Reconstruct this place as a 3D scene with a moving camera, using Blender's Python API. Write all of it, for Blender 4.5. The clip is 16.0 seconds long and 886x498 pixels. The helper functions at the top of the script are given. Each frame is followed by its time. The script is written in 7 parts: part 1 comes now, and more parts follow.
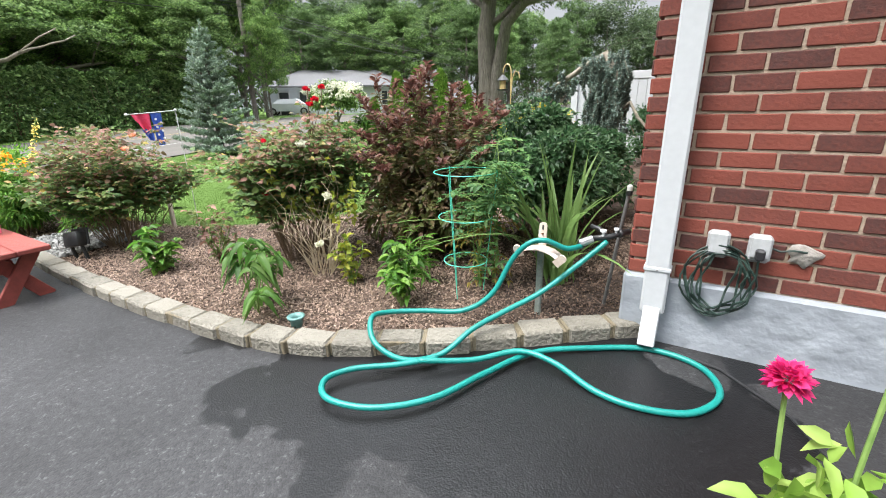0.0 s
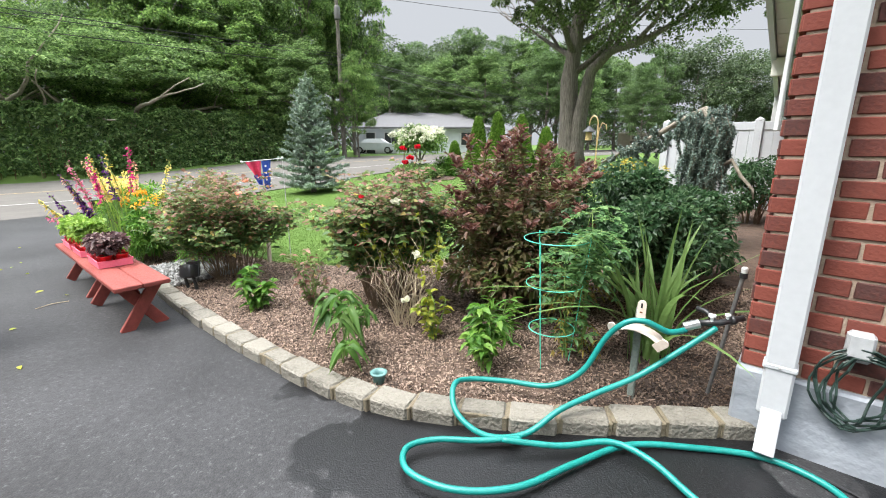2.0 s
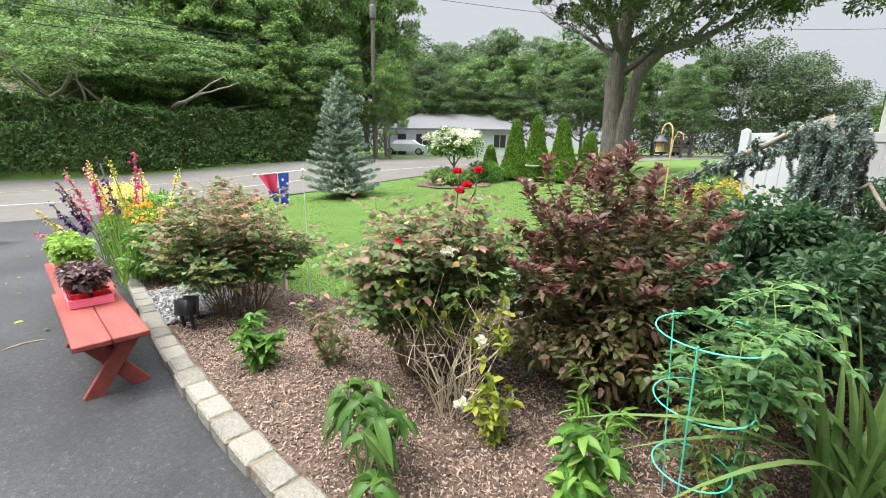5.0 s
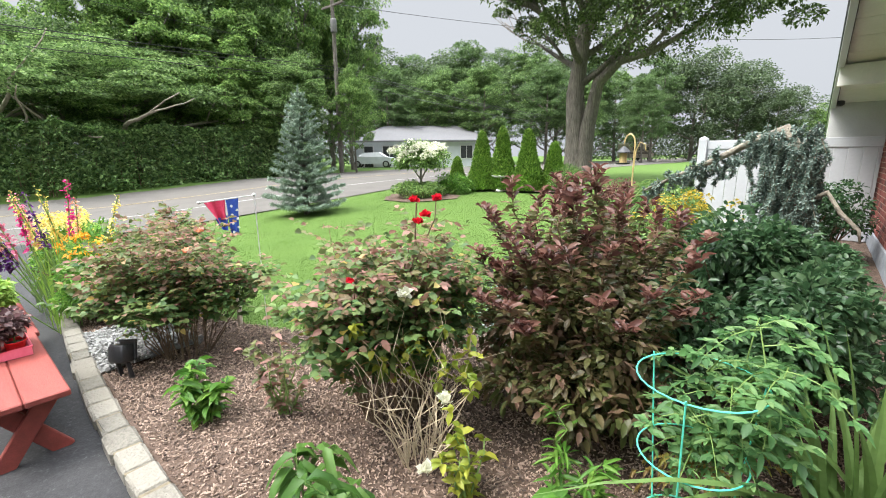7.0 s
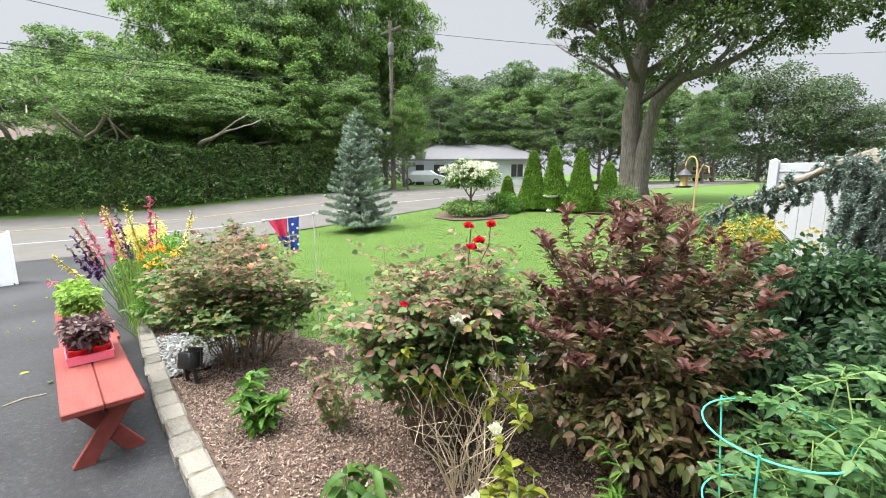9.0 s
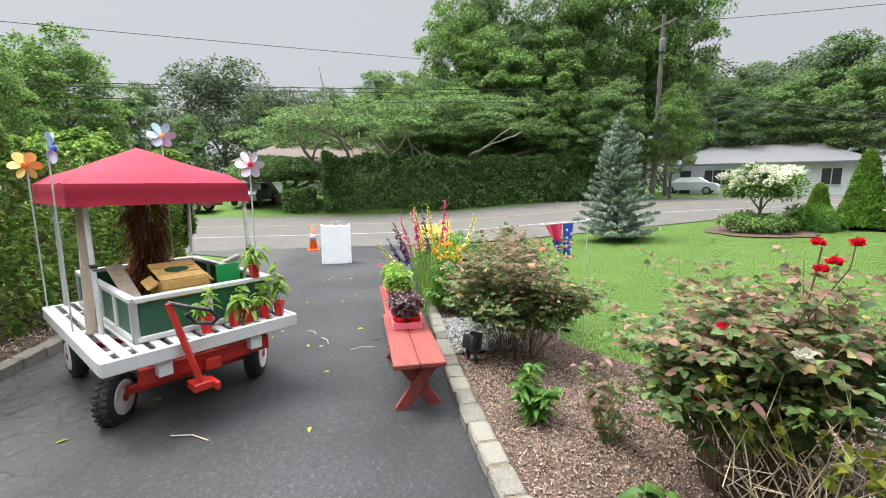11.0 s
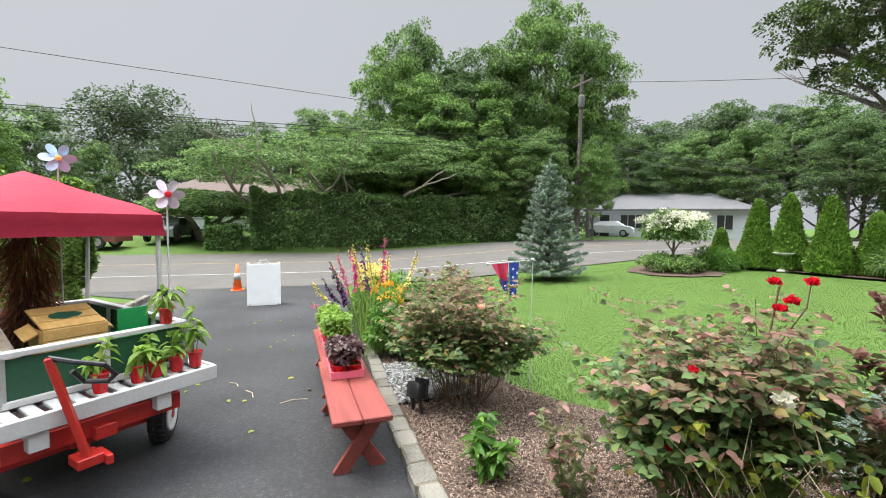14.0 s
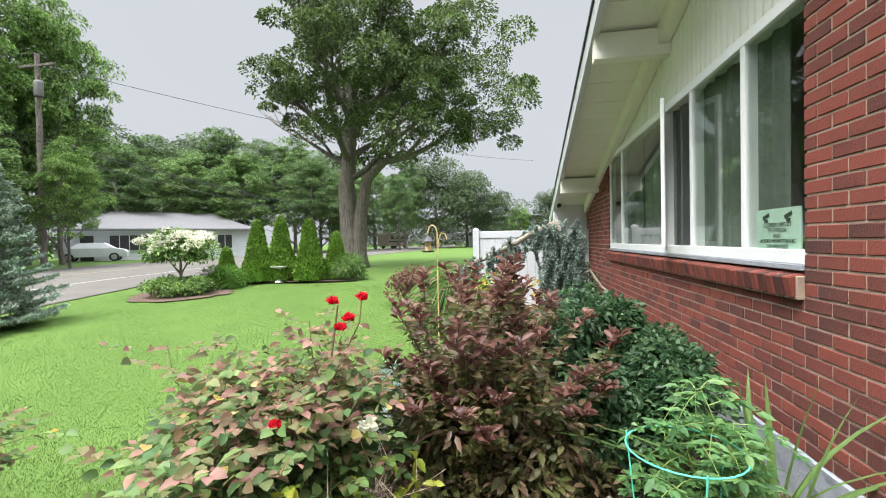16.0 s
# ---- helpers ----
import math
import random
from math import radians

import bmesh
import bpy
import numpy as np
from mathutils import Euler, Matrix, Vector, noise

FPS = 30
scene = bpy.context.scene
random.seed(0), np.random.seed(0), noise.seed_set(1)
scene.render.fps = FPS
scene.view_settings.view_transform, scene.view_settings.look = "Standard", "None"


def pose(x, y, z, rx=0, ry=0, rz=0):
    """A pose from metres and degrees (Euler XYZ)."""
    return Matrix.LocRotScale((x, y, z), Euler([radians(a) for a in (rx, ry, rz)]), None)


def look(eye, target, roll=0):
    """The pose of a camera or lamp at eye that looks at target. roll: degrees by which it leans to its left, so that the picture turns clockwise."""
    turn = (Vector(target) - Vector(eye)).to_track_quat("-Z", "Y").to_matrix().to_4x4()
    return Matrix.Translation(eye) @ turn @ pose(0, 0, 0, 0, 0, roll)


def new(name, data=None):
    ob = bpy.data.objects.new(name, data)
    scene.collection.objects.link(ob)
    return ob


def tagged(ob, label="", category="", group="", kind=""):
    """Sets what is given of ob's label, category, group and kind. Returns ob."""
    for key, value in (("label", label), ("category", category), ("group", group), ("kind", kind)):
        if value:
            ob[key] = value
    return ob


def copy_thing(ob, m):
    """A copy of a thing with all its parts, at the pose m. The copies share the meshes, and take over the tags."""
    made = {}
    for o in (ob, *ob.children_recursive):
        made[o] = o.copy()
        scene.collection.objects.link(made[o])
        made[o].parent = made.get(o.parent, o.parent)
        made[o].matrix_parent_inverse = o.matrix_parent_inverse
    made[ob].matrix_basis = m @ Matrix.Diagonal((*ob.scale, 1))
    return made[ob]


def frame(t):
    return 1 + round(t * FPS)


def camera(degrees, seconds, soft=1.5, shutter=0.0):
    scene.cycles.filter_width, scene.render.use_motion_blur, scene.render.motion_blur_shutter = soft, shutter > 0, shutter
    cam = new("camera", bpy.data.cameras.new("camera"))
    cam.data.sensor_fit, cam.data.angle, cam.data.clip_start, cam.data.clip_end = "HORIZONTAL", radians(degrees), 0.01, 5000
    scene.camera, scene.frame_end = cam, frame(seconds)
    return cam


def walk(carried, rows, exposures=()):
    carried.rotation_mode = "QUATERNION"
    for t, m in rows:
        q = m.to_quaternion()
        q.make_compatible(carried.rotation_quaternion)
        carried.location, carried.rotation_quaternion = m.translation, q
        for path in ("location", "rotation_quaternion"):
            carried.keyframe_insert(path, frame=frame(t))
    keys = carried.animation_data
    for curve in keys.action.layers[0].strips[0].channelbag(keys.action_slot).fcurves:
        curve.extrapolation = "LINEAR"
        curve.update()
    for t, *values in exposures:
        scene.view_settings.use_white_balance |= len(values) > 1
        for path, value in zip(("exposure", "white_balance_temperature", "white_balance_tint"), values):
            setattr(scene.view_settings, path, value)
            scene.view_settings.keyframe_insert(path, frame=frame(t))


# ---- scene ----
cam = camera(91.7, 16.0, soft=1.0)
PATH = [
    (0, (0.227, 0.122, 1.032), (-0.757, 1.742, 0.391), -1.3),
    (0.5, (0.212, 0.09, 1.066), (-0.893, 1.662, 0.512), -0.5),
    (1, (0.197, 0.089, 1.091), (-0.977, 1.629, 0.594), 0.1),
    (1.5, (0.172, 0.093, 1.123), (-1.048, 1.604, 0.646), 0.1),
    (2, (0.121, 0.11, 1.16), (-1.147, 1.583, 0.688), -0.1),
    (2.5, (0.045, 0.229, 1.179), (-1.269, 1.66, 0.705), 0.1),
    (3, (-0.039, 0.373, 1.208), (-1.391, 1.767, 0.734), 0.5),
    (3.5, (-0.131, 0.444, 1.213), (-1.511, 1.811, 0.738), 0.3),
    (4, (-0.312, 0.489, 1.228), (-1.69, 1.859, 0.755), 0.9),
    (6.5, (-0.671, 0.788, 1.296), (-1.977, 2.238, 0.856), -0.4),
    (7, (-0.668, 0.803, 1.318), (-1.939, 2.289, 0.896), -0.6),
    (7.5, (-0.66, 0.82, 1.338), (-1.901, 2.334, 0.929), -0.6),
    (8, (-0.659, 0.82, 1.356), (-1.897, 2.341, 0.965), -0.3),
    (8.5, (-0.661, 0.813, 1.363), (-1.965, 2.284, 0.996), -0.2),
    (9, (-0.682, 0.78, 1.357), (-2.122, 2.126, 1.015), -0.1),
    (9.5, (-0.709, 0.715, 1.346), (-2.337, 1.829, 1.02), -0.6),
    (10, (-0.739, 0.664, 1.347), (-2.527, 1.503, 1.029), -1.0),
    (10.2, (-0.752, 0.628, 1.347), (-2.586, 1.358, 1.027), -0.8),
    (12.5, (-0.757, 0.515, 1.353), (-2.737, 0.657, 1.111), -0.2),
    (13, (-0.774, 0.509, 1.346), (-2.751, 0.726, 1.142), 0.1),
    (13.5, (-0.777, 0.498, 1.323), (-2.741, 0.839, 1.162), 1.4),
    (14, (-0.946, 0.505, 1.328), (-2.821, 1.189, 1.208), 0.8),
    (14.5, (-1.099, 0.511, 1.309), (-2.698, 1.711, 1.254), 0.9),
    (15, (-1.21, 0.63, 1.319), (-2.354, 2.27, 1.283), 0.1),
    (15.5, (-1.275, 0.695, 1.33), (-1.924, 2.587, 1.293), -0.5),
    (16, (-1.332, 0.719, 1.338), (-1.67, 2.69, 1.303), -1.1),
]
walk(cam, [(t, look(eye, target, roll)) for t, eye, target, roll in PATH], [(0, 1.54), (2, 1.54), (4, 1.55), (8.5, 1.64), (10, 1.5), (12.5, 1.3), (14.3, 1.3), (16, 1.56)])

# ---- world and sun: an even overcast sky ----
world = bpy.data.worlds.new("overcast")
scene.world = world
world.use_nodes = True
wn, wl = world.node_tree.nodes, world.node_tree.links
wn.clear()
sky = wn.new("ShaderNodeTexSky")
sky.sky_type, sky.sun_disc = "NISHITA", False
sky.sun_elevation, sky.sun_rotation = radians(61), radians(215)
sky.air_density, sky.dust_density, sky.ozone_density = 1.0, 6.0, 1.0
hsv = wn.new("ShaderNodeHueSaturation")
hsv.inputs["Saturation"].default_value = 0.22
bgd = wn.new("ShaderNodeBackground")
wout = wn.new("ShaderNodeOutputWorld")
wl.new(sky.outputs[0], hsv.inputs["Color"])
# an overcast sky is about three times as bright overhead as at the horizon
tcw, sepw, rise = wn.new("ShaderNodeTexCoord"), wn.new("ShaderNodeSeparateXYZ"), wn.new("ShaderNodeMapRange")
rise.inputs["From Min"].default_value, rise.inputs["From Max"].default_value = 0.5, 1.0
rise.inputs["To Min"].default_value, rise.inputs["To Max"].default_value = 0.043, 0.46
wl.new(tcw.outputs["Generated"], sepw.inputs[0])
wl.new(sepw.outputs["Z"], rise.inputs["Value"])
wl.new(rise.outputs[0], bgd.inputs["Strength"])
veil = wn.new("ShaderNodeMixRGB")
veil.inputs[0].default_value, veil.inputs[2].default_value = 0.85, (5.7, 6.0, 6.45, 1)
wl.new(hsv.outputs[0], veil.inputs[1])
wl.new(veil.outputs[0], bgd.inputs["Color"])
wl.new(bgd.outputs[0], wout.inputs["Surface"])
sun = new("sun", bpy.data.lights.new("sun", "SUN"))
sun.data.energy, sun.data.angle, sun.data.color = 1.8, radians(25), (1.0, 0.97, 0.92)
sun.matrix_world = look((0, 0, 30), (9.5, 13.6, 0))


# ---- materials ----
def nodes_of(name):
    m = bpy.data.materials.new(name)
    m.use_nodes = True
    nt = m.node_tree
    return m, nt.nodes, nt.links, nt.nodes["Principled BSDF"]


def ramp(n, stops):
    r = n.new("ShaderNodeValToRGB")
    e = r.color_ramp.elements
    while len(e) < len(stops):
        e.new(0.5)
    for el, (p, c) in zip(e, stops):
        el.position, el.color = p, (*c, 1)
    return r


def surface(name, c1, c2, scale=8.0, rough=0.7, bump=0.2, fine=60.0, metal=0.0, island=False, vary=0.55, spec=0.5, stretch=None, dist=0.01):
    """A painted, stony, earthy or wooden surface: two colours over coarse noise, grain over fine noise, and bump."""
    m, n, l, b = nodes_of(name)
    tc = n.new("ShaderNodeTexCoord")
    vec = tc.outputs["Object"]
    if stretch:
        mp = n.new("ShaderNodeMapping")
        mp.inputs["Scale"].default_value = stretch
        l.new(vec, mp.inputs["Vector"])
        vec = mp.outputs[0]
    a, f = n.new("ShaderNodeTexNoise"), n.new("ShaderNodeTexNoise")
    a.inputs["Scale"].default_value, a.inputs["Detail"].default_value = scale, 6
    f.inputs["Scale"].default_value, f.inputs["Detail"].default_value = fine, 4
    l.new(vec, a.inputs["Vector"]), l.new(vec, f.inputs["Vector"])
    mixv = n.new("ShaderNodeMath")
    mixv.operation = "MULTIPLY_ADD"
    mixv.inputs[1].default_value, mixv.inputs[2].default_value = 0.45, 0.0
    l.new(f.outputs["Fac"], mixv.inputs[0])
    add = n.new("ShaderNodeMath")
    add.operation = "MULTIPLY_ADD"
    add.inputs[1].default_value = 0.55
    l.new(a.outputs["Fac"], add.inputs[0]), l.new(mixv.outputs[0], add.inputs[2])
    out = add.outputs[0]
    if island:
        src = n.new("ShaderNodeNewGeometry").outputs["Random Per Island"] if island == "island" else n.new("ShaderNodeObjectInfo").outputs["Random"]
        w = n.new("ShaderNodeMath")
        w.operation = "MULTIPLY_ADD"
        w.inputs[1].default_value = vary
        l.new(src, w.inputs[0])
        h = n.new("ShaderNodeMath")
        h.operation = "MULTIPLY_ADD"
        h.inputs[1].default_value, h.inputs[2].default_value = 1.25 - vary, (0.25 - vary / 2) * 0.4
        l.new(out, h.inputs[0])
        l.new(h.outputs[0], w.inputs[2])
        out = w.outputs[0]
    r = ramp(n, [(0.3, c1), (0.7, c2)])
    l.new(out, r.inputs[0])
    l.new(r.outputs[0], b.inputs["Base Color"])
    b.inputs["Roughness"].default_value, b.inputs["Metallic"].default_value = rough, metal
    b.inputs["Specular IOR Level"].default_value = spec
    if bump:
        bp = n.new("ShaderNodeBump")
        bp.inputs["Strength"].default_value, bp.inputs["Distance"].default_value = bump, dist
        l.new(f.outputs["Fac"], bp.inputs["Height"])
        l.new(bp.outputs[0], b.inputs["Normal"])
    return m


def leafy(name, stops, rough=0.5, through_=0.5, spec=0.4, broad=0.8):
    """Leaves or petals: a colour for each leaf out of a range, slightly translucent."""
    m, n, l, b = nodes_of(name)
    g = n.new("ShaderNodeNewGeometry")
    r = ramp(n, stops)
    l.new(g.outputs["Random Per Island"], r.inputs[0])
    tc = n.new("ShaderNodeTexCoord")
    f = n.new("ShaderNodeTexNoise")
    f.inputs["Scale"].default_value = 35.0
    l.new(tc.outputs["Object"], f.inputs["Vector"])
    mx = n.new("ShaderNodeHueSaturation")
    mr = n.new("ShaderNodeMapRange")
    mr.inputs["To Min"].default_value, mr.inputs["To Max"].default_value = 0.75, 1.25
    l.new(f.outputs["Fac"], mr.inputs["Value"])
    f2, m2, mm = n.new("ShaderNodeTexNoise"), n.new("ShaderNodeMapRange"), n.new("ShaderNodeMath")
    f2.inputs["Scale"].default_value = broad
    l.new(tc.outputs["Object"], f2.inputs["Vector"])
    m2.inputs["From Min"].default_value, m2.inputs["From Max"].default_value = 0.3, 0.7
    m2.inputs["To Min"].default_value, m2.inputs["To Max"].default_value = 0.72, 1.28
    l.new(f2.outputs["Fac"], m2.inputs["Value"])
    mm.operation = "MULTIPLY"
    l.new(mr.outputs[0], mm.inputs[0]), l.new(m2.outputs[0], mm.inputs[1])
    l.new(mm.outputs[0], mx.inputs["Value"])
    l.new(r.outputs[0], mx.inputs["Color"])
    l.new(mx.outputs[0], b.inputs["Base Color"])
    b.inputs["Roughness"].default_value = rough
    b.inputs["Specular IOR Level"].default_value = spec
    t = n.new("ShaderNodeBsdfTranslucent")
    l.new(mx.outputs[0], t.inputs["Color"])
    s = n.new("ShaderNodeMixShader")
    s.inputs[0].default_value = through_
    l.new(b.outputs[0], s.inputs[1]), l.new(t.outputs[0], s.inputs[2])
    l.new(s.outputs[0], n["Material Output"].inputs["Surface"])
    return m


def glassy(name):
    """Clear window glass: see-through, with a gloss that grows at grazing angles."""
    m, n, l, b = nodes_of(name)
    t, g, s, lw = n.new("ShaderNodeBsdfTransparent"), n.new("ShaderNodeBsdfGlossy"), n.new("ShaderNodeMixShader"), n.new("ShaderNodeLayerWeight")
    t.inputs["Color"].default_value = (0.9, 0.95, 0.92, 1)
    g.inputs["Roughness"].default_value = 0.02
    lw.inputs["Blend"].default_value = 0.5
    pw, ad = n.new("ShaderNodeMath"), n.new("ShaderNodeMath")
    pw.operation, pw.inputs[1].default_value = "POWER", 4.0
    ad.operation, ad.inputs[1].default_value, ad.inputs[2].default_value = "MULTIPLY_ADD", 0.7, 0.09
    l.new(lw.outputs["Facing"], pw.inputs[0]), l.new(pw.outputs[0], ad.inputs[0]), l.new(ad.outputs[0], s.inputs[0])
    l.new(t.outputs[0], s.inputs[1]), l.new(g.outputs[0], s.inputs[2])
    l.new(s.outputs[0], n["Material Output"].inputs["Surface"])
    return m


M = {}
M["lawn"] = surface("lawn", (0.064, 0.113, 0.026), (0.092, 0.152, 0.036), 0.9, 0.9, 0.5, 90, spec=0.1)
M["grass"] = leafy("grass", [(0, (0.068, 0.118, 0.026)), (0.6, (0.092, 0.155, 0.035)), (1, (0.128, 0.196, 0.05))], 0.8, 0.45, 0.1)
M["mulch"] = surface("mulch", (0.045, 0.028, 0.02), (0.16, 0.105, 0.075), 14, 0.95, 0.9, 70, dist=0.03)
M["chip"] = surface("chip", (0.045, 0.03, 0.023), (0.37, 0.27, 0.21), 20, 0.9, 0.4, 150, island="island", vary=0.7)
M["gravel"] = surface("gravel", (0.10, 0.10, 0.098), (0.30, 0.30, 0.29), 20, 0.9, 0.2, 150, island="island")
M["road"] = surface("road", (0.085, 0.079, 0.072), (0.125, 0.116, 0.105), 1.5, 0.95, 0.2, 150, spec=0.2)
M["line"] = surface("line", (0.25, 0.25, 0.24), (0.36, 0.36, 0.34), 8, 0.8, 0.1, 60)
M["line_y"] = surface("line_y", (0.22, 0.16, 0.06), (0.3, 0.22, 0.09), 8, 0.8, 0.1, 60)
M["kerb"] = surface("kerb", (0.075, 0.069, 0.056), (0.205, 0.19, 0.158), 9, 0.9, 0.8, 60, island="object", vary=0.3, dist=0.02)
M["mortar_k"] = surface("mortar_k", (0.10, 0.083, 0.055), (0.19, 0.158, 0.105), 20, 0.95, 0.5, 80)
M["brick"] = surface("brick", (0.07, 0.026, 0.022), (0.195, 0.047, 0.031), 6, 0.85, 0.3, 90, island="object", vary=0.6)
M["mortar"] = surface("mortar", (0.29, 0.215, 0.16), (0.41, 0.32, 0.25), 10, 0.95, 0.5, 90)
M["whitewash"] = surface("whitewash", (0.23, 0.25, 0.28), (0.32, 0.345, 0.38), 5, 0.7, 0.7, 9, dist=0.03)
M["white"] = surface("white", (0.48, 0.48, 0.47), (0.6, 0.6, 0.59), 6, 0.5, 0.08, 60)
M["cream"] = surface("cream", (0.68, 0.68, 0.61), (0.78, 0.77, 0.70), 3, 0.6, 0.1, 40)
M["vinyl"] = surface("vinyl", (0.45, 0.465, 0.485), (0.52, 0.535, 0.555), 1.0, 0.4, 0.02, 40)
M["red_wood"] = surface("red_wood", (0.15, 0.026, 0.02), (0.30, 0.058, 0.044), 3, 0.6, 0.5, 40, stretch=(1, 9, 9))
M["red_metal"] = surface("red_metal", (0.36, 0.016, 0.012), (0.5, 0.028, 0.02), 6, 0.4, 0.1, 60)
M["red_plastic"] = surface("red_plastic", (0.6, 0.012, 0.015), (0.75, 0.025, 0.03), 6, 0.3, 0.02, 60)
M["pink_plastic"] = surface("pink_plastic", (0.75, 0.12, 0.2), (0.85, 0.2, 0.28), 6, 0.4, 0.02, 60)
M["canopy"] = surface("canopy", (0.28, 0.014, 0.034), (0.37, 0.022, 0.048), 3, 0.8, 0.3, 25, spec=0.25)
M["green_panel"] = surface("green_panel", (0.01, 0.06, 0.03), (0.02, 0.10, 0.05), 4, 0.5, 0.1, 50)
M["rubber"] = surface("rubber", (0.012, 0.012, 0.012), (0.035, 0.034, 0.033), 20, 0.8, 0.4, 120)
M["black"] = surface("black", (0.012, 0.012, 0.013), (0.03, 0.03, 0.032), 8, 0.4, 0.1, 60)
M["wood"] = surface("wood", (0.50, 0.27, 0.075), (0.70, 0.43, 0.15), 4, 0.6, 0.3, 40, stretch=(1, 8, 8))
M["grey_wood"] = surface("grey_wood", (0.30, 0.235, 0.17), (0.50, 0.41, 0.32), 4, 0.8, 0.4, 40, stretch=(8, 8, 1))
M["bark"] = surface("bark", (0.055, 0.047, 0.04), (0.34, 0.30, 0.26), 5, 0.95, 1.0, 14, stretch=(5, 5, 0.45), dist=0.12)
M["bark_pale"] = surface("bark_pale", (0.14, 0.12, 0.09), (0.36, 0.32, 0.26), 5, 0.95, 0.8, 22, dist=0.03)
M["twig"] = surface("twig", (0.10, 0.065, 0.04), (0.24, 0.17, 0.11), 20, 0.9, 0.3, 80)
M["cane"] = surface("cane", (0.36, 0.28, 0.18), (0.55, 0.46, 0.33), 20, 0.9, 0.3, 80)
M["hose"] = surface("hose", (0.0, 0.15, 0.13), (0.012, 0.25, 0.22), 5, 0.4, 0.15, 60)
M["cord"] = surface("cord", (0.008, 0.02, 0.016), (0.02, 0.045, 0.035), 8, 0.5, 0.1, 60)
M["grey"] = surface("grey", (0.32, 0.33, 0.34), (0.46, 0.47, 0.48), 8, 0.5, 0.1, 60)
M["steel"] = surface("steel", (0.3, 0.3, 0.31), (0.5, 0.5, 0.5), 10, 0.35, 0.1, 60, metal=0.8)
M["beige"] = surface("beige", (0.55, 0.45, 0.38), (0.72, 0.62, 0.54), 10, 0.6, 0.1, 60)
M["teal"] = surface("teal", (0.07, 0.16, 0.15), (0.15, 0.30, 0.28), 10, 0.5, 0.1, 60)
M["wire_green"] = surface("wire_green", (0.06, 0.45, 0.32), (0.12, 0.62, 0.46), 10, 0.4, 0.05, 60)
M["brass"] = surface("brass", (0.42, 0.30, 0.12), (0.6, 0.46, 0.22), 10, 0.5, 0.1, 60)
M["orange"] = surface("orange", (0.7, 0.13, 0.02), (0.85, 0.2, 0.04), 10, 0.5, 0.05, 60)
M["stone"] = surface("stone", (0.4, 0.4, 0.37), (0.6, 0.6, 0.56), 12, 0.9, 0.4, 90)
M["roof_brown"] = surface("roof_brown", (0.085, 0.06, 0.05), (0.15, 0.11, 0.095), 8, 0.9, 0.4, 40)
M["roof_grey"] = surface("roof_grey", (0.10, 0.10, 0.105), (0.15, 0.15, 0.155), 8, 0.9, 0.3, 40)
M["siding"] = surface("siding", (0.45, 0.47, 0.5), (0.56, 0.58, 0.61), 2, 0.7, 0.1, 30)
M["tan"] = surface("tan", (0.42, 0.36, 0.28), (0.55, 0.48, 0.4), 3, 0.8, 0.1, 30)
M["dark"] = surface("dark", (0.012, 0.014, 0.015), (0.035, 0.04, 0.04), 4, 0.3, 0.05, 30)
M["curtain"] = surface("curtain", (0.07, 0.085, 0.07), (0.15, 0.17, 0.145), 2, 0.9, 0.1, 30)
M["room"] = surface("room", (0.10, 0.11, 0.10), (0.18, 0.19, 0.175), 2, 0.9, 0.05, 30)
M["glass"] = glassy("glass")
M["blue"] = surface("blue", (0.02, 0.06, 0.35), (0.05, 0.12, 0.5), 8, 0.7, 0.1, 60)
M["pale_blue"] = surface("pale_blue", (0.35, 0.5, 0.75), (0.6, 0.72, 0.85), 8, 0.5, 0.05, 60)
M["yellow"] = surface("yellow", (0.8, 0.5, 0.12), (0.9, 0.65, 0.25), 8, 0.5, 0.05, 60)
M["car_grey"] = surface("car_grey", (0.18, 0.2, 0.21), (0.24, 0.26, 0.27), 4, 0.25, 0.02, 60, metal=0.5)
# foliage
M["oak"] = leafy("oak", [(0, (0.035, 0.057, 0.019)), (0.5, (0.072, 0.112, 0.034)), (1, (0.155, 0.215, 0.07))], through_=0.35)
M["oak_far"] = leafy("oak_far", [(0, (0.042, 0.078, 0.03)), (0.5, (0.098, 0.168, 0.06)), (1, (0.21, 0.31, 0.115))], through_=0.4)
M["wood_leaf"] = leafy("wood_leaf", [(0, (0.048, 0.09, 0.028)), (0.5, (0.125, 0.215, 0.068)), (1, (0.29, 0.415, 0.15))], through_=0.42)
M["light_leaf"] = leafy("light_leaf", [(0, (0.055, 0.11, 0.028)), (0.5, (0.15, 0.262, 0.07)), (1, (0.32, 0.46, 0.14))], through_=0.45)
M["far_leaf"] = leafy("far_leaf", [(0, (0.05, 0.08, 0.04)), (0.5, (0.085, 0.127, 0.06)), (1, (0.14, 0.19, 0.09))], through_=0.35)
M["hedge"] = leafy("hedge", [(0, (0.05, 0.105, 0.035)), (0.5, (0.135, 0.24, 0.075)), (1, (0.32, 0.46, 0.17))], through_=0.4)
M["hedge_light"] = leafy("hedge_light", [(0, (0.05, 0.115, 0.02)), (0.5, (0.145, 0.25, 0.045)), (1, (0.31, 0.43, 0.09))])
M["spruce"] = leafy("spruce", [(0, (0.11, 0.165, 0.12)), (0.5, (0.25, 0.325, 0.255)), (1, (0.47, 0.55, 0.455))], rough=0.6, through_=0.2)
M["cedar"] = leafy("cedar", [(0, (0.095, 0.145, 0.12)), (0.5, (0.19, 0.26, 0.22)), (1, (0.34, 0.42, 0.37))], rough=0.6, through_=0.15)
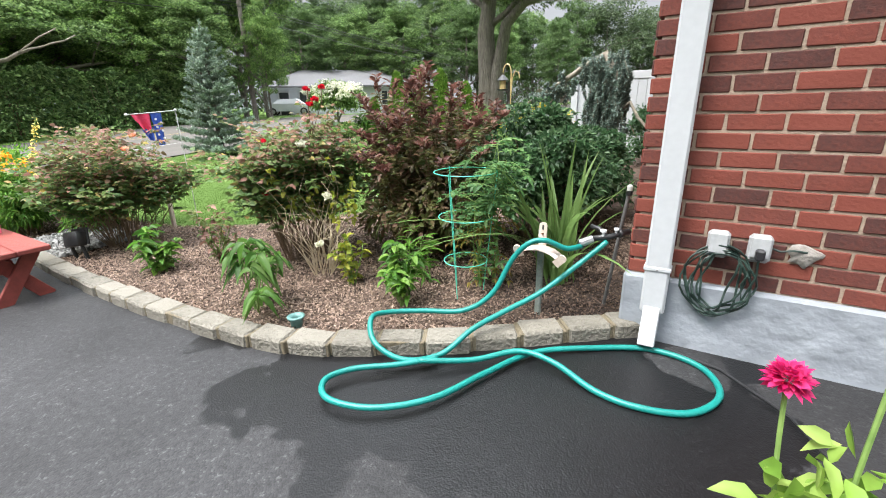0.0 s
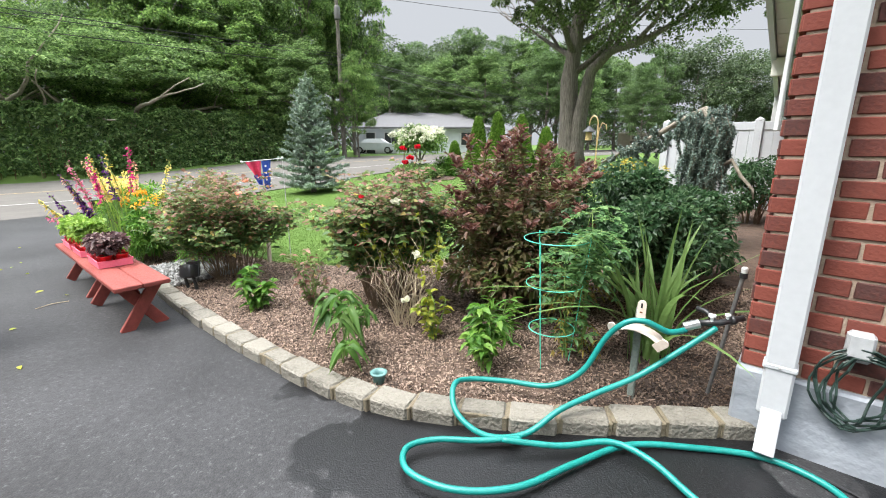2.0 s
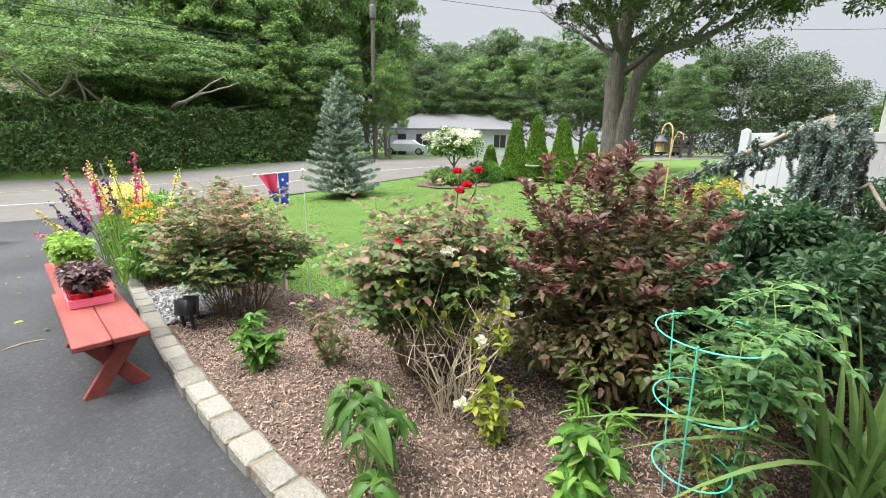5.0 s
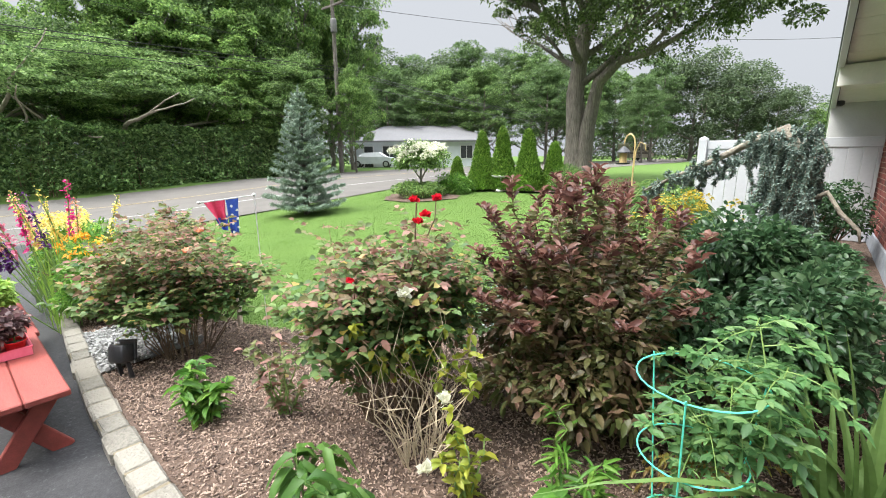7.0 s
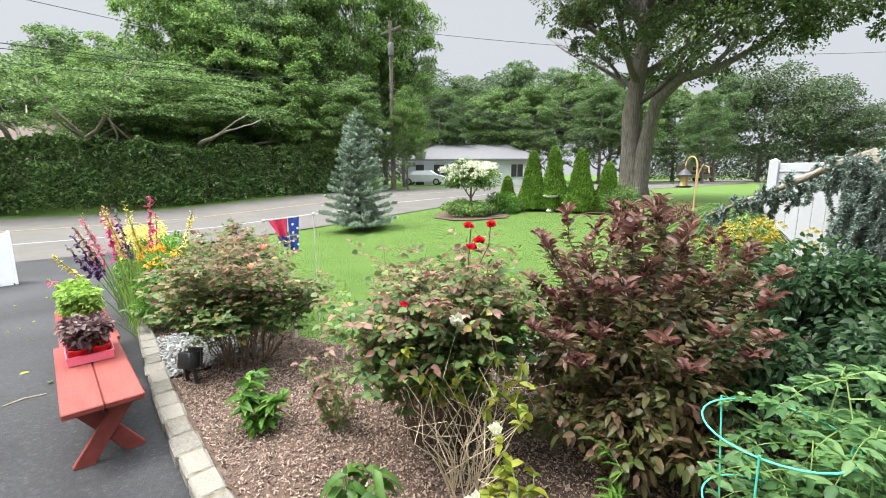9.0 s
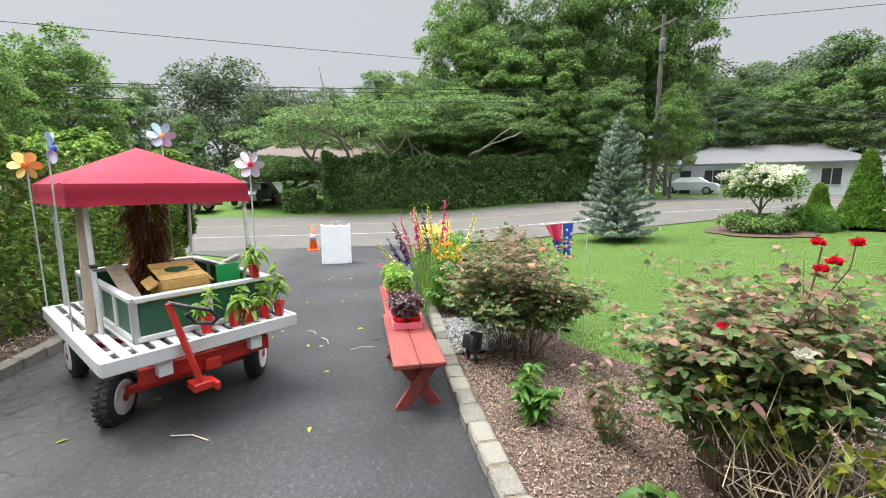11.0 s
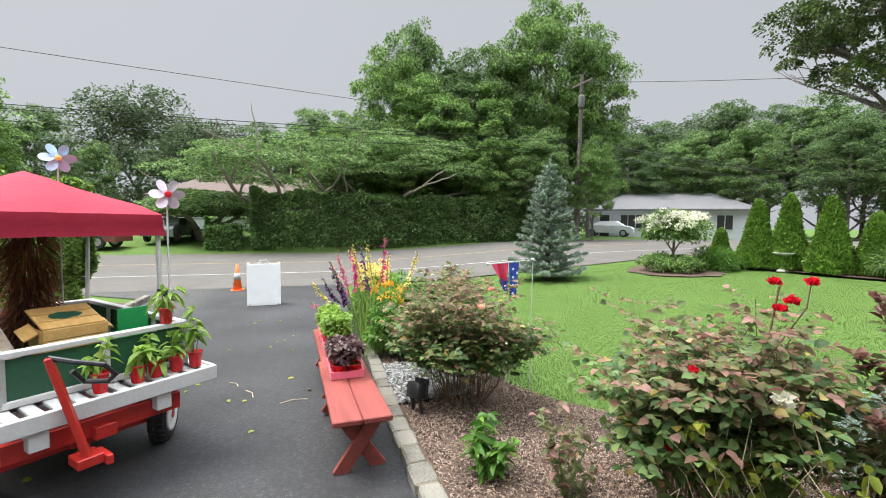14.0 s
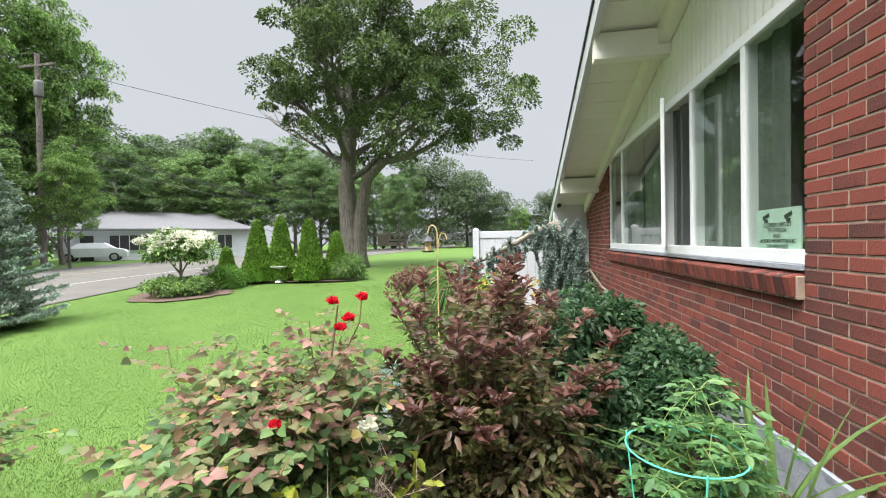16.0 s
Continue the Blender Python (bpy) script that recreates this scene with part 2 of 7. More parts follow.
M["arbor"] = leafy("arbor", [(0, (0.07, 0.15, 0.022)), (0.5, (0.16, 0.30, 0.045)), (1, (0.29, 0.44, 0.085))], rough=0.6, through_=0.3)
M["rose"] = leafy("rose", [(0, (0.10, 0.155, 0.048)), (0.34, (0.165, 0.185, 0.07)), (0.55, (0.21, 0.16, 0.088)), (0.8, (0.28, 0.15, 0.115)), (0.96, (0.40, 0.22, 0.18)), (1, (0.5, 0.42, 0.15))], broad=5.0)
M["rose_green"] = leafy("rose_green", [(0, (0.06, 0.125, 0.042)), (0.5, (0.135, 0.225, 0.072)), (0.84, (0.22, 0.30, 0.10)), (0.93, (0.28, 0.17, 0.12)), (1, (0.5, 0.4, 0.09))], broad=5.0)
M["ninebark"] = leafy("ninebark", [(0, (0.07, 0.095, 0.028)), (0.45, (0.13, 0.128, 0.048)), (0.8, (0.16, 0.11, 0.062)), (1, (0.25, 0.15, 0.105))], 0.4, broad=5.0)
M["ninebark_tip"] = leafy("ninebark_tip", [(0, (0.075, 0.03, 0.025)), (0.5, (0.15, 0.064, 0.05)), (1, (0.27, 0.145, 0.11))], rough=0.4)
M["green"] = leafy("green", [(0, (0.05, 0.14, 0.02)), (0.5, (0.11, 0.26, 0.035)), (1, (0.22, 0.38, 0.07))])
M["tomato"] = leafy("tomato", [(0, (0.06, 0.15, 0.05)), (0.6, (0.12, 0.26, 0.085)), (1, (0.22, 0.36, 0.13))])
M["iris"] = leafy("iris", [(0, (0.075, 0.15, 0.042)), (0.5, (0.14, 0.25, 0.07)), (1, (0.28, 0.38, 0.13))])
M["holly"] = leafy("holly", [(0, (0.028, 0.068, 0.028)), (0.6, (0.06, 0.13, 0.055)), (1, (0.13, 0.215, 0.10))], 0.35)
M["lime"] = leafy("lime", [(0, (0.16, 0.30, 0.04)), (0.6, (0.28, 0.44, 0.08)), (1, (0.42, 0.55, 0.15))])
M["coleus"] = leafy("coleus", [(0, (0.05, 0.026, 0.03)), (0.55, (0.14, 0.08, 0.082)), (1, (0.40, 0.30, 0.27))])
M["chart"] = leafy("chart", [(0, (0.18, 0.26, 0.03)), (1, (0.42, 0.42, 0.06))])
M["p_red"] = leafy("p_red", [(0, (0.45, 0.006, 0.018)), (1, (0.8, 0.02, 0.05))])
M["p_pink"] = leafy("p_pink", [(0, (0.75, 0.15, 0.3)), (1, (0.9, 0.42, 0.52))])
M["p_magenta"] = leafy("p_magenta", [(0, (0.5, 0.015, 0.16)), (1, (0.75, 0.05, 0.28))])
M["p_purple"] = leafy("p_purple", [(0, (0.04, 0.008, 0.06)), (1, (0.16, 0.04, 0.24))])
M["p_yellow"] = leafy("p_yellow", [(0, (0.72, 0.55, 0.10)), (1, (0.88, 0.76, 0.30))])
M["p_gold"] = leafy("p_gold", [(0, (0.40, 0.31, 0.03)), (1, (0.60, 0.48, 0.07))])
M["p_orange"] = leafy("p_orange", [(0, (0.75, 0.3, 0.02)), (1, (0.9, 0.5, 0.05))])
M["p_salmon"] = leafy("p_salmon", [(0, (0.8, 0.34, 0.22)), (1, (0.9, 0.55, 0.38))])
M["p_pale"] = surface("p_pale", (0.62, 0.5, 0.62), (0.85, 0.78, 0.85), 12, 0.5, 0.05, 60)
M["p_flag"] = surface("p_flag", (0.6, 0.02, 0.08), (0.75, 0.08, 0.16), 12, 0.8, 0.1, 60)
M["pipe_grey"] = surface("pipe_grey", (0.06, 0.06, 0.06), (0.15, 0.145, 0.14), 10, 0.6, 0.2, 60)
M["frame_white"] = surface("frame_white", (0.72, 0.73, 0.73), (0.82, 0.83, 0.83), 6, 0.45, 0.05, 60)
M["p_white"] = leafy("p_white", [(0, (0.6, 0.6, 0.45)), (1, (0.85, 0.84, 0.72))])


def asphalt_material():
    """Sealed asphalt: near black, fine grain, paler worn patches, damp and glossier stains near the tap, cracks at the drive's far side."""
    m, n, l, b = nodes_of("asphalt")
    tc = n.new("ShaderNodeTexCoord")
    a, f, v = n.new("ShaderNodeTexNoise"), n.new("ShaderNodeTexNoise"), n.new("ShaderNodeTexVoronoi")
    st = n.new("ShaderNodeTexVoronoi")
    st.inputs["Scale"].default_value = 150
    l.new(tc.outputs["Object"], st.inputs["Vector"])
    sc_ = n.new("ShaderNodeSeparateColor")
    l.new(st.outputs["Color"], sc_.inputs[0])
    a.inputs["Scale"].default_value, a.inputs["Detail"].default_value = 0.9, 8
    f.inputs["Scale"].default_value, f.inputs["Detail"].default_value = 34, 2
    v.feature, v.inputs["Scale"].default_value = "DISTANCE_TO_EDGE", 6.0
    wob = n.new("ShaderNodeTexNoise")
    wob.inputs["Scale"].default_value = 4
    wm = n.new("ShaderNodeMixRGB")
    wm.inputs[0].default_value = 0.25
    l.new(tc.outputs["Object"], wob.inputs["Vector"])
    l.new(tc.outputs["Object"], wm.inputs[1]), l.new(wob.outputs["Color"], wm.inputs[2])
    l.new(wm.outputs[0], v.inputs["Vector"])
    for q in (a, f):
        l.new(tc.outputs["Object"], q.inputs["Vector"])
    r1 = ramp(n, [(0.35, (0.0175, 0.0175, 0.0185)), (0.65, (0.036, 0.036, 0.038))])
    l.new(a.outputs["Fac"], r1.inputs[0])
    r2 = ramp(n, [(0.25, (0.55, 0.55, 0.55)), (0.66, (1.15, 1.15, 1.15)), (0.72, (1.7, 1.7, 1.65)), (0.80, (2.6, 2.6, 2.5))])
    mxs = n.new("ShaderNodeMath")
    mxs.operation = "MULTIPLY_ADD"
    mxs.inputs[1].default_value = 0.36
    hlf = n.new("ShaderNodeMath")
    hlf.operation = "MULTIPLY"
    hlf.inputs[1].default_value = 0.64
    l.new(f.outputs["Fac"], hlf.inputs[0]), l.new(sc_.outputs[0], mxs.inputs[0]), l.new(hlf.outputs[0], mxs.inputs[2])
    l.new(mxs.outputs[0], r2.inputs[0])
    mul = n.new("ShaderNodeMixRGB")
    mul.blend_type, mul.inputs[0].default_value = "MULTIPLY", 1.0
    l.new(r1.outputs[0], mul.inputs[1]), l.new(r2.outputs[0], mul.inputs[2])
    # wet stain round the hose: distance from the middle of the stain, broken by noise
    sp = n.new("ShaderNodeVectorMath")
    sp.operation = "DISTANCE"
    sp.inputs[1].default_value = (-0.24, 1.45, 0)
    ms = n.new("ShaderNodeVectorMath")
    ms.operation = "MULTIPLY"
    ms.inputs[1].default_value = (0.5, 1, 1)
    l.new(tc.outputs["Object"], ms.inputs[0]), l.new(ms.outputs[0], sp.inputs[0])
    wn_ = n.new("ShaderNodeTexNoise")
    wn_.inputs["Scale"].default_value, wn_.inputs["Detail"].default_value = 3.0, 5
    l.new(tc.outputs["Object"], wn_.inputs["Vector"])
    sm = n.new("ShaderNodeMath")
    sm.operation = "MULTIPLY_ADD"
    sm.inputs[1].default_value = 1.6
    l.new(wn_.outputs["Fac"], sm.inputs[0]), l.new(sp.outputs["Value"], sm.inputs[2])
    wet = ramp(n, [(0.0, (1, 1, 1)), (1.0, (0, 0, 0))])
    mr = n.new("ShaderNodeMapRange")
    mr.inputs["From Min"].default_value, mr.inputs["From Max"].default_value = 1.42, 1.47
    l.new(sm.outputs[0], mr.inputs["Value"]), l.new(mr.outputs[0], wet.inputs[0])
    dk = n.new("ShaderNodeMixRGB")
    dk.blend_type = "MULTIPLY"
    dk.inputs[2].default_value = (0.25, 0.25, 0.26, 1)
    l.new(wet.outputs[0], dk.inputs[0]), l.new(mul.outputs[0], dk.inputs[1])
    # cracked, dusty old surface beside the hedge
    xyz = n.new("ShaderNodeSeparateXYZ")
    l.new(tc.outputs["Object"], xyz.inputs[0])
    old = n.new("ShaderNodeMapRange")
    old.inputs["From Min"].default_value, old.inputs["From Max"].default_value = -0.95, -1.45
    oy = n.new("ShaderNodeMath")
    oy.operation = "MULTIPLY_ADD"
    oy.inputs[1].default_value = 0.9
    l.new(a.outputs["Fac"], oy.inputs[0]), l.new(xyz.outputs["Y"], oy.inputs[2])
    sh = n.new("ShaderNodeMath")
    sh.operation = "SUBTRACT"
    sh.inputs[1].default_value = 0.45
    l.new(oy.outputs[0], sh.inputs[0]), l.new(sh.outputs[0], old.inputs["Value"])
    crk = ramp(n, [(0.0, (0.012, 0.012, 0.012)), (0.05, (0.055, 0.053, 0.05))])
    l.new(v.outputs["Distance"], crk.inputs[0])
    fl, flm = n.new("ShaderNodeTexNoise"), n.new("ShaderNodeMixRGB")
    fl.inputs["Scale"].default_value, fl.inputs["Detail"].default_value = 16, 9
    l.new(tc.outputs["Object"], fl.inputs["Vector"])
    flr = ramp(n, [(0.54, (0, 0, 0)), (0.70, (0.7, 0.7, 0.7))])
    l.new(fl.outputs["Fac"], flr.inputs[0])
    l.new(flr.outputs[0], flm.inputs[0]), l.new(crk.outputs[0], flm.inputs[1])
    flm.inputs[2].default_value = (0.12, 0.115, 0.105, 1)
    mo = n.new("ShaderNodeMixRGB")
    of = n.new("ShaderNodeMath")
    of.operation = "MULTIPLY"
    of.inputs[1].default_value = 0.8
    l.new(old.outputs[0], of.inputs[0])
    l.new(of.outputs[0], mo.inputs[0]), l.new(dk.outputs[0], mo.inputs[1]), l.new(flm.outputs[0], mo.inputs[2])
    l.new(mo.outputs[0], b.inputs["Base Color"])
    rr = n.new("ShaderNodeMapRange")
    b.inputs["Specular IOR Level"].default_value = 0.38
    rr.inputs["To Min"].default_value, rr.inputs["To Max"].default_value = 0.70, 0.40
    l.new(wet.outputs[0], rr.inputs["Value"]), l.new(rr.outputs[0], b.inputs["Roughness"])
    bp = n.new("ShaderNodeBump")
    bp.inputs["Strength"].default_value, bp.inputs["Distance"].default_value = 0.5, 0.002
    bp.invert = True
    l.new(st.outputs["Distance"], bp.inputs["Height"]), l.new(bp.outputs[0], b.inputs["Normal"])
    return m


M["asphalt"] = asphalt_material()


def darken_near(m, spot, reach):
    """Darkens a material's colour round a spot, with a ragged edge."""
    n, l = m.node_tree.nodes, m.node_tree.links
    b = n["Principled BSDF"]
    dry = b.inputs["Base Color"].links[0].from_socket
    tc, sub, ns = n.new("ShaderNodeTexCoord"), n.new("ShaderNodeVectorMath"), n.new("ShaderNodeTexNoise")
    sub.operation, sub.inputs[1].default_value = "DISTANCE", spot
    ns.inputs["Scale"].default_value, ns.inputs["Detail"].default_value = 2.5, 6
    l.new(tc.outputs["Object"], sub.inputs[0]), l.new(tc.outputs["Object"], ns.inputs["Vector"])
    add = n.new("ShaderNodeMath")
    add.operation, add.inputs[1].default_value = "MULTIPLY_ADD", 1.4
    l.new(ns.outputs["Fac"], add.inputs[0]), l.new(sub.outputs["Value"], add.inputs[2])
    mr, mx = n.new("ShaderNodeMapRange"), n.new("ShaderNodeMixRGB")
    mr.inputs["From Min"].default_value, mr.inputs["From Max"].default_value = reach + 0.55, reach + 0.95
    mr.inputs["To Min"].default_value, mr.inputs["To Max"].default_value = 1.0, 0.0
    mx.blend_type, mx.inputs[2].default_value = "MULTIPLY", (0.34, 0.31, 0.29, 1)
    l.new(add.outputs[0], mr.inputs["Value"]), l.new(mr.outputs[0], mx.inputs[0]), l.new(dry, mx.inputs[1])
    l.new(mx.outputs[0], b.inputs["Base Color"])


# bark and chips are darker towards the house corner
darken_near(M["mulch"], (-0.1, 2.35, 0.0), 0.5)
darken_near(M["chip"], (-0.1, 2.35, 0.0), 0.5)
RNG = np.random.default_rng(7)


# ---- mesh tools ----
class Build:
    """Collects vertices and faces of one part."""

    def __init__(self):
        self.v, self.f = [], []

    def add(self, vs, fs):
        o = len(self.v)
        self.v += [tuple(p) for p in vs]
        self.f += [tuple(i + o for i in q) for q in fs]
        return self

    def box(self, c, s, m=None, ch=0.004):
        """A box with chamfered edges: centre, size, turn."""
        hx, hy, hz = s[0] / 2, s[1] / 2, s[2] / 2
        ch = min(ch, hx * 0.45, hy * 0.45, hz * 0.45)
        vs, idx = [], {}
        for sx in (-1, 1):
            for sy in (-1, 1):
                for sz in (-1, 1):
                    for ax in range(3):
                        p = [sx * (hx - ch), sy * (hy - ch), sz * (hz - ch)]
                        p[ax] = (sx * hx, sy * hy, sz * hz)[ax]
                        idx[sx, sy, sz, ax] = len(vs)
                        vs.append(Vector(p))
        fs = []
        for ax in range(3):
            a, b = (ax + 1) % 3, (ax + 2) % 3
            for s1 in (-1, 1):
                q = []
                for sa, sb in ((-1, -1), (1, -1), (1, 1), (-1, 1)):
                    k = [0, 0, 0]
                    k[ax], k[a], k[b] = s1, sa, sb
                    q.append(idx[k[0], k[1], k[2], ax])
                fs.append(q if s1 > 0 else q[::-1])
            for sa in (-1, 1):
                for sb in (-1, 1):
                    q = []
                    for s1, x in ((-1, a), (1, a), (1, b), (-1, b)):
                        k = [0, 0, 0]
                        k[ax], k[a], k[b] = s1, sa, sb
                        q.append(idx[k[0], k[1], k[2], x])
                    fs.append(q if sa * sb < 0 else q[::-1])
        for sx in (-1, 1):
            for sy in (-1, 1):
                for sz in (-1, 1):
                    q = [idx[sx, sy, sz, i] for i in range(3)]
                    fs.append(q if sx * sy * sz > 0 else q[::-1])
        m = m or Matrix.Identity(3)
        return self.add([Vector(c) + m @ p for p in vs], fs)

    def beam(self, p, q, w, h, up=(0, 0, 1), ch=0.004):
        """A plank or bar from p to q, w wide and h high."""
        p, q = Vector(p), Vector(q)
        x = (q - p).normalized()
        y = Vector(up).cross(x).normalized()
        m = Matrix((x, y, x.cross(y))).transposed()
        return self.box((p + q) / 2, ((q - p).length, w, h), m, ch)

    def tube(self, pts, r, n=8, closed=False):
        """A round bar along points; r a number or one for each point."""
        pts = [Vector(p) for p in pts]
        rs = r if hasattr(r, "__len__") else [r] * len(pts)
        rings, k = [], len(pts)
        side = None
        for i, p in enumerate(pts):
            a, b = (pts[(i - 1) % k], pts[(i + 1) % k]) if closed else (pts[max(i - 1, 0)], pts[min(i + 1, k - 1)])
            d = (b - a)
            d = d.normalized() if d.length > 1e-9 else Vector((0, 0, 1))
            if side is None:
                side = d.cross(Vector((0, 0, 1)) if abs(d.z) < 0.9 else Vector((1, 0, 0)))
            side = (side - d * side.dot(d)).normalized()
            up = d.cross(side)
            rings.append([p + rs[i] * (math.cos(t) * side + math.sin(t) * up) for t in np.linspace(0, 2 * math.pi, n, endpoint=False)])
        vs = [q for ring in rings for q in ring]
        fs = []
        for i in range(k if closed else k - 1):
            j = (i + 1) % k
            fs += [(i * n + t, i * n + (t + 1) % n, j * n + (t + 1) % n, j * n + t) for t in range(n)]
        if not closed:
            fs += [tuple(range(n))[::-1], tuple((k - 1) * n + t for t in range(n))]
        return self.add(vs, fs)

    def lathe(self, prof, c=(0, 0, 0), m=None, n=20):
        """Turns a profile of (radius, height) about the z axis."""
        m = m or Matrix.Identity(3)
        vs = [Vector(c) + m @ Vector((r * math.cos(t), r * math.sin(t), z)) for r, z in prof for t in np.linspace(0, 2 * math.pi, n, endpoint=False)]
        k = len(prof)
        fs = [(i * n + t, i * n + (t + 1) % n, (i + 1) * n + (t + 1) % n, (i + 1) * n + t) for i in range(k - 1) for t in range(n)]
        fs += [tuple(range(n))[::-1], tuple((k - 1) * n + t for t in range(n))]
        return self.add(vs, fs)


def mesh_of(name, v, f, mat, smooth=False):
    me = bpy.data.meshes.new(name)
    me.from_pydata(v, [], f)
    me.materials.append(mat)
    if smooth:
        me.shade_smooth()
    return me


def part(name, b, mat, parent=None, label="", smooth=False, kind=""):
    """One mesh object under a thing or a part."""
    ob = new(name, mesh_of(name, b.v, b.f, mat, smooth))
    ob.parent = parent
    return tagged(ob, label, "", "", kind)


def thing(name, label, category, loc=(0, 0, 0), rz=0.0, group="", kind=""):
    e = new(name)
    e.empty_display_size = 0.1
    e.matrix_world = pose(*loc, 0, 0, rz)
    return tagged(e, label, category, group, kind)


def leaves_mesh(name, p, d, length, width, mat, fold=0.25, droop=0.25, shape=0.45, rng=RNG, round_=True):
    """Many pointed, folded leaves: base points p, ways d, arrays or numbers for length and width."""
    p, d = np.asarray(p, float), np.asarray(d, float)
    k = len(p)
    d = d / (np.linalg.norm(d, axis=1, keepdims=True) + 1e-9)
    r = rng.normal(size=(k, 3)) * 0.5 + np.array([0, 0, 1.0])
    s = np.cross(d, r)
    s /= np.linalg.norm(s, axis=1, keepdims=True) + 1e-9
    u = np.cross(s, d)
    L = np.broadcast_to(length, (k,))[:, None] * rng.uniform(0.7, 1.25, (k, 1))
    W = np.broadcast_to(width, (k,))[:, None] * rng.uniform(0.75, 1.2, (k, 1))
    z = np.array([0, 0, 1.0])
    c = p + d * L - z * L * droop
    if round_:
        a = p + d * L * 0.28 + s * W * 0.46 + u * W * fold * 0.8
        b = p + d * L * 0.28 - s * W * 0.46 + u * W * fold * 0.8
        e = p + d * L * 0.68 + s * W * 0.40 + u * W * fold - z * L * droop * 0.4
        g = p + d * L * 0.68 - s * W * 0.40 + u * W * fold - z * L * droop * 0.4
        h = p + d * L * 0.5 - z * L * droop * 0.2
        v = np.stack([p, a, e, c, g, b, h], 1).reshape(-1, 3)
        i = np.arange(k)[:, None] * 7
        tri = np.concatenate([i + [0, 1, 6], i + [1, 2, 6], i + [2, 3, 6], i + [6, 3, 4], i + [6, 4, 5], i + [6, 5, 0]], 1).reshape(-1, 3)
    else:
        a = p + d * L * shape + s * W / 2 + u * W * fold
        b = p + d * L * shape - s * W / 2 + u * W * fold
        v = np.stack([p, a, c, b], 1).reshape(-1, 3)
        i = np.arange(k)[:, None] * 4
        tri = np.concatenate([i + [0, 1, 2], i + [0, 2, 3]], 1).reshape(-1, 3)
    me = bpy.data.meshes.new(name)
    me.vertices.add(len(v))
    me.vertices.foreach_set("co", v.ravel())
    me.loops.add(tri.size)
    me.loops.foreach_set("vertex_index", tri.ravel().astype(np.int32))
    me.polygons.add(len(tri))
    me.polygons.foreach_set("loop_start", (np.arange(len(tri)) * 3).astype(np.int32))
    me.polygons.foreach_set("use_smooth", np.full(len(tri), round_))
    me.update(calc_edges=True)
    me.materials.append(mat)
    return me


def leaves(name, p, d, length, width, mat, parent, label="", **kw):
    ob = new(name, leaves_mesh(name, p, d, length, width, mat, **kw))
    ob.parent = parent
    return tagged(ob, label, "", "", "stuff")


def ball(k, rng=RNG):
    q = rng.normal(size=(k, 3))
    return q / np.linalg.norm(q, axis=1, keepdims=True)


def cloud(blobs, per, rng=RNG, inner=0.55, low=-0.6):
    """Points and ways of leaves on and in round clumps (x, y, z, rx, ry, rz)."""
    P, D = [], []
    for x, y, z, a, b, c in blobs:
        q = ball(int(per), rng)
        q = q[q[:, 2] > low]
        r = rng.uniform(inner, 1.05, (len(q), 1)) ** 0.6
        P.append(q * r * [a, b, c] + [x, y, z])
        D.append(q + rng.normal(size=q.shape) * 0.55)
    return np.concatenate(P), np.concatenate(D)


def clumps(k, size, loc=(0, 0, 0), r=0.4, rng=RNG, low=-0.3):
    """k clumps spread over an egg of half-axes size."""
    q = ball(k, rng)
    q[:, 2] = np.where(q[:, 2] < low, -q[:, 2], q[:, 2])
    q = q * rng.uniform(0.45, 0.95, (k, 1)) * size + loc
    w = r * rng.uniform(0.7, 1.3, (k, 1))
    return np.concatenate([q, w, w, w * 0.75], 1)


def gz(x, y):
    """Height of the ground."""
    k = max(0.0, min(1.0, 1 - (y - 4) / 9))
    return max(-0.42, 0.033 * min(x, 0.0)) * k + 0.02 * max(0.0, min(y - 6, 16))


def sheet(name, xs, lo, hi, n, dz, mat, label, cat="ground", rough=0.0):
    """A sheet that lies on the ground between y = lo(x) and hi(x)."""
    v, f = [], []
    for x in xs:
        a, b = lo(x), hi(x)
        for j in range(n + 1):
            y = a + (b - a) * j / n
            v.append((x, y, gz(x, y) + dz + (rough * noise.noise((x * 3, y * 3, 0)) if rough else 0)))
    m = n + 1
    for i in range(len(xs) - 1):
        f += [(i * m + j, (i + 1) * m + j, (i + 1) * m + j + 1, i * m + j + 1) for j in range(n)]
    return tagged(new(name, mesh_of(name, v, f, mat, True)), label, cat, "", "structure")


def lerp(x, pts):
    return float(np.interp(x, [p[0] for p in pts], [p[1] for p in pts]))


# ---- the ground ----
KERB = [(-13.0, 2.0), (-8.0, 1.55), (-4.85, 1.25), (-3.9, 1.17), (-3.3, 1.14), (-2.63, 1.12), (-2.13, 1.13), (-1.65, 1.15), (-1.3, 1.2), (-0.9, 1.38), (-0.55, 1.59), (-0.17, 1.87), (0.02, 2.01)]
for _ in range(2):
    cut = [KERB[0]]
    for (xa, ya), (xb, yb) in zip(KERB[:-1], KERB[1:]):
        cut += [(0.75 * xa + 0.25 * xb, 0.75 * ya + 0.25 * yb), (0.25 * xa + 0.75 * xb, 0.25 * ya + 0.75 * yb)]
    KERB = cut + [KERB[-1]]
LAWN = [(-8.6, 1.9), (-8.2, 2.3), (-4.6, 2.35), (-4.2, 2.4), (-3.8, 2.55), (-3.5, 2.78), (-2.75, 3.5), (-2.35, 4.6), (-2.25, 9.3), (0.0, 9.3)]


def kerb_y(x):
    return lerp(x, KERB)


def lawn_y(x):
    return lerp(x, LAWN)


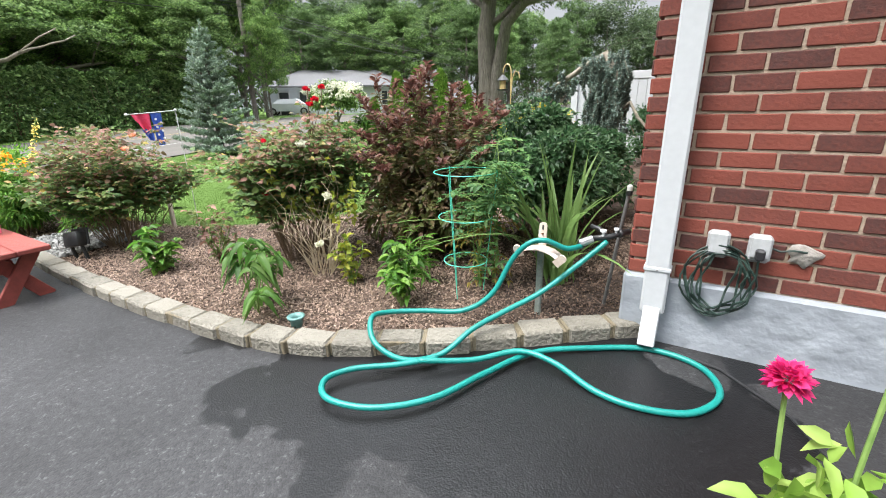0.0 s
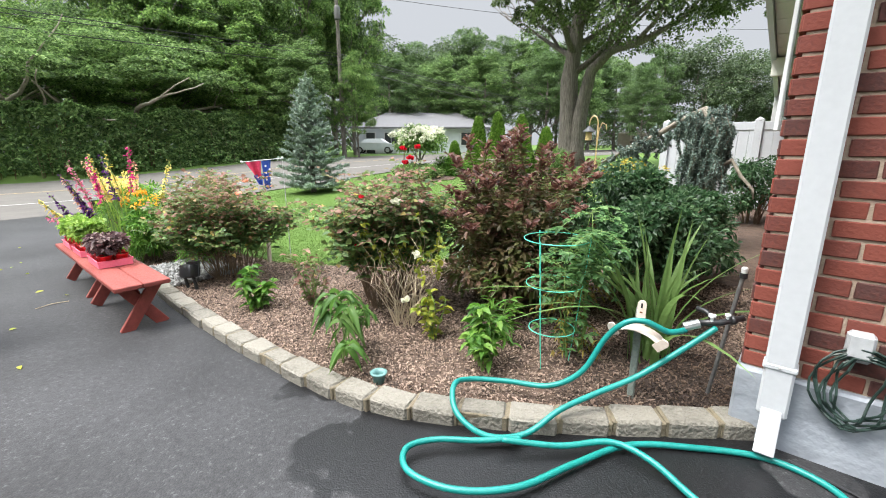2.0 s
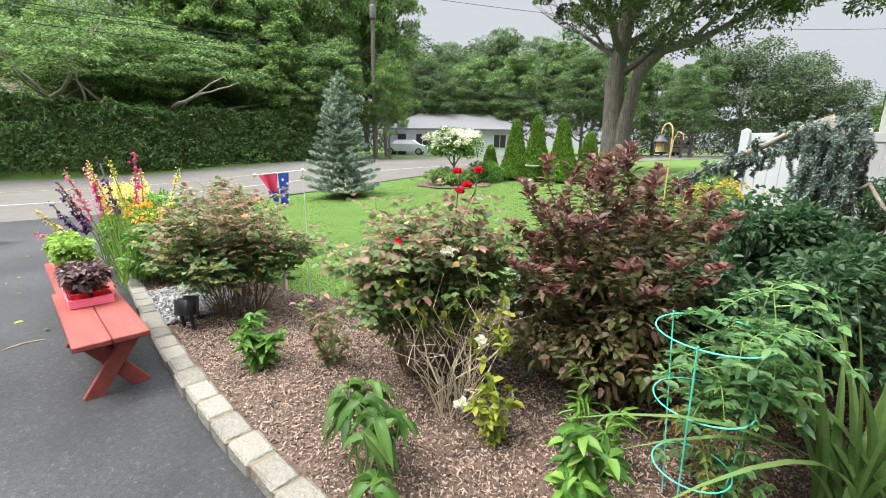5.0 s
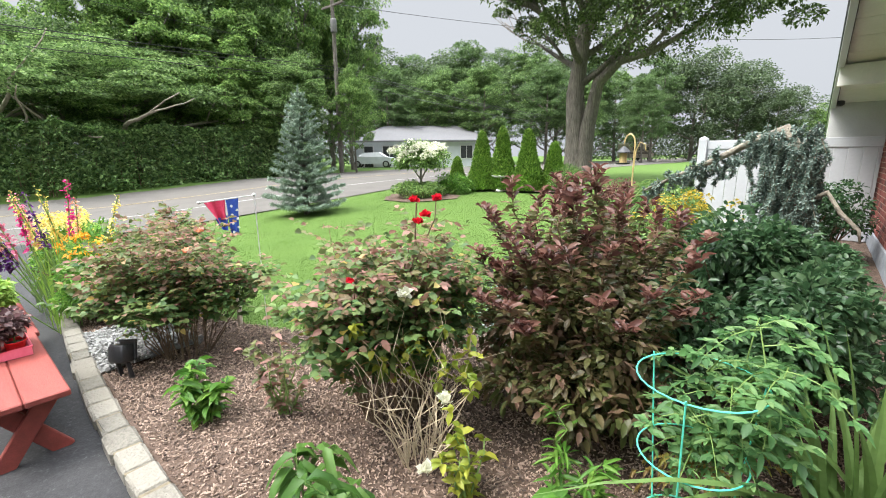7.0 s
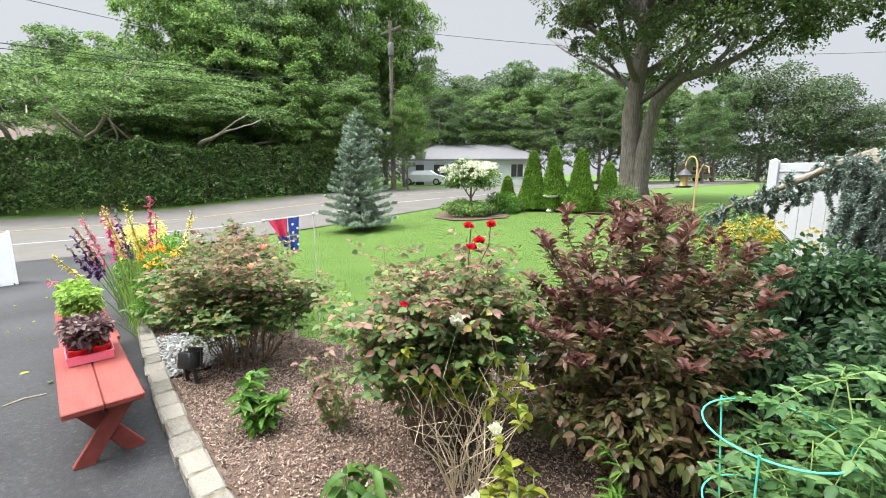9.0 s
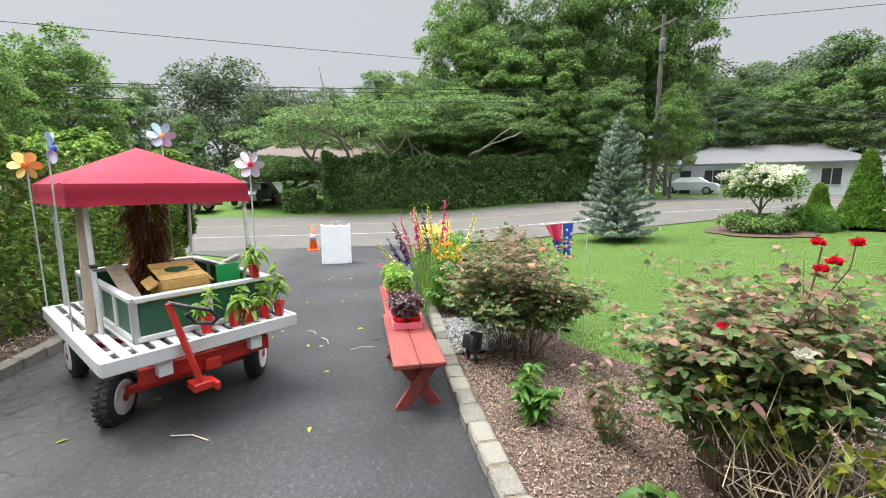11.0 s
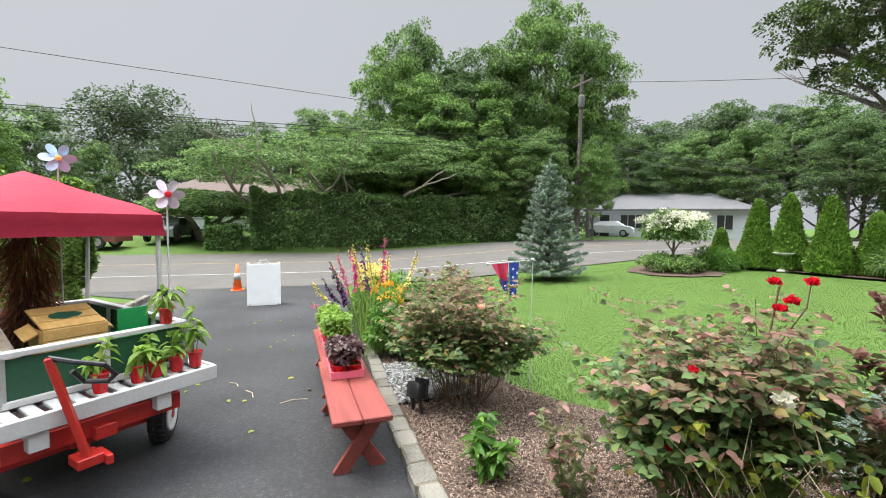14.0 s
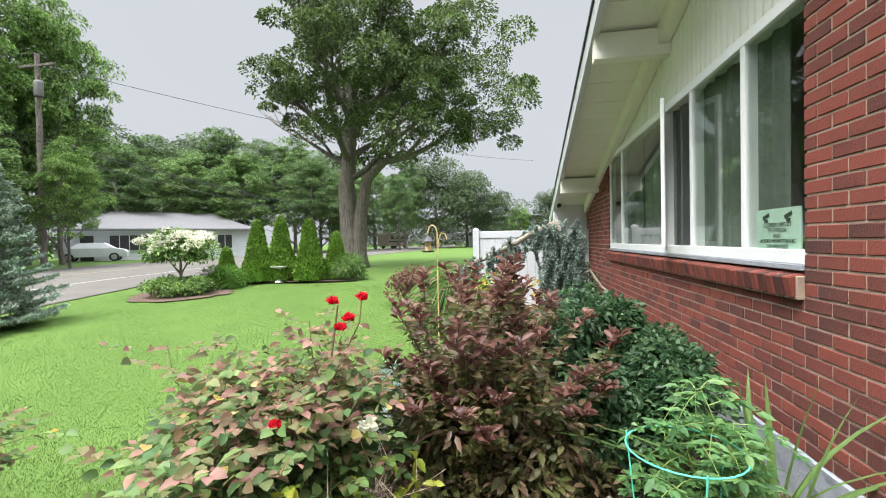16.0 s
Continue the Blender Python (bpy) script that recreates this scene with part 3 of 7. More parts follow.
gx = np.unique(np.concatenate([[-400, -200, -120, -80, -60, -50, -42, -36, -32], np.arange(-30, 4.1, 1.0), [6, 10, 20, 40, 80, 200, 400]]))
gy = np.unique(np.concatenate([[-400, -200, -100, -60, -40, -30, -20], np.arange(-15, 26.1, 1.0), [30, 36, 44, 55, 70, 100, 200, 400]]))
gv = [(x, y, gz(x, y) - 0.02) for x in gx for y in gy]
gf = [(i * len(gy) + j, (i + 1) * len(gy) + j, (i + 1) * len(gy) + j + 1, i * len(gy) + j + 1) for i in range(len(gx) - 1) for j in range(len(gy) - 1)]
tagged(new("ground", mesh_of("ground", gv, gf, M["lawn"], True)), "mown green lawn with a little clover", "lawn", "", "structure")

dx = np.concatenate([np.arange(-14.0, -2.5, 0.5), np.arange(-2.5, 0.05, 0.1), [0.06, 1.0, 3.0, 6.0]])
sheet("driveway", dx, lambda x: -2.2 - max(0.0, -11.5 - x) * 1.2 if x < 1 else -9.0, lambda x: kerb_y(x) + 0.04 if x < 0.05 else 2.1, 16, 0.0, M["asphalt"], "sealed black asphalt driveway with damp stains and cracks", "driveway")
sheet("road", np.arange(-25.9, -13.0, 0.8), lambda x: -90.0, lambda x: 130.0, 90, 0.005, M["road"], "worn grey asphalt street with a faded edge line", "road")
sheet("road_marking", (-16.33, -16.22), lambda x: -60.0, lambda x: 90.0, 60, 0.012, M["line"], "faded white edge line on the street", "road marking")
sheet("road_marking", (-20.2, -20.08), lambda x: -60.0, lambda x: 90.0, 60, 0.012, M["line_y"], "thin yellow centre line on the street", "road marking")
bx_ = np.concatenate([np.arange(-8.6, -3.0, 0.3), np.arange(-3.0, 0.01, 0.06)])
sheet("mulch_bed", bx_, lambda x: kerb_y(x) + 0.1, lambda x: lawn_y(x), 50, 0.035, M["mulch"], "flower bed covered in brown shredded bark mulch", "flower bed", 0.02)
sheet("hedge_bed", np.arange(-11.0, 2.1, 0.4), lambda x: -4.6, lambda x: -2.33, 8, 0.04, M["mulch"], "strip of brown mulch under the hedge", "flower bed", 0.02)
sheet("gravel_patch", np.arange(-5.15, -4.1, 0.1), lambda x: kerb_y(x) + 0.08, lambda x: 1.95, 10, 0.055, M["gravel"], "small patch of pale gravel beside the kerb", "gravel")


# ---- the house ----
def brick_wall(name, label, origin, along, normal, length, rows, z0, keep, gaps=None, top=None):
    """A wall with single bricks; keep(u, z) tells the bricks that are parts, the others are joined."""
    e = thing(name, label, "wall", origin, 0, "", "structure")
    A, N = Vector(along), Vector(normal)
    m = Matrix((A, N, Vector((0, 0, 1)))).transposed()
    P, R, J = 0.182, 0.0677, 0.0108
    shapes = {}
    rest = Build()
    count = 0
    rnd = random.Random(4)
    for r in range(rows):
        z = z0 + R * (r + 0.5)
        spans = gaps(z) if gaps else [(0, length)]
        cells = []
        for lo, hi in spans:
            u = lo - (P / 2 if r % 2 else 0.0)
            while u < hi:
                cells.append((max(u, lo), min(u + P, hi)))
                u += P
        for a, b in cells:
            if b - a < 0.03 or (top and top((a + b) / 2, z)):
                continue
            w = round(b - a - J, 3)
            c = A * ((a + b) / 2) + Vector((0, 0, z)) + N * (rnd.uniform(-0.0015, 0.0015) - 0.0235)
            if keep((a + b) / 2, z) and count < 300:
                key = (w, count % 5)
                if key not in shapes:
                    q = Build().box((0, 0, 0), (w, 0.05, R - J), m, 0.0032)
                    q.v = [tuple(Vector(p) + 0.0022 * noise.noise_vector(Vector(p) * 40 + Vector((key[1] * 9, 0, 0)))) for p in q.v]
                    shapes[key] = mesh_of("brick", q.v, q.f, M["brick"])
                ob = new("brick", shapes[key])
                ob.parent, ob.location = e, c
                ob.rotation_euler = (rnd.uniform(-0.012, 0.012), rnd.uniform(-0.012, 0.012), rnd.uniform(-0.008, 0.008))
                count += 1
            else:
                rest.box(c, (w, 0.05, R - J), m, 0.0032)
    if rest.v:
        part("brickwork", rest, M["brick_far"], e, "", False, "stuff")
    return e


M["brick_far"] = surface("brick_far", (0.07, 0.024, 0.02), (0.215, 0.05, 0.034), 6, 0.85, 0.3, 90, island="island", vary=0.6)
HX, HY = 0.0, 2.09
front = brick_wall("wall_front", "weathered red brick wall with pale mortar joints", (HX, HY, 0), (1, 0, 0), (0, -1, 0), 4.0, 40, 0.30, lambda u, z: u < 1.6 and z < 1.9)
part("backing", Build().box((2.01, 0.084, 1.66), (3.98, 0.16, 2.76), None, 0.002), M["mortar"], front, "pale mortar behind the bricks")
part("foundation", Build().box((2.0, 0.03, 0.145), (4.02, 0.12, 0.31), None, 0.01), M["whitewash"], front, "rough whitewashed foundation")
W0, W1, WB, WT = 3.0, 7.3, 1.2, 2.5


def spans_at(z):
    return [(0, W0 - HY), (W1 - HY, 7.2)] if z > 1.06 else [(0, 7.2)]


side = brick_wall("wall_side", "red brick side wall with pale mortar joints under the windows", (HX, HY, 0), (0, 1, 0), (-1, 0, 0), 7.2, 42, 0.30, lambda u, z: u < 4.2 and z < 2.4,
                  spans_at, lambda u, z: z > 3.25 - 0.285 * (HY + u - 4.5))
part("backing", Build().box((0.114, 3.64, 0.68), (0.22, 7.1, 0.78), None, 0.002), M["mortar"], side)
part("backing", Build().box((0.114, 0.50, 2.2), (0.22, 0.79, 2.28), None, 0.002), M["mortar"], side)
part("backing", Build().box((0.114, 6.2, 1.55), (0.22, 1.95, 0.96), None, 0.002), M["mortar"], side)
part("foundation", Build().box((0.06, 3.6, 0.145), (0.14, 7.2, 0.31), None, 0.01), M["whitewash"], side, "rough whitewashed foundation")
sill_core = Build().box((0.02, (W0 + W1) / 2 - HY, 1.085), (0.10, W1 - W0, 0.115))
part("sill_mortar", sill_core, M["mortar"], side, "pale mortar under the sill bricks")
sill_shape = Build().box((0, 0, 0), (0.13, 0.060, 0.105), Euler((0, radians(-12), 0)).to_matrix(), 0.006)
sill_mesh = mesh_of("sill_brick", sill_shape.v, sill_shape.f, M["brick"])
for i in range(int((W1 - W0) / 0.0735)):
    ob = new("sill_brick", sill_mesh)
    ob.parent = side
    ob.matrix_local = pose(0.012 + 0.002 * math.sin(i * 2.7), W0 - HY + 0.04 + i * 0.0735, 1.10 + 0.0015 * math.sin(i * 5.1), 0.8 * math.sin(i * 3.3), 0, 0)
# siding over the windows, soffit, roof
sv = Build()
yy = W0 + 0.02
while yy < 7.25:
    top = 3.3 - 0.28 * (yy - 4.5)
    sv.box((0.07, yy - HY + 0.04, (WT + 0.05 + top) / 2), (0.03, 0.073, max(top - WT - 0.05, 0.03)), None, 0.008)
    yy += 0.083
part("siding", sv, M["cream"], side, "cream vertical board siding", False, "stuff")

roof = thing("house_roof", "low pitched roof with cream soffit and white rake board", "roof", (0, 0, 0), 0, "", "structure")


def roof_z(y):
    return 3.42 - 0.283 * (y - 4.5)


def slab(x0, x1, y0, y1, z_off, th, mat, name, label="", b=None):
    b = Build()
    vs = [(x, y, roof_z(y) + z_off + h) for h in (0, th) for x, y in ((x0, y0), (x1, y0), (x1, y1), (x0, y1))]
    b.add(vs, [(3, 2, 1, 0), (4, 5, 6, 7), (0, 1, 5, 4), (1, 2, 6, 5), (2, 3, 7, 6), (3, 0, 4, 7)])
    return part(name, b, mat, roof, label)


for i in range(26):
    slab(-0.55, 0.2, 1.0 + i * 0.36, 1.0 + i * 0.36 + 0.352, -0.05, 0.02, M["cream"], "soffit_panel")
slab(-0.56, 6.0, 0.9, 10.5, 0.02, 0.12, M["roof_brown"], "roof_deck", "dark shingles")
slab(-0.62, -0.56, 0.9, 10.5, -0.12, 0.24, M["vinyl"], "rake_board", "white rake board")
slab(-0.635, -0.615, 0.9, 10.5, 0.09, 0.04, M["dark"], "drip_edge", "dark metal drip edge")
for y in (4.95, 8.1):
    part("outrigger_beam", Build().box((-0.27, y, roof_z(y) - 0.19), (0.66, 0.12, 0.24)), M["cream"], roof, "cream boxed beam end")
part("gable_beam", Build().beam((0.0, 1.0, roof_z(1.0) - 0.14), (0.0, 9.3, roof_z(9.3) - 0.14), 0.1, 0.18), M["cream"], roof, "cream beam along the wall head")
part("end_wall", Build().box((-0.3, 9.45, 1.1), (0.62, 0.2, 2.2)), M["white"], roof, "white end wall beside the fence")
part("porch_light", Build().lathe([(0.02, 0), (0.05, 0.02), (0.05, 0.1), (0.03, 0.12)], (-0.52, 9.3, 1.95)), M["black"], roof, "small black lamp")

win = thing("window_1", "white framed bank of windows with one casement open", "window", (0.06, 0, 0), 0, "", "structure")
MULL = [W0 - 0.05, 3.58, 4.36, 4.98, 6.6, W1]
f = Build()
f.box((0, (W0 + W1) / 2, WB + 0.03), (0.10, W1 - W0, 0.07)).box((0, (W0 + W1) / 2, WT), (0.10, W1 - W0, 0.07))
for y in MULL:
    f.box((0.004, y, (WB + WT) / 2 + 0.015), (0.10, 0.052, WT - WB - 0.03))
part("window_frame", f, M["frame_white"], win, "white painted frame")
part("window_sill", Build().box((-0.012, (W0 + W1) / 2, WB - 0.02), (0.11, W1 - W0, 0.03)), M["whitewash"], win, "weathered white sill")
for i, (a, b) in enumerate(zip(MULL[:-1], MULL[1:])):
    if i == 2:
        # dark panel added to stand in for the dark opening
        part("insect_screen", Build().box((0.03, (a + b) / 2, (WB + WT) / 2), (0.006, b - a - 0.07, WT - WB - 0.1), None, 0.001), M["dark"], win, "dark panel standing in for the opened casement's dark gap")
        continue
    pn = part("pane", Build().box((-0.03, (a + b) / 2, (WB + WT) / 2), (0.005, b - a - 0.05, WT - WB - 0.08), None, 0.001), M["glass"], win)
    pn.visible_shadow = False


def casement(y, w, turn):
    c = part("casement", Build().box((0, 0.02, 0), (0.03, 0.04, 1.18)).box((0, w, 0), (0.03, 0.04, 1.18)).box((0, w / 2, 0.57), (0.03, w, 0.04)).box((0, w / 2, -0.57), (0.03, w, 0.04)), M["frame_white"], win, "white sash standing open")
    c.matrix_local = pose(-0.06, y, (WB + WT) / 2, 0, 0, turn)
    g = part("pane", Build().box((0, w / 2, 0), (0.005, w - 0.06, 1.1), None, 0.001), M["glass"], c)
    g.visible_shadow = False


casement(4.94, 0.56, 162)
cur = Build()
cv = []
for j, z in enumerate((WB, WT)):
    for i in range(120):
        y = W0 + 0.1 + i * (W1 - W0 - 0.2) / 119
        cv.append((0.040 + 0.02 * math.sin(i * 1.3) + 0.012 * math.sin(i * 3.1), y, z))
cur.add(cv, [(i, i + 1, 121 + i, 120 + i) for i in range(119) if i % 40 > 3])
tagged(part("curtain", cur, M["curtain"]), "grey green pleated curtain behind the window", "curtain").location = (0.06, 0, 0)
room = Build()
room.box((2.7, 5.75, 0.8), (4.8, 6.5, 0.1)).box((5.0, 5.75, 1.9), (0.1, 6.5, 2.2)).box((2.7, 8.95, 1.9), (4.8, 0.1, 2.2)).box((2.7, 2.5, 1.9), (4.8, 0.1, 2.2))
tagged(part("room_shell", room, M["room"]), "dim plain room behind the windows", "room", "", "structure")

# ---- kerb stones, each its own block ----
def along(points, step):
    out, P = [], [Vector((*p, 0)) for p in points]
    d = [0.0]
    for a, b in zip(P[:-1], P[1:]):
        d.append(d[-1] + (b - a).length)
    s = 0.0
    while s < d[-1]:
        i = max(k for k in range(len(d) - 1) if d[k] <= s)
        w = (P[i + 1] - P[i]).normalized()
        out.append((P[i] + w * (s - d[i]), w))
        s += step
    return out


def kerb_run(name, label, points, step, wide, high, inward):
    e = thing(name, label, "kerb", (0, 0, 0), 0, "", "structure")
    rnd = random.Random(3)
    shapes = []
    for k in range(6):
        b = Build().box((0, 0, 0), (step - 0.009 - rnd.uniform(0, 0.008), wide + rnd.uniform(-0.012, 0.012), high + 0.1), None, 0.014)
        b.v = [tuple(Vector(p) + 0.006 * noise.noise_vector(Vector(p) * 30 + Vector((k * 7, 0, 0)))) for p in b.v]
        shapes.append(mesh_of("stone", b.v, b.f, M["kerb"]))
    bed = Build()
    for i, (p, w) in enumerate(along(points, step)):
        ang = math.degrees(math.atan2(w.y, w.x))
        q = p + Vector((-w.y, w.x, 0)) * inward * wide / 2 + w * step / 2
        z = gz(q.x, q.y) + high / 2 - 0.05 + rnd.uniform(-0.003, 0.003)
        ob = new("kerb_stone", shapes[i % 6])
        ob.parent = e
        ob.matrix_local = pose(q.x, q.y, z, rnd.uniform(-0.8, 0.8), rnd.uniform(-0.4, 0.4), ang + rnd.uniform(-0.6, 0.6))
        bed.box((q.x, q.y, z - 0.004), (step + 0.002, wide - 0.016, high + 0.092), Euler((0, 0, radians(ang))).to_matrix())
    part("mortar_bed", bed, M["mortar_k"], e, "tan mortar between the stones", False, "stuff")


kerb_run("kerb_right", "pale grey granite block kerb along the flower bed", [p for p in KERB if p[0] > -8.0], 0.215, 0.13, 0.072, 1)
kerb_run("kerb_left", "weathered granite kerb along the hedge", [(-11.5, -2.2), (2.5, -2.2)], 0.26, 0.12, 0.10, -1)


# ---- trees and woods ----
def limb(b, p, d, length, r, depth, rnd, tips, bend=0.25):
    pts, rs = [Vector(p)], [r]
    d = Vector(d).normalized()
    k = 5
    for i in range(k):
        d = (d + Vector((rnd.uniform(-bend, bend), rnd.uniform(-bend, bend), rnd.uniform(-bend * 0.5, bend * 0.7)))).normalized()
        pts.append(pts[-1] + d * length / k)
        rs.append(r * (1 - 0.5 * (i + 1) / k))
    b.tube(pts, rs, 7 if r > 0.06 else 5)
    tips.append(pts[-1])
    if depth:
        for _ in range(3):
            j = rnd.randint(2, k)
            w = (d + Vector((rnd.uniform(-1, 1), rnd.uniform(-1, 1), rnd.uniform(-0.2, 0.6)))).normalized()
            limb(b, pts[j], w, length * rnd.uniform(0.5, 0.75), rs[j] * 0.7, depth - 1, rnd, tips, bend)


def tree(name, label, loc, height, spread, trunk_r, crown_from, leafmat, bark, seed, count=9000, leaf=0.34, nclump=60, clump=0.16, flat=1.0):
    """A broadleaved tree: tapered trunk, limbs and a crown of leaf clumps with gaps."""
    rnd, rng = random.Random(seed), np.random.default_rng(seed)
    e = thing(name, label, "tree", loc, rnd.uniform(0, 360))
    b, tips = Build(), []
    h0 = height * crown_from
    b.tube([(0, 0, -0.2), (0, 0, 0.15 * h0), (0.02 * height * rnd.uniform(-1, 1), 0.1, h0), (0.1, 0.03 * height * rnd.uniform(-1, 1), height * 0.7)], [trunk_r * 1.5, trunk_r, trunk_r * 0.8, trunk_r * 0.3], 12)
    for i in range(7):
        a = i * 2.4 + rnd.random()
        limb(b, (0, 0, h0 + (height * 0.6 - h0) * i / 7), (math.cos(a), math.sin(a), 0.5), spread * 0.75, trunk_r * 0.4, 1, rnd, tips)
    part("trunk", b, bark, e, "", True)
    mid = (h0 + height) / 2
    half = (height - h0 * 0.8) / 2
    q = clumps(nclump, (spread * 0.88, spread * 0.88, half * 0.92), (0, 0, mid), spread * clump * 2, rng, -0.75)
    for t in tips[::2]:
        q = np.concatenate([q, [[t.x, t.y, t.z, spread * clump * 1.5, spread * clump * 1.5, spread * clump]]])
    q[:, 5] *= flat
    q[:, 3:6] *= rng.uniform(0.55, 1.35, (len(q), 1))
    P, D = cloud(q, count / len(q), rng, 0.45, -0.3)
    P += rng.normal(size=P.shape) * leaf * 0.4
    D[:, 2] = D[:, 2] * 0.45 - 0.15
    leaves("crown", P, D, leaf, leaf * 0.62, leafmat, e, rng=rng, round_=False)
    return e


# woods on the far side of the street: (angle from +x in degrees, distance, height, spread, kind)
EYE0 = (-0.8, 0.5)
kinds = [
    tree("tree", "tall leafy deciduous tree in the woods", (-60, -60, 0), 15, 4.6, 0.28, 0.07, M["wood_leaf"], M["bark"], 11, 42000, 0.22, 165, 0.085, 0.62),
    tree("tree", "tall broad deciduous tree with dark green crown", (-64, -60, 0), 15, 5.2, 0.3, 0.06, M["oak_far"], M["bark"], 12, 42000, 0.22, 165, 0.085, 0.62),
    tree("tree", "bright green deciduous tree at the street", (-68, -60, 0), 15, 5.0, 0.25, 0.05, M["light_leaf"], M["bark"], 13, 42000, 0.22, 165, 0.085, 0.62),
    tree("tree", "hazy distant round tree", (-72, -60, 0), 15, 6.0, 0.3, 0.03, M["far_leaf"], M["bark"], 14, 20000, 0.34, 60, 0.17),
]
WOODS = [
    (216, 27, 9.5, 2, 1), (209, 33, 11, 2, 1), (222, 22, 7.5, 2, 1), (203, 42, 10, 1, 0.8), (195, 60, 17, 3, 1), (199, 46, 8.5, 0, 1), (189, 52, 13, 3, 1), (183, 50, 12.5, 1, 1), (178, 44, 11, 0, 1),
    (173, 40, 12, 2, 0.9), (167, 36, 17.5, 2, 0.8), (163.5, 39, 20.5, 0, 0.45), (163, 34, 13.5, 2, 0.9), (158, 36, 15.5, 1, 0.9), (155, 33, 12, 2, 1), (153, 35, 17, 0, 0.8), (147, 36, 21, 2, 0.6), (141.5, 37, 18, 2, 0.5), (144, 39, 13, 1, 0.8), (159, 44, 17, 1, 1),
    (150, 46, 17, 1, 0.9), (170, 33, 9.5, 1, 1), (165, 31, 8, 2, 1), (154, 30.5, 8, 2, 1), (148, 30, 8, 0, 1), (141, 31, 7.5, 2, 0.8), (138, 62, 15, 3, 1), (134, 58, 14, 1, 1), (130, 66, 16, 3, 1), (127, 62, 16.5, 1, 1),
    (123, 60, 15, 1, 1), (119, 58, 15, 0, 1), (116, 66, 15, 3, 1), (112, 62, 14, 1, 1), (109, 70, 14, 0, 1), (105, 66, 14, 1, 1), (101, 70, 15, 3, 1), (97, 76, 14, 3, 1), (93.5, 72, 10, 3, 1), (90, 80, 8, 2, 1),
    (86, 85, 11, 3, 1), (125, 48, 11, 0, 1), (131, 50, 11, 0, 1), (117, 50, 11, 1, 1), (226, 40, 13, 1, 1), (232, 30, 10, 2, 1), (240, 40, 12, 0, 1), (212, 48, 13, 3, 1), (137, 50, 11, 1, 1), (113, 52, 10, 0, 1), (106, 56, 10, 1, 1),
]
for i, (a, d, h, k, wide) in enumerate(WOODS):
    x, y = EYE0[0] + d * math.cos(radians(a)), EYE0[1] + d * math.sin(radians(a))
    s = h / 15
    t = copy_thing(kinds[k], pose(x, y, gz(x, y), 0, 0, i * 77) @ Matrix.Diagonal((s * wide * (0.85 + 0.3 * (i * 7 % 5) / 4), s * wide * (0.85 + 0.3 * (i * 3 % 5) / 4), s, 1)))
for k in kinds:
    k.location = (-52 - 5 * kinds.index(k), 4 + 9 * kinds.index(k), 0)

# spreading flat tree with pale crooked limbs in front of the brown house
sum_rng, sum_rnd = np.random.default_rng(21), random.Random(21)
for (x, y, w, h, sd) in ((-30.2, 0.5, 6.5, 7.4, 1), (-30.6, 7.8, 5.4, 7.8, 2), (-31.5, -4.2, 2.6, 3.6, 3)):
    e = thing("mimosa_tree", "low spreading tree with pale crooked limbs and layered foliage", "tree", (x, y, gz(x, y)))
    b, tips = Build(), []
    for i in range(6):
        a = i * 1.05 + sd
        limb(b, (0.2 * math.cos(a), 0.2 * math.sin(a), 0), (math.cos(a) * 0.55, math.sin(a) * 0.55, 1.0), h * 0.42, 0.24, 0, sum_rnd, tips, 0.2)
        limb(b, tips[-1], (math.cos(a), math.sin(a), 0.42), w * 0.68, 0.13, 1, sum_rnd, tips, 0.3)
    part("trunk", b, M["bark_pale"], e, "", True)
    q = ball(75, sum_rng)
    q[:, 2] = np.abs(q[:, 2])
    q = q * [w, w, h * 0.42] * sum_rng.uniform(0.6, 1, (75, 1)) + [0, 0, h * 0.57]
    q = np.concatenate([q, np.tile([1.45, 1.45, 0.3], (75, 1))], 1)
    P, D = cloud(q, 620, sum_rng, 0.5, -0.15)
    D[:, 2] *= 0.3
    leaves("crown", P, D, 0.17, 0.1, M["wood_leaf"], e, round_=False)

# the big oak on the lawn
ox, oy = -8.55, 19.0
oak = thing("oak_tree", "huge old oak with a forked grey trunk and wide crown", "tree", (ox, oy, gz(ox, oy)))
b, tips, rnd, rng = Build(), [], random.Random(5), np.random.default_rng(5)
b.tube([(-0.1, 0, -0.3), (-0.1, 0, 0.4), (-0.12, 0, 1.6), (-0.25, 0, 3.6), (-0.05, 0, 5.2), (0.1, 0, 8.5)], [0.7, 0.48, 0.41, 0.36, 0.28, 0.16], 16)
b.tube([(0.35, 0, -0.3), (0.3, -0.05, 0.6), (0.42, -0.1, 2.2), (0.75, -0.1, 3.9), (1.6, -0.2, 4.6), (2.8, -0.3, 4.75), (4.0, 0.1, 5.4), (4.8, 0.3, 6.4)], [0.5, 0.34, 0.29, 0.24, 0.18, 0.13, 0.08, 0.03], 14)
limb(b, (2.6, -0.3, 4.75), (0.7, -0.6, 0.5), 2.2, 0.1, 1, rnd, tips)
limb(b, (1.7, -0.2, 4.6), (0.3, 0.5, 0.9), 2.6, 0.13, 1, rnd, tips)
for i in range(13):
    a = i * 2.4
    limb(b, (-0.05 + 0.02 * i, 0, 3.9 + 0.36 * i), (math.cos(a), math.sin(a), 0.55 + 0.03 * i), 4.4 - 0.12 * i, 0.14, 2, rnd, tips)
part("trunk", b, M["bark"], oak, "deeply furrowed grey bark", True)
q = clumps(140, (5.9, 5.6, 4.9), (2.8, 0, 7.9), 0.85, rng, -0.98)
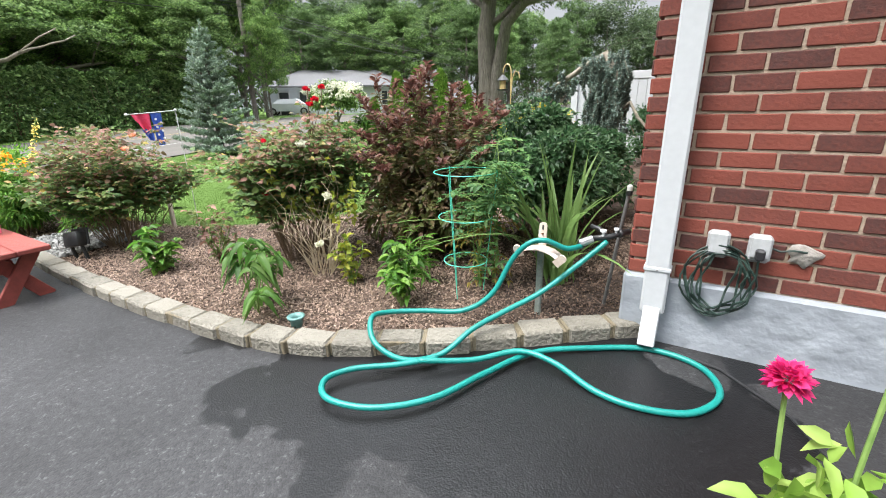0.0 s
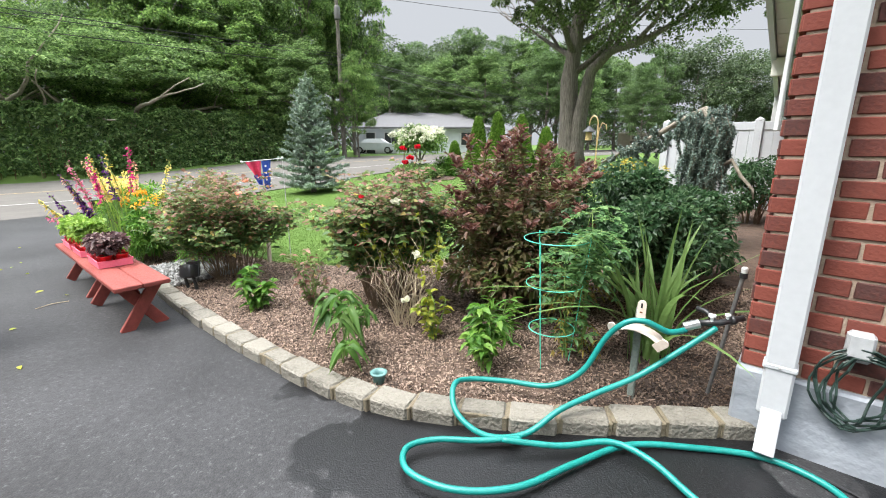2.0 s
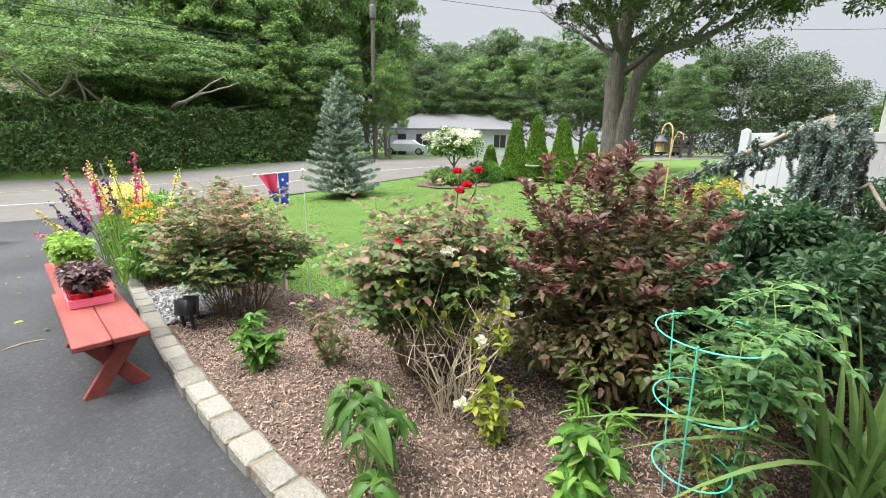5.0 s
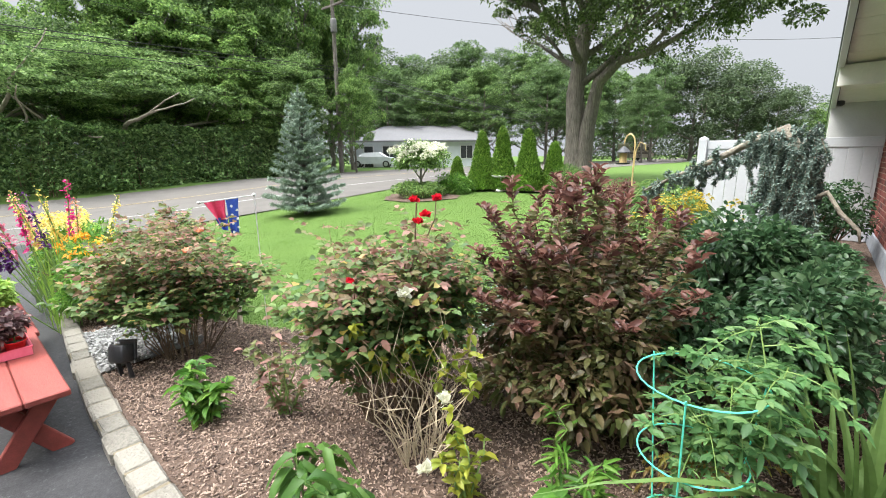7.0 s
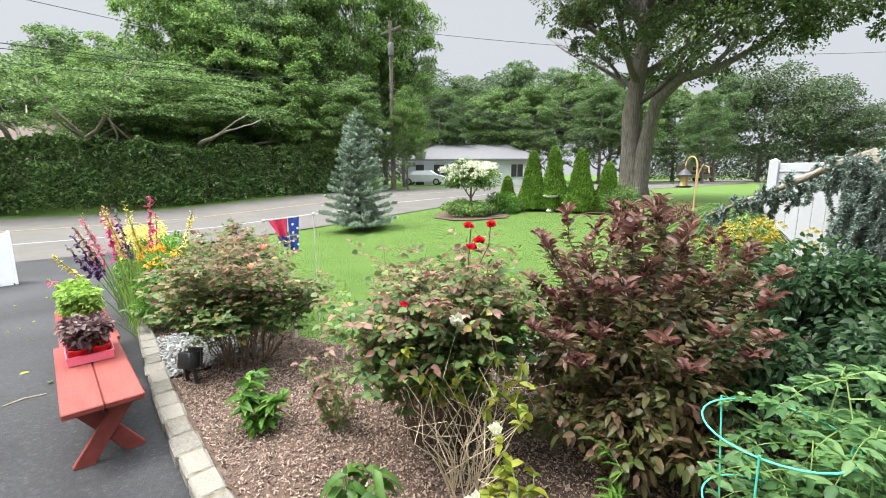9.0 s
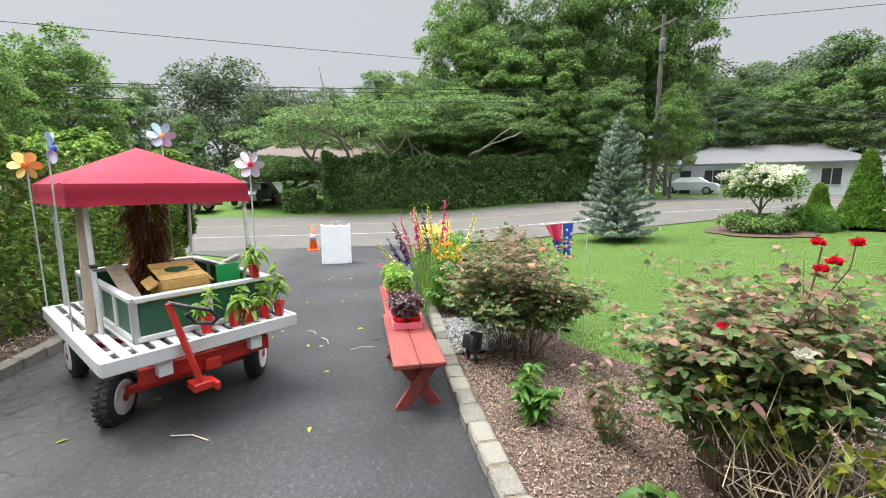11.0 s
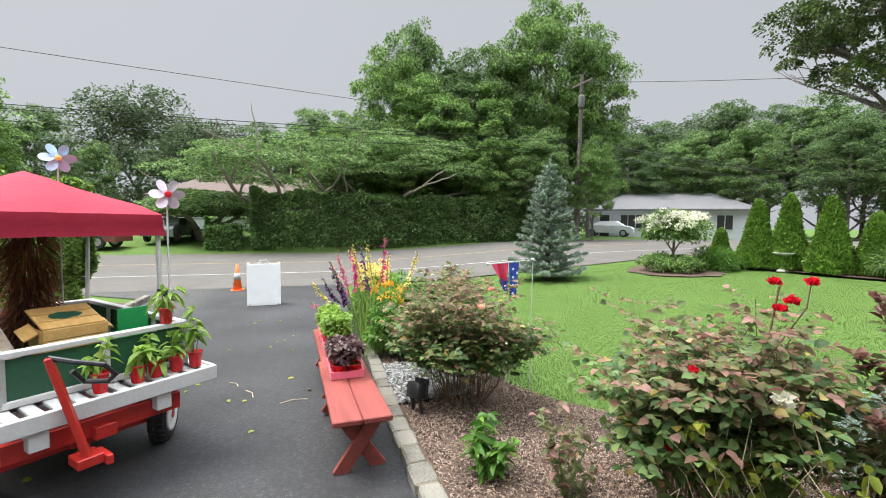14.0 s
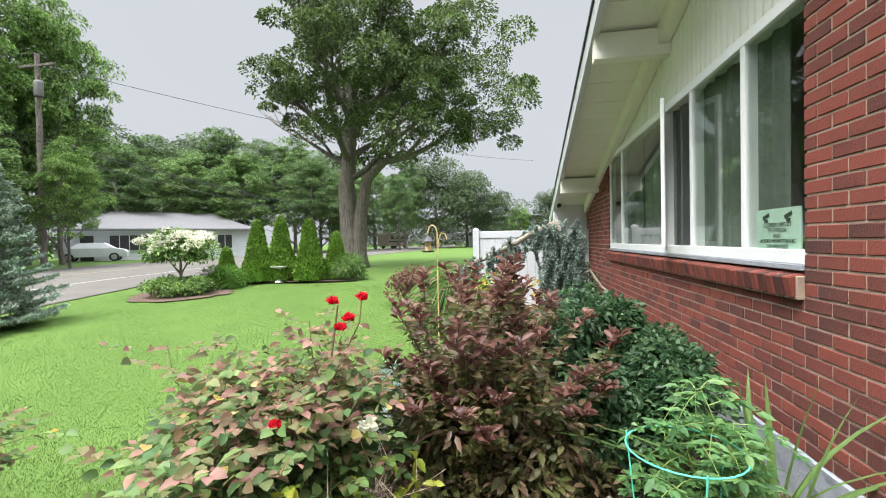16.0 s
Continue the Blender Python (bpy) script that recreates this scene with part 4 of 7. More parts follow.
q = np.concatenate([q, [[t.x, t.y, t.z, 0.75, 0.75, 0.5] for t in tips if t.z > 4.6 and t.x > -4.2]])
q[:, 3:6] *= rng.uniform(0.5, 1.15, (len(q), 1))
q[:, 5] *= 0.8
P, D = cloud(q, 120000 / len(q), rng, 0.45, -0.45)
leaves("crown", P, D, 0.135, 0.085, M["oak"], oak, round_=False)


# ---- hedges ----
def hedge(name, label, x0, x1, y0, y1, h, mat, count, leaf, twigs, base=0.1):
    e = thing(name, label, "hedge", ((x0 + x1) / 2, (y0 + y1) / 2, gz((x0 + x1) / 2, (y0 + y1) / 2)))
    rng = np.random.default_rng(int(abs(x0 * 10)))
    sx, sy = (x1 - x0) / 2, (y1 - y0) / 2
    P = rng.uniform(-1, 1, (count, 3)) * [sx, sy, 1]
    f = rng.integers(0, 5, count)
    for ax, s in ((0, sx), (1, sy)):
        for i, sg in enumerate((-1, 1)):
            w = f == ax * 2 + i
            if min(sx, sy) == s:
                w |= (f == 4 + 9 * i)
            P[w, ax] = sg * (s - rng.exponential(0.1, w.sum()))
    P[:, 2] = (P[:, 2] + 1) / 2 * h + base
    top = rng.random(count) < 0.3
    P[top, 2] = h - rng.exponential(0.12, top.sum())
    wave = np.array([noise.noise((p[0] * 0.7 + x0, p[1] * 0.7 + y0, p[2] * 0.7)) for p in P])
    ax_ = 1 if sy < sx else 0
    fine = np.array([noise.noise((p[0] * 2.6 + y0, p[1] * 2.6, p[2] * 2.6)) for p in P])
    P[:, ax_] += (wave * 0.4 + fine * 0.3) * np.sign(P[:, ax_])
    P[:, 2] += (wave * 0.45 + fine * 0.2) * (P[:, 2] > h * 0.7)
    D = rng.normal(size=P.shape) + np.sign(P) * [0.3, 0.8, 0.6]
    b = Build()
    rnd = random.Random(2)
    for i in range(twigs):
        x, y = rnd.uniform(-sx, sx), rnd.uniform(-sy, sy) * 0.8
        b.tube([(x, y, -0.1), (x + rnd.uniform(-0.1, 0.1), y + rnd.uniform(-0.1, 0.1), h * 0.5), (x + rnd.uniform(-0.3, 0.3), y + rnd.uniform(-0.2, 0.2), h * 0.92)], [0.02, 0.014, 0.006], 5)
    part("stem_growth", b, M["twig"], e, "", False, "stuff")
    leaves("foliage", P, D, leaf, leaf * 0.6, mat, e, round_=leaf < 0.1)
    return e


hedge("hedge", "tall clipped leafy green hedge beside the driveway", -10.3, 2.0, -4.1, -2.75, 2.0, M["hedge_light"], 190000, 0.075, 260, 0.0)
hedge("hedge", "dense dark green hedge across the street", -29.0, -26.6, -1.2, 16.5, 3.1, M["hedge"], 90000, 0.21, 60)
hedge("thicket", "distant green thicket under the far trees", -40.0, 20.0, 86.0, 89.0, 5.5, M["far_leaf"], 42000, 0.5, 10)
hedge("bush_row", "rounded dark green bushes under the house windows", -37.0, -36.0, -5.0, 3.5, 2.0, M["hedge"], 9000, 0.16, 12)
hedge("thicket", "green thicket behind the street trees", -42.0, -39.0, 10.0, 55.0, 4.0, M["oak_far"], 16000, 0.45, 10)
hedge("hedge", "low dark clipped hedge across the street", -28.5, -27.0, -3.6, -2.0, 1.3, M["hedge"], 3000, 0.2, 8)


# ---- conifers ----
def spruce_tree(loc, h, r):
    e = thing("spruce", "blue spruce with tiered silvery blue branches", "tree", loc)
    rng, rnd = np.random.default_rng(9), random.Random(9)
    b = Build()
    b.tube([(0, 0, -0.1), (0, 0, h * 0.5), (0, 0, h)], [0.09, 0.05, 0.012], 8)
    P, D = [], []
    z = 0.15
    while z < h * 0.98:
        k = int(13 - 7 * z / h)
        for i in range(k):
            a = 2 * math.pi * (i + rnd.random() * 0.6) / k + z * 5
            rr = r * (1 - z / h) ** 0.85 * rnd.uniform(0.62, 1.18) + 0.05
            dirv = np.array([math.cos(a), math.sin(a), 0.12 + 0.5 * z / h])
            b.tube([(0, 0, z), tuple(dirv * rr * 0.6 + [0, 0, z - 0.05]), tuple(dirv * rr + [0, 0, z])], [0.012, 0.008, 0.004], 4)
            m = int(60 + 420 * rr)
            t = rng.uniform(0.2, 1, m)
            wid = 0.2 * rr * (1.15 - t)
            side = np.array([-math.sin(a), math.cos(a), 0])
            P.append(dirv * (t * rr)[:, None] + [0, 0, z] + side * (rng.uniform(-1, 1, m) * wid * 1.5)[:, None] + [0, 0, -0.05] * np.sin(t * 3)[:, None] + rng.normal(size=(m, 3)) * 0.012)
            D.append(dirv * 0.8 + rng.normal(size=(m, 3)) * 0.6 + [0, 0, 0.25])
        z += 0.21 - 0.03 * z / h
    P.append(np.stack([np.zeros(60), np.zeros(60), rng.uniform(h * 0.9, h * 1.04, 60)], 1))
    D.append(rng.normal(size=(60, 3)) + [0, 0, 0.6])
    part("trunk", b, M["bark"], e)
    leaves("needles", np.concatenate(P), np.concatenate(D), 0.085, 0.022, M["spruce"], e, droop=0.0)


spruce_tree((-11.3, 7.42, gz(-11.3, 7.42)), 3.25, 1.02)


def arborvitae(loc, h, r, seed):
    e = thing("arborvitae", "narrow clipped green arborvitae", "tree", loc, 0, "row of arborvitae")
    rng = np.random.default_rng(seed)
    part("trunk", Build().tube([(0, 0, -0.05), (0, 0, h * 0.7)], [0.05, 0.02], 6), M["bark"], e)
    k = 9000
    z = rng.beta(1.1, 1.5, k)
    a = rng.uniform(0, 2 * math.pi, k)
    rr = r * (1 - z ** 2.2) ** 0.8 * (0.85 + 0.15 * np.sin(z * 6 + 1)) * rng.uniform(0.82, 1.04, k) * (1 + 0.08 * np.sin(a * 5 + z * 14))
    P = np.stack([rr * np.cos(a), rr * np.sin(a), z * h + 0.03], 1)
    D = np.stack([np.cos(a) * 0.5, np.sin(a) * 0.5, np.ones(k)], 1) + rng.normal(size=(k, 3)) * 0.35
    leaves("foliage", P, D, 0.11, 0.06, M["arbor"], e, droop=0.0)


for i, (x, y, h, r) in enumerate(((-9.45, 13.2, 1.9, 0.45), (-8.78, 13.45, 2.02, 0.44), (-7.82, 13.47, 1.92, 0.44), (-7.15, 13.98, 1.48, 0.40), (-10.55, 13.2, 1.05, 0.3))):
    arborvitae((x, y, gz(x, y)), h, r, 30 + i)


# ---- shrubs and plants ----
def stems_from(b, k, spread, h, r, rnd, base=0.08, bend=0.2, least=0.55):
    """k stems that fan out from the ground; returns their points."""
    pts = []
    for i in range(k):
        a = rnd.uniform(0, 2 * math.pi)
        o = rnd.uniform(0, 1) ** 0.6 * spread
        q = [Vector((base * math.cos(a), base * math.sin(a), -0.03))]
        top = Vector((o * math.cos(a), o * math.sin(a), h * rnd.uniform(least, 1.08) * (1 - 0.3 * (o / spread) ** 2)))
        for j in range(1, 6):
            t = j / 5
            w = Vector((rnd.uniform(-bend, bend), rnd.uniform(-bend, bend), 0)) * 0.12
            q.append(q[0].lerp(top, t) + Vector((0, 0, 0.12 * h * math.sin(t * math.pi))) + w)
        b.tube(q, [r * (1 - 0.7 * j / 5) for j in range(6)], 5)
        pts.append(q)
    return pts


def shrub(name, label, cat, loc, size, nclump, r, count, leaf, wide, mat, seed, stem=M["twig"], nstem=14, low=0.25, mat2=None, droop=0.25):
    rnd, rng = random.Random(seed), np.random.default_rng(seed)
    e = thing(name, label, cat, loc)
    b = Build()
    stems_from(b, nstem, max(size[0], size[1]) * 0.75, size[2] * 0.9, 0.012, rnd)
    part("stem_growth", b, stem, e, "thin woody stems", False, "stuff")
    q = clumps(nclump, (size[0] * 0.95, size[1] * 0.95, size[2] * (1 - low) / 2 * 1.1), (0, 0, size[2] * (1 + low) / 2 * 0.97), r, rng, -0.8)
    P, D = cloud(q, count / nclump, rng, 0.3, -0.9)
    keep = P[:, 2] > 0.02
    P, D = P[keep], D[keep]
    if mat2:
        top = (P[:, 2] + rng.normal(size=len(P)) * 0.12 * size[2]) > size[2] * 0.62
        leaves("young_leaves", P[top], D[top], leaf, wide, mat2, e, "reddish young leaves", rng=rng, droop=droop)
        P, D = P[~top], D[~top]
    leaves("leaves", P, D, leaf, wide, mat, e, rng=rng, droop=droop)
    return e


def bloom(b_list, p, r, k, rng):
    """A rosette of petals at p: points and ways."""
    q = ball(k, rng)
    q[:, 2] = np.abs(q[:, 2]) * 0.8
    b_list[0].append(np.asarray(p) + q * r * 0.25)
    b_list[1].append(q + [0, 0, 0.7])


def blooms(e, spots, r, k, mat, seed, name="flower", label=""):
    rng = np.random.default_rng(seed)
    for p in spots:
        l = [[], []]
        bloom(l, p, r, k, rng)
        leaves(name, l[0][0], l[1][0], r, r * 0.85, mat, e, label, rng=rng, fold=0.35, droop=0.05)


def G(x, y, dz=0.03):
    return (x, y, gz(x, y) + dz)


def rose_shrub(label, loc, spread, h, nstem, seed, squash=1.0, red=0.5):
    """Loose rose bush: thorny canes that carry compound leaves of five leaflets, bronze towards the tips."""
    rnd, rng = random.Random(seed), np.random.default_rng(seed)
    e = thing("rose_bush", label, "rose bush", loc)
    b = Build()
    st = stems_from(b, nstem, spread, h, 0.005, rnd, 0.14, 0.5)
    P, D, T = [], [], []
    for q in st:
        for s in range(20):
            t = 1.75 + 3.25 * (s / 20) ** 0.85
            j = min(int(t), 4)
            p = q[j].lerp(q[j + 1], t - j)
            for _ in range(2 if s % 2 else 1):
                a = rnd.uniform(0, 6.28)
                d = Vector((math.cos(a), math.sin(a), rnd.uniform(-0.1, 0.5)))
                o = p + d * rnd.uniform(0.0, 0.12)
                side = Vector((-d.y, d.x, 0))
                for f_, w in ((0.09, 0), (0.062, 1), (0.062, -1), (0.026, 1), (0.026, -1)):
                    P.append(o + d * f_)
                    D.append(d * 0.6 + side * w + Vector((0, 0, rnd.uniform(-0.2, 0.3))))
                    T.append(p.z / h + rnd.uniform(-0.22, 0.22))
    for i, v in enumerate(b.v):
        b.v[i] = (v[0], v[1] * squash, v[2])
    part("stem_growth", b, M["twig"], e, "thin thorny canes", False, "stuff")
    P, D, T = np.array(P) * [1, squash, 1], np.array(D), np.array(T)
    ok = P[:, 2] > 0.08
    P, D, T = P[ok], D[ok], T[ok]
    top = T > red
    leaves("young_leaves", P[top], D[top], 0.046, 0.033, M["rose"], e, "bronze and pink tinged leaves", rng=rng, fold=0.14)
    leaves("leaves", P[~top], D[~top], 0.050, 0.037, M["rose_green"], e, rng=rng, fold=0.14)
    return e


# rose bush beside the gravel
ra = rose_shrub("rose bush with green and bronze tinged leaves", G(-4.05, 1.82), 0.74, 1.02, 54, 41, 0.88, 0.60)
blooms(ra, [(0.25, 0.1, 0.93), (0.42, -0.05, 0.84)], 0.035, 16, M["p_salmon"], 1)
ra2 = rose_shrub("leafy green rose bush behind the flower bed", G(-5.2, 2.1), 0.75, 1.0, 44, 42, 0.6, 0.85)
# rose bush with red blooms
rb = rose_shrub("rose bush with dull red tinted leaves and red blooms", G(-2.3, 2.24), 0.56, 1.08, 54, 43, 1.0, 0.68)
cane = part("cane", Build().tube([(0.15, -0.06, 0.6), (0.3, -0.08, 0.92), (0.35, -0.11, 1.17)], 0.0035, 5).tube([(0.31, -0.08, 0.9), (0.41, -0.06, 1.1), (0.42, -0.06, 1.2)], 0.0025, 5), M["twig"], rb, "tall cane with the red blooms")
blooms(rb, [(0.36, -0.11, 1.08), (0.38, -0.09, 1.11), (0.33, -0.1, 1.17), (0.42, -0.06, 1.18)], 0.026, 34, M["p_red"], 2, "flower", "bright red rose")
blooms(rb, [(0.31, -0.45, 0.885), (0.2, -0.42, 0.55)], 0.02, 18, M["p_red"], 3, "flower", "small red rose")


def ninebark(loc, seed):
    """Upright dark purple shrub: each stem carries pairs of leaves, the tips are wine red."""
    rnd, rng = random.Random(seed), np.random.default_rng(seed)
    e = thing("ninebark_shrub", "upright dark purple leaved shrub with wine red shoots", "shrub", loc)
    b = Build()
    st = stems_from(b, 78, 0.62, 1.28, 0.008, rnd, 0.14, 0.35, 0.68)
    part("stem_growth", b, M["twig"], e, "thin dark stems", False, "stuff")
    P, D, T = [], [], []
    for q in st:
        for j in range(5):
            for s in range(9):
                p = q[j].lerp(q[j + 1], s / 9)
                a = rnd.uniform(0, 6.28)
                for w in (0, 2.1, 4.2):
                    P.append(p + Vector((rnd.uniform(-0.02, 0.02), rnd.uniform(-0.02, 0.02), 0)))
                    D.append((math.cos(a + w), math.sin(a + w), 0.35))
                    T.append((j + s / 9) / 5)
    P, D, T = np.array(P), np.array(D), np.array(T)
    c = cloud(clumps(40, (0.58, 0.5, 0.45), (0, 0, 0.5), 0.17, rng, -0.95), 190, rng, 0.3, -0.9)
    top = T > 0.86
    leaves("young_leaves", P[top], D[top] + [0, 0, 0.5], 0.062, 0.025, M["ninebark_tip"], e, "wine red young leaves", rng=rng)
    P, D = np.concatenate([P[~top], c[0]]), np.concatenate([D[~top], c[1]])
    ok = P[:, 2] > 0.02
    leaves("leaves", P[ok], D[ok], 0.053, 0.027, M["ninebark"], e, rng=rng, fold=0.15)
    return e


ninebark(G(-1.45, 2.75), 51)
shrub("holly_shrub", "dense dark green holly shrub against the wall", "shrub", G(-0.85, 3.3), (0.56, 0.75, 0.98), 70, 0.15, 17000, 0.044, 0.026, M["holly"], 52, low=0.1)
shrub("holly_shrub", "dense dark green holly shrub near the window wall", "shrub", G(-0.66, 4.2), (0.34, 0.6, 0.78), 40, 0.14, 9000, 0.044, 0.026, M["holly"], 53, low=0.1)
shrub("boxwood_shrub", "small round dark evergreen shrub by the fence", "shrub", G(-0.5, 7.6), (0.5, 0.5, 0.95), 24, 0.18, 4000, 0.05, 0.03, M["holly"], 54, low=0.1)


def small_plant(name, label, loc, h, spread, k, leaf, wide, mat, seed, droop=0.35, first=1, each=4):
    rnd, rng = random.Random(seed), np.random.default_rng(seed)
    e = thing(name, label, "plant", loc)
    b = Build()
    st = stems_from(b, k, spread, h, 0.006, rnd, 0.02, 0.2)
    part("stem_growth", b, M["green_stem"], e, "green stems", False, "stuff")
    P, D = [], []
    for q in st:
        for j in range(first, 6):
            for w in range(each):
                a = rnd.uniform(0, 6.28)
                P.append(q[j] + Vector((0, 0, rnd.uniform(-0.02, 0.02))))
                D.append((math.cos(a), math.sin(a), rnd.uniform(-0.1, 0.5)))
    leaves("leaves", P, D, leaf, wide, mat, e, rng=rng, droop=droop)
    return e


M["green_stem"] = surface("green_stem", (0.10, 0.18, 0.04), (0.2, 0.3, 0.08), 20, 0.7, 0.1, 60)
M["green_wilt"] = leafy("green_wilt", [(0, (0.05, 0.13, 0.025)), (0.5, (0.10, 0.21, 0.04)), (1, (0.18, 0.30, 0.08))])
M["withered"] = leafy("withered", [(0, (0.16, 0.10, 0.03)), (0.5, (0.30, 0.22, 0.05)), (1, (0.38, 0.36, 0.08))])
small_plant("zinnia_plant", "bushy bright green young plant in the mulch", G(-3.0, 1.55), 0.34, 0.15, 9, 0.085, 0.04, M["green"], 61)
small_plant("pepper_plant", "drooping green pepper plant in the mulch", G(-1.75, 1.42), 0.40, 0.24, 7, 0.115, 0.046, M["green_wilt"], 62, 1.0, 3, 4)
small_plant("pepper_plant", "fresh light green pepper plant in the mulch", G(-1.07, 1.83), 0.34, 0.13, 9, 0.075, 0.036, M["green"], 63, 0.45, 2, 5)
small_plant("lily_seedling", "upright young green lily stems", G(-1.28, 2.2), 0.42, 0.07, 3, 0.09, 0.016, M["green"], 74, 0.3)
small_plant("lily_seedling", "upright young green lily stems", G(-1.12, 2.12), 0.34, 0.08, 3, 0.09, 0.016, M["green"], 75, 0.3)
small_plant("rose_seedling", "thin young rose with yellow and red leaves", G(-2.72, 1.85), 0.46, 0.2, 10, 0.05, 0.034, M["rose"], 64)
small_plant("rose_seedling", "small rose shoot with yellow green leaves", G(-1.55, 1.95), 0.3, 0.14, 6, 0.05, 0.032, M["chart"], 65)

# bare caned rose with white blooms
br = thing("rose_bush", "nearly bare rose bush with tan canes and white blooms", "rose bush", G(-1.85, 2.0))
b = Build()
st = stems_from(b, 40, 0.40, 0.80, 0.0032, random.Random(66), 0.05, 0.6)
part("cane_growth", b, M["cane"], br, "dry tan canes", False, "stuff")
P = np.array([q[j] for q in st[::3] for j in (3, 4, 5) for _ in range(4)])
leaves("leaves", P, RNG.normal(size=P.shape), 0.045, 0.03, M["chart"], br)
blooms(br, [(0.40, -0.28, 0.60), (0.33, -0.3, 0.33), (0.1, -0.15, 0.85)], 0.032, 18, M["p_white"], 4, "flower", "small white rose")

# tomato in its wire cage
tom = thing("tomato_plant", "lush green tomato plant", "plant", G(-0.78, 2.26))
rnd, rng = random.Random(67), np.random.default_rng(67)
b = Build()
st = stems_from(b, 8, 0.11, 0.97, 0.006, rnd, 0.04, 0.4)
P, D, PW, DW, PL, DL = [], [], [], [], [], []
for q in st:
    for j in range(1, 6):
        for w in range(3 if j > 2 else 2):
            a = rnd.uniform(0, 6.28)
            d = Vector((math.cos(a), math.sin(a), rnd.uniform(0.1, 0.8))) * 0.85
            o = q[j] + (q[j] - q[j - 1]) * rnd.uniform(-0.5, 0.1)
            rib = [o + d * 0.045 * s - Vector((0, 0, 0.0065 * s * s)) for s in range(5)]
            b.tube(rib, [0.0022, 0.002, 0.0018, 0.0014, 0.001], 4)
            side = Vector((-d.y, d.x, 0)).normalized()
            dry = q[j].z < 0.42 and rnd.random() < 0.75
            A, B = (PW, DW) if dry else (P, D)
            A.append(rib[4])
            B.append(rib[4] - rib[3])
            for s in (1, 2, 3, 4):
                for g in (-1, 1):
                    w_ = (d * 0.55 + side * g + Vector((0, 0, -0.15))).normalized()
                    A.append(rib[s])
                    B.append(w_)
                    for g2 in (-1, 1):
                        if not dry:
                            PL.append(rib[s] + w_ * 0.014)
                            DL.append(w_ + Vector((-w_.y, w_.x, 0)) * g2 * 0.8)
part("stem_growth", b, M["green_stem"], tom, "pale green stems and leaf ribs", False, "stuff")
leaves("leaves", P, D, 0.052, 0.022, M["tomato"], tom, rng=rng, fold=0.15, droop=0.15)
leaves("leaf_lobe", PL, DL, 0.03, 0.013, M["tomato"], tom, rng=rng, fold=0.1, droop=0.1)
leaves("withered_leaves", PW, DW, 0.03, 0.013, M["withered"], tom, "yellow and brown withered lower leaves", rng=rng, fold=0.5, droop=0.8)
cage = thing("tomato_cage", "pale green wire tomato cage", "plant cage", G(-0.84, 2.12))
for zc, rc in ((0.69, 0.165), (0.45, 0.145), (0.20, 0.12)):
    part("ring", Build().tube([(rc * math.cos(t), rc * math.sin(t), zc) for t in np.linspace(0, 6.283, 28, endpoint=False)], 0.0026, 6, True), M["wire_green"], cage)
for a in (0.5, 2.6, 4.7):
    part("leg", Build().tube([(0.17 * math.cos(a), 0.17 * math.sin(a), 0.70), (0.09 * math.cos(a), 0.09 * math.sin(a), -0.08)], 0.0026, 6), M["wire_green"], cage)

# sword leaved clump
iris = thing("gladiolus_clump", "clump of long sword shaped green leaves", "plant", G(-0.42, 2.5))
rng = np.random.default_rng(68)


def blades(e, k, h, w, lean, mat, rng, name="leaf"):
    for i in range(k):
        a, t0 = rng.uniform(0, 6.28), (0.1 + 0.9 * rng.random() ** 1.8) * lean
        base = Vector((rng.normal() * 0.05, rng.normal() * 0.04, 0))
        hh, ww = h * rng.uniform(0.65, 1.1), w * rng.uniform(0.7, 1.15)
        d, s = Vector((math.cos(a), math.sin(a), 0)), Vector((-math.sin(a), math.cos(a), 0))
        vs, fs = [], []
        for j in range(9):
            t = j / 8
            c = base + d * (0.02 + hh * t0 * t ** 1.7) + Vector((0, 0, hh * (t - 0.42 * t0 * t ** 2.6)))
            wd = ww * (1 - t ** 2.5) * (0.6 + 0.8 * min(t, 0.4)) / 2
            vs += [c - s * wd, c + d * wd * 0.35, c + s * wd]
        for j in range(8):
            fs += [(j * 3, j * 3 + 1, j * 3 + 4, j * 3 + 3), (j * 3 + 1, j * 3 + 2, j * 3 + 5, j * 3 + 4)]
        part(name, Build().add(vs, fs), mat, e)


blades(iris, 34, 0.86, 0.044, 1.45, M["iris"], rng)

# weeping blue cedar
ced = thing("weeping_cedar", "weeping blue atlas cedar with hanging curtains of needles", "tree", G(-0.35, 5.6))
b, rnd, rng = Build(), random.Random(70), np.random.default_rng(70)
arch = [Vector(p) for p in ((-0.36, -0.1, 0.0), (-0.4, -0.1, 0.5), (-0.42, -0.05, 0.9), (-0.44, 0, 1.3), (-0.55, 0.0, 1.5), (-0.75, 0.1, 1.42), (-1.05, 0.2, 1.25), (-1.4, 0.3, 1.08), (-1.75, 0.35, 0.9))]
b.tube(arch, [0.06, 0.055, 0.05, 0.045, 0.04, 0.035, 0.03, 0.02, 0.012], 8)
b.tube([(-0.4, -0.08, 0.85), (-0.22, -0.12, 0.98), (-0.12, -0.15, 0.82), (0.0, -0.2, 0.70), (0.02, -0.2, 0.6)], [0.025, 0.022, 0.018, 0.014, 0.008], 6)
part("trunk", b, M["bark_pale"], ced, "bent pale trunk", True)
b = Build()
P, D = [], []
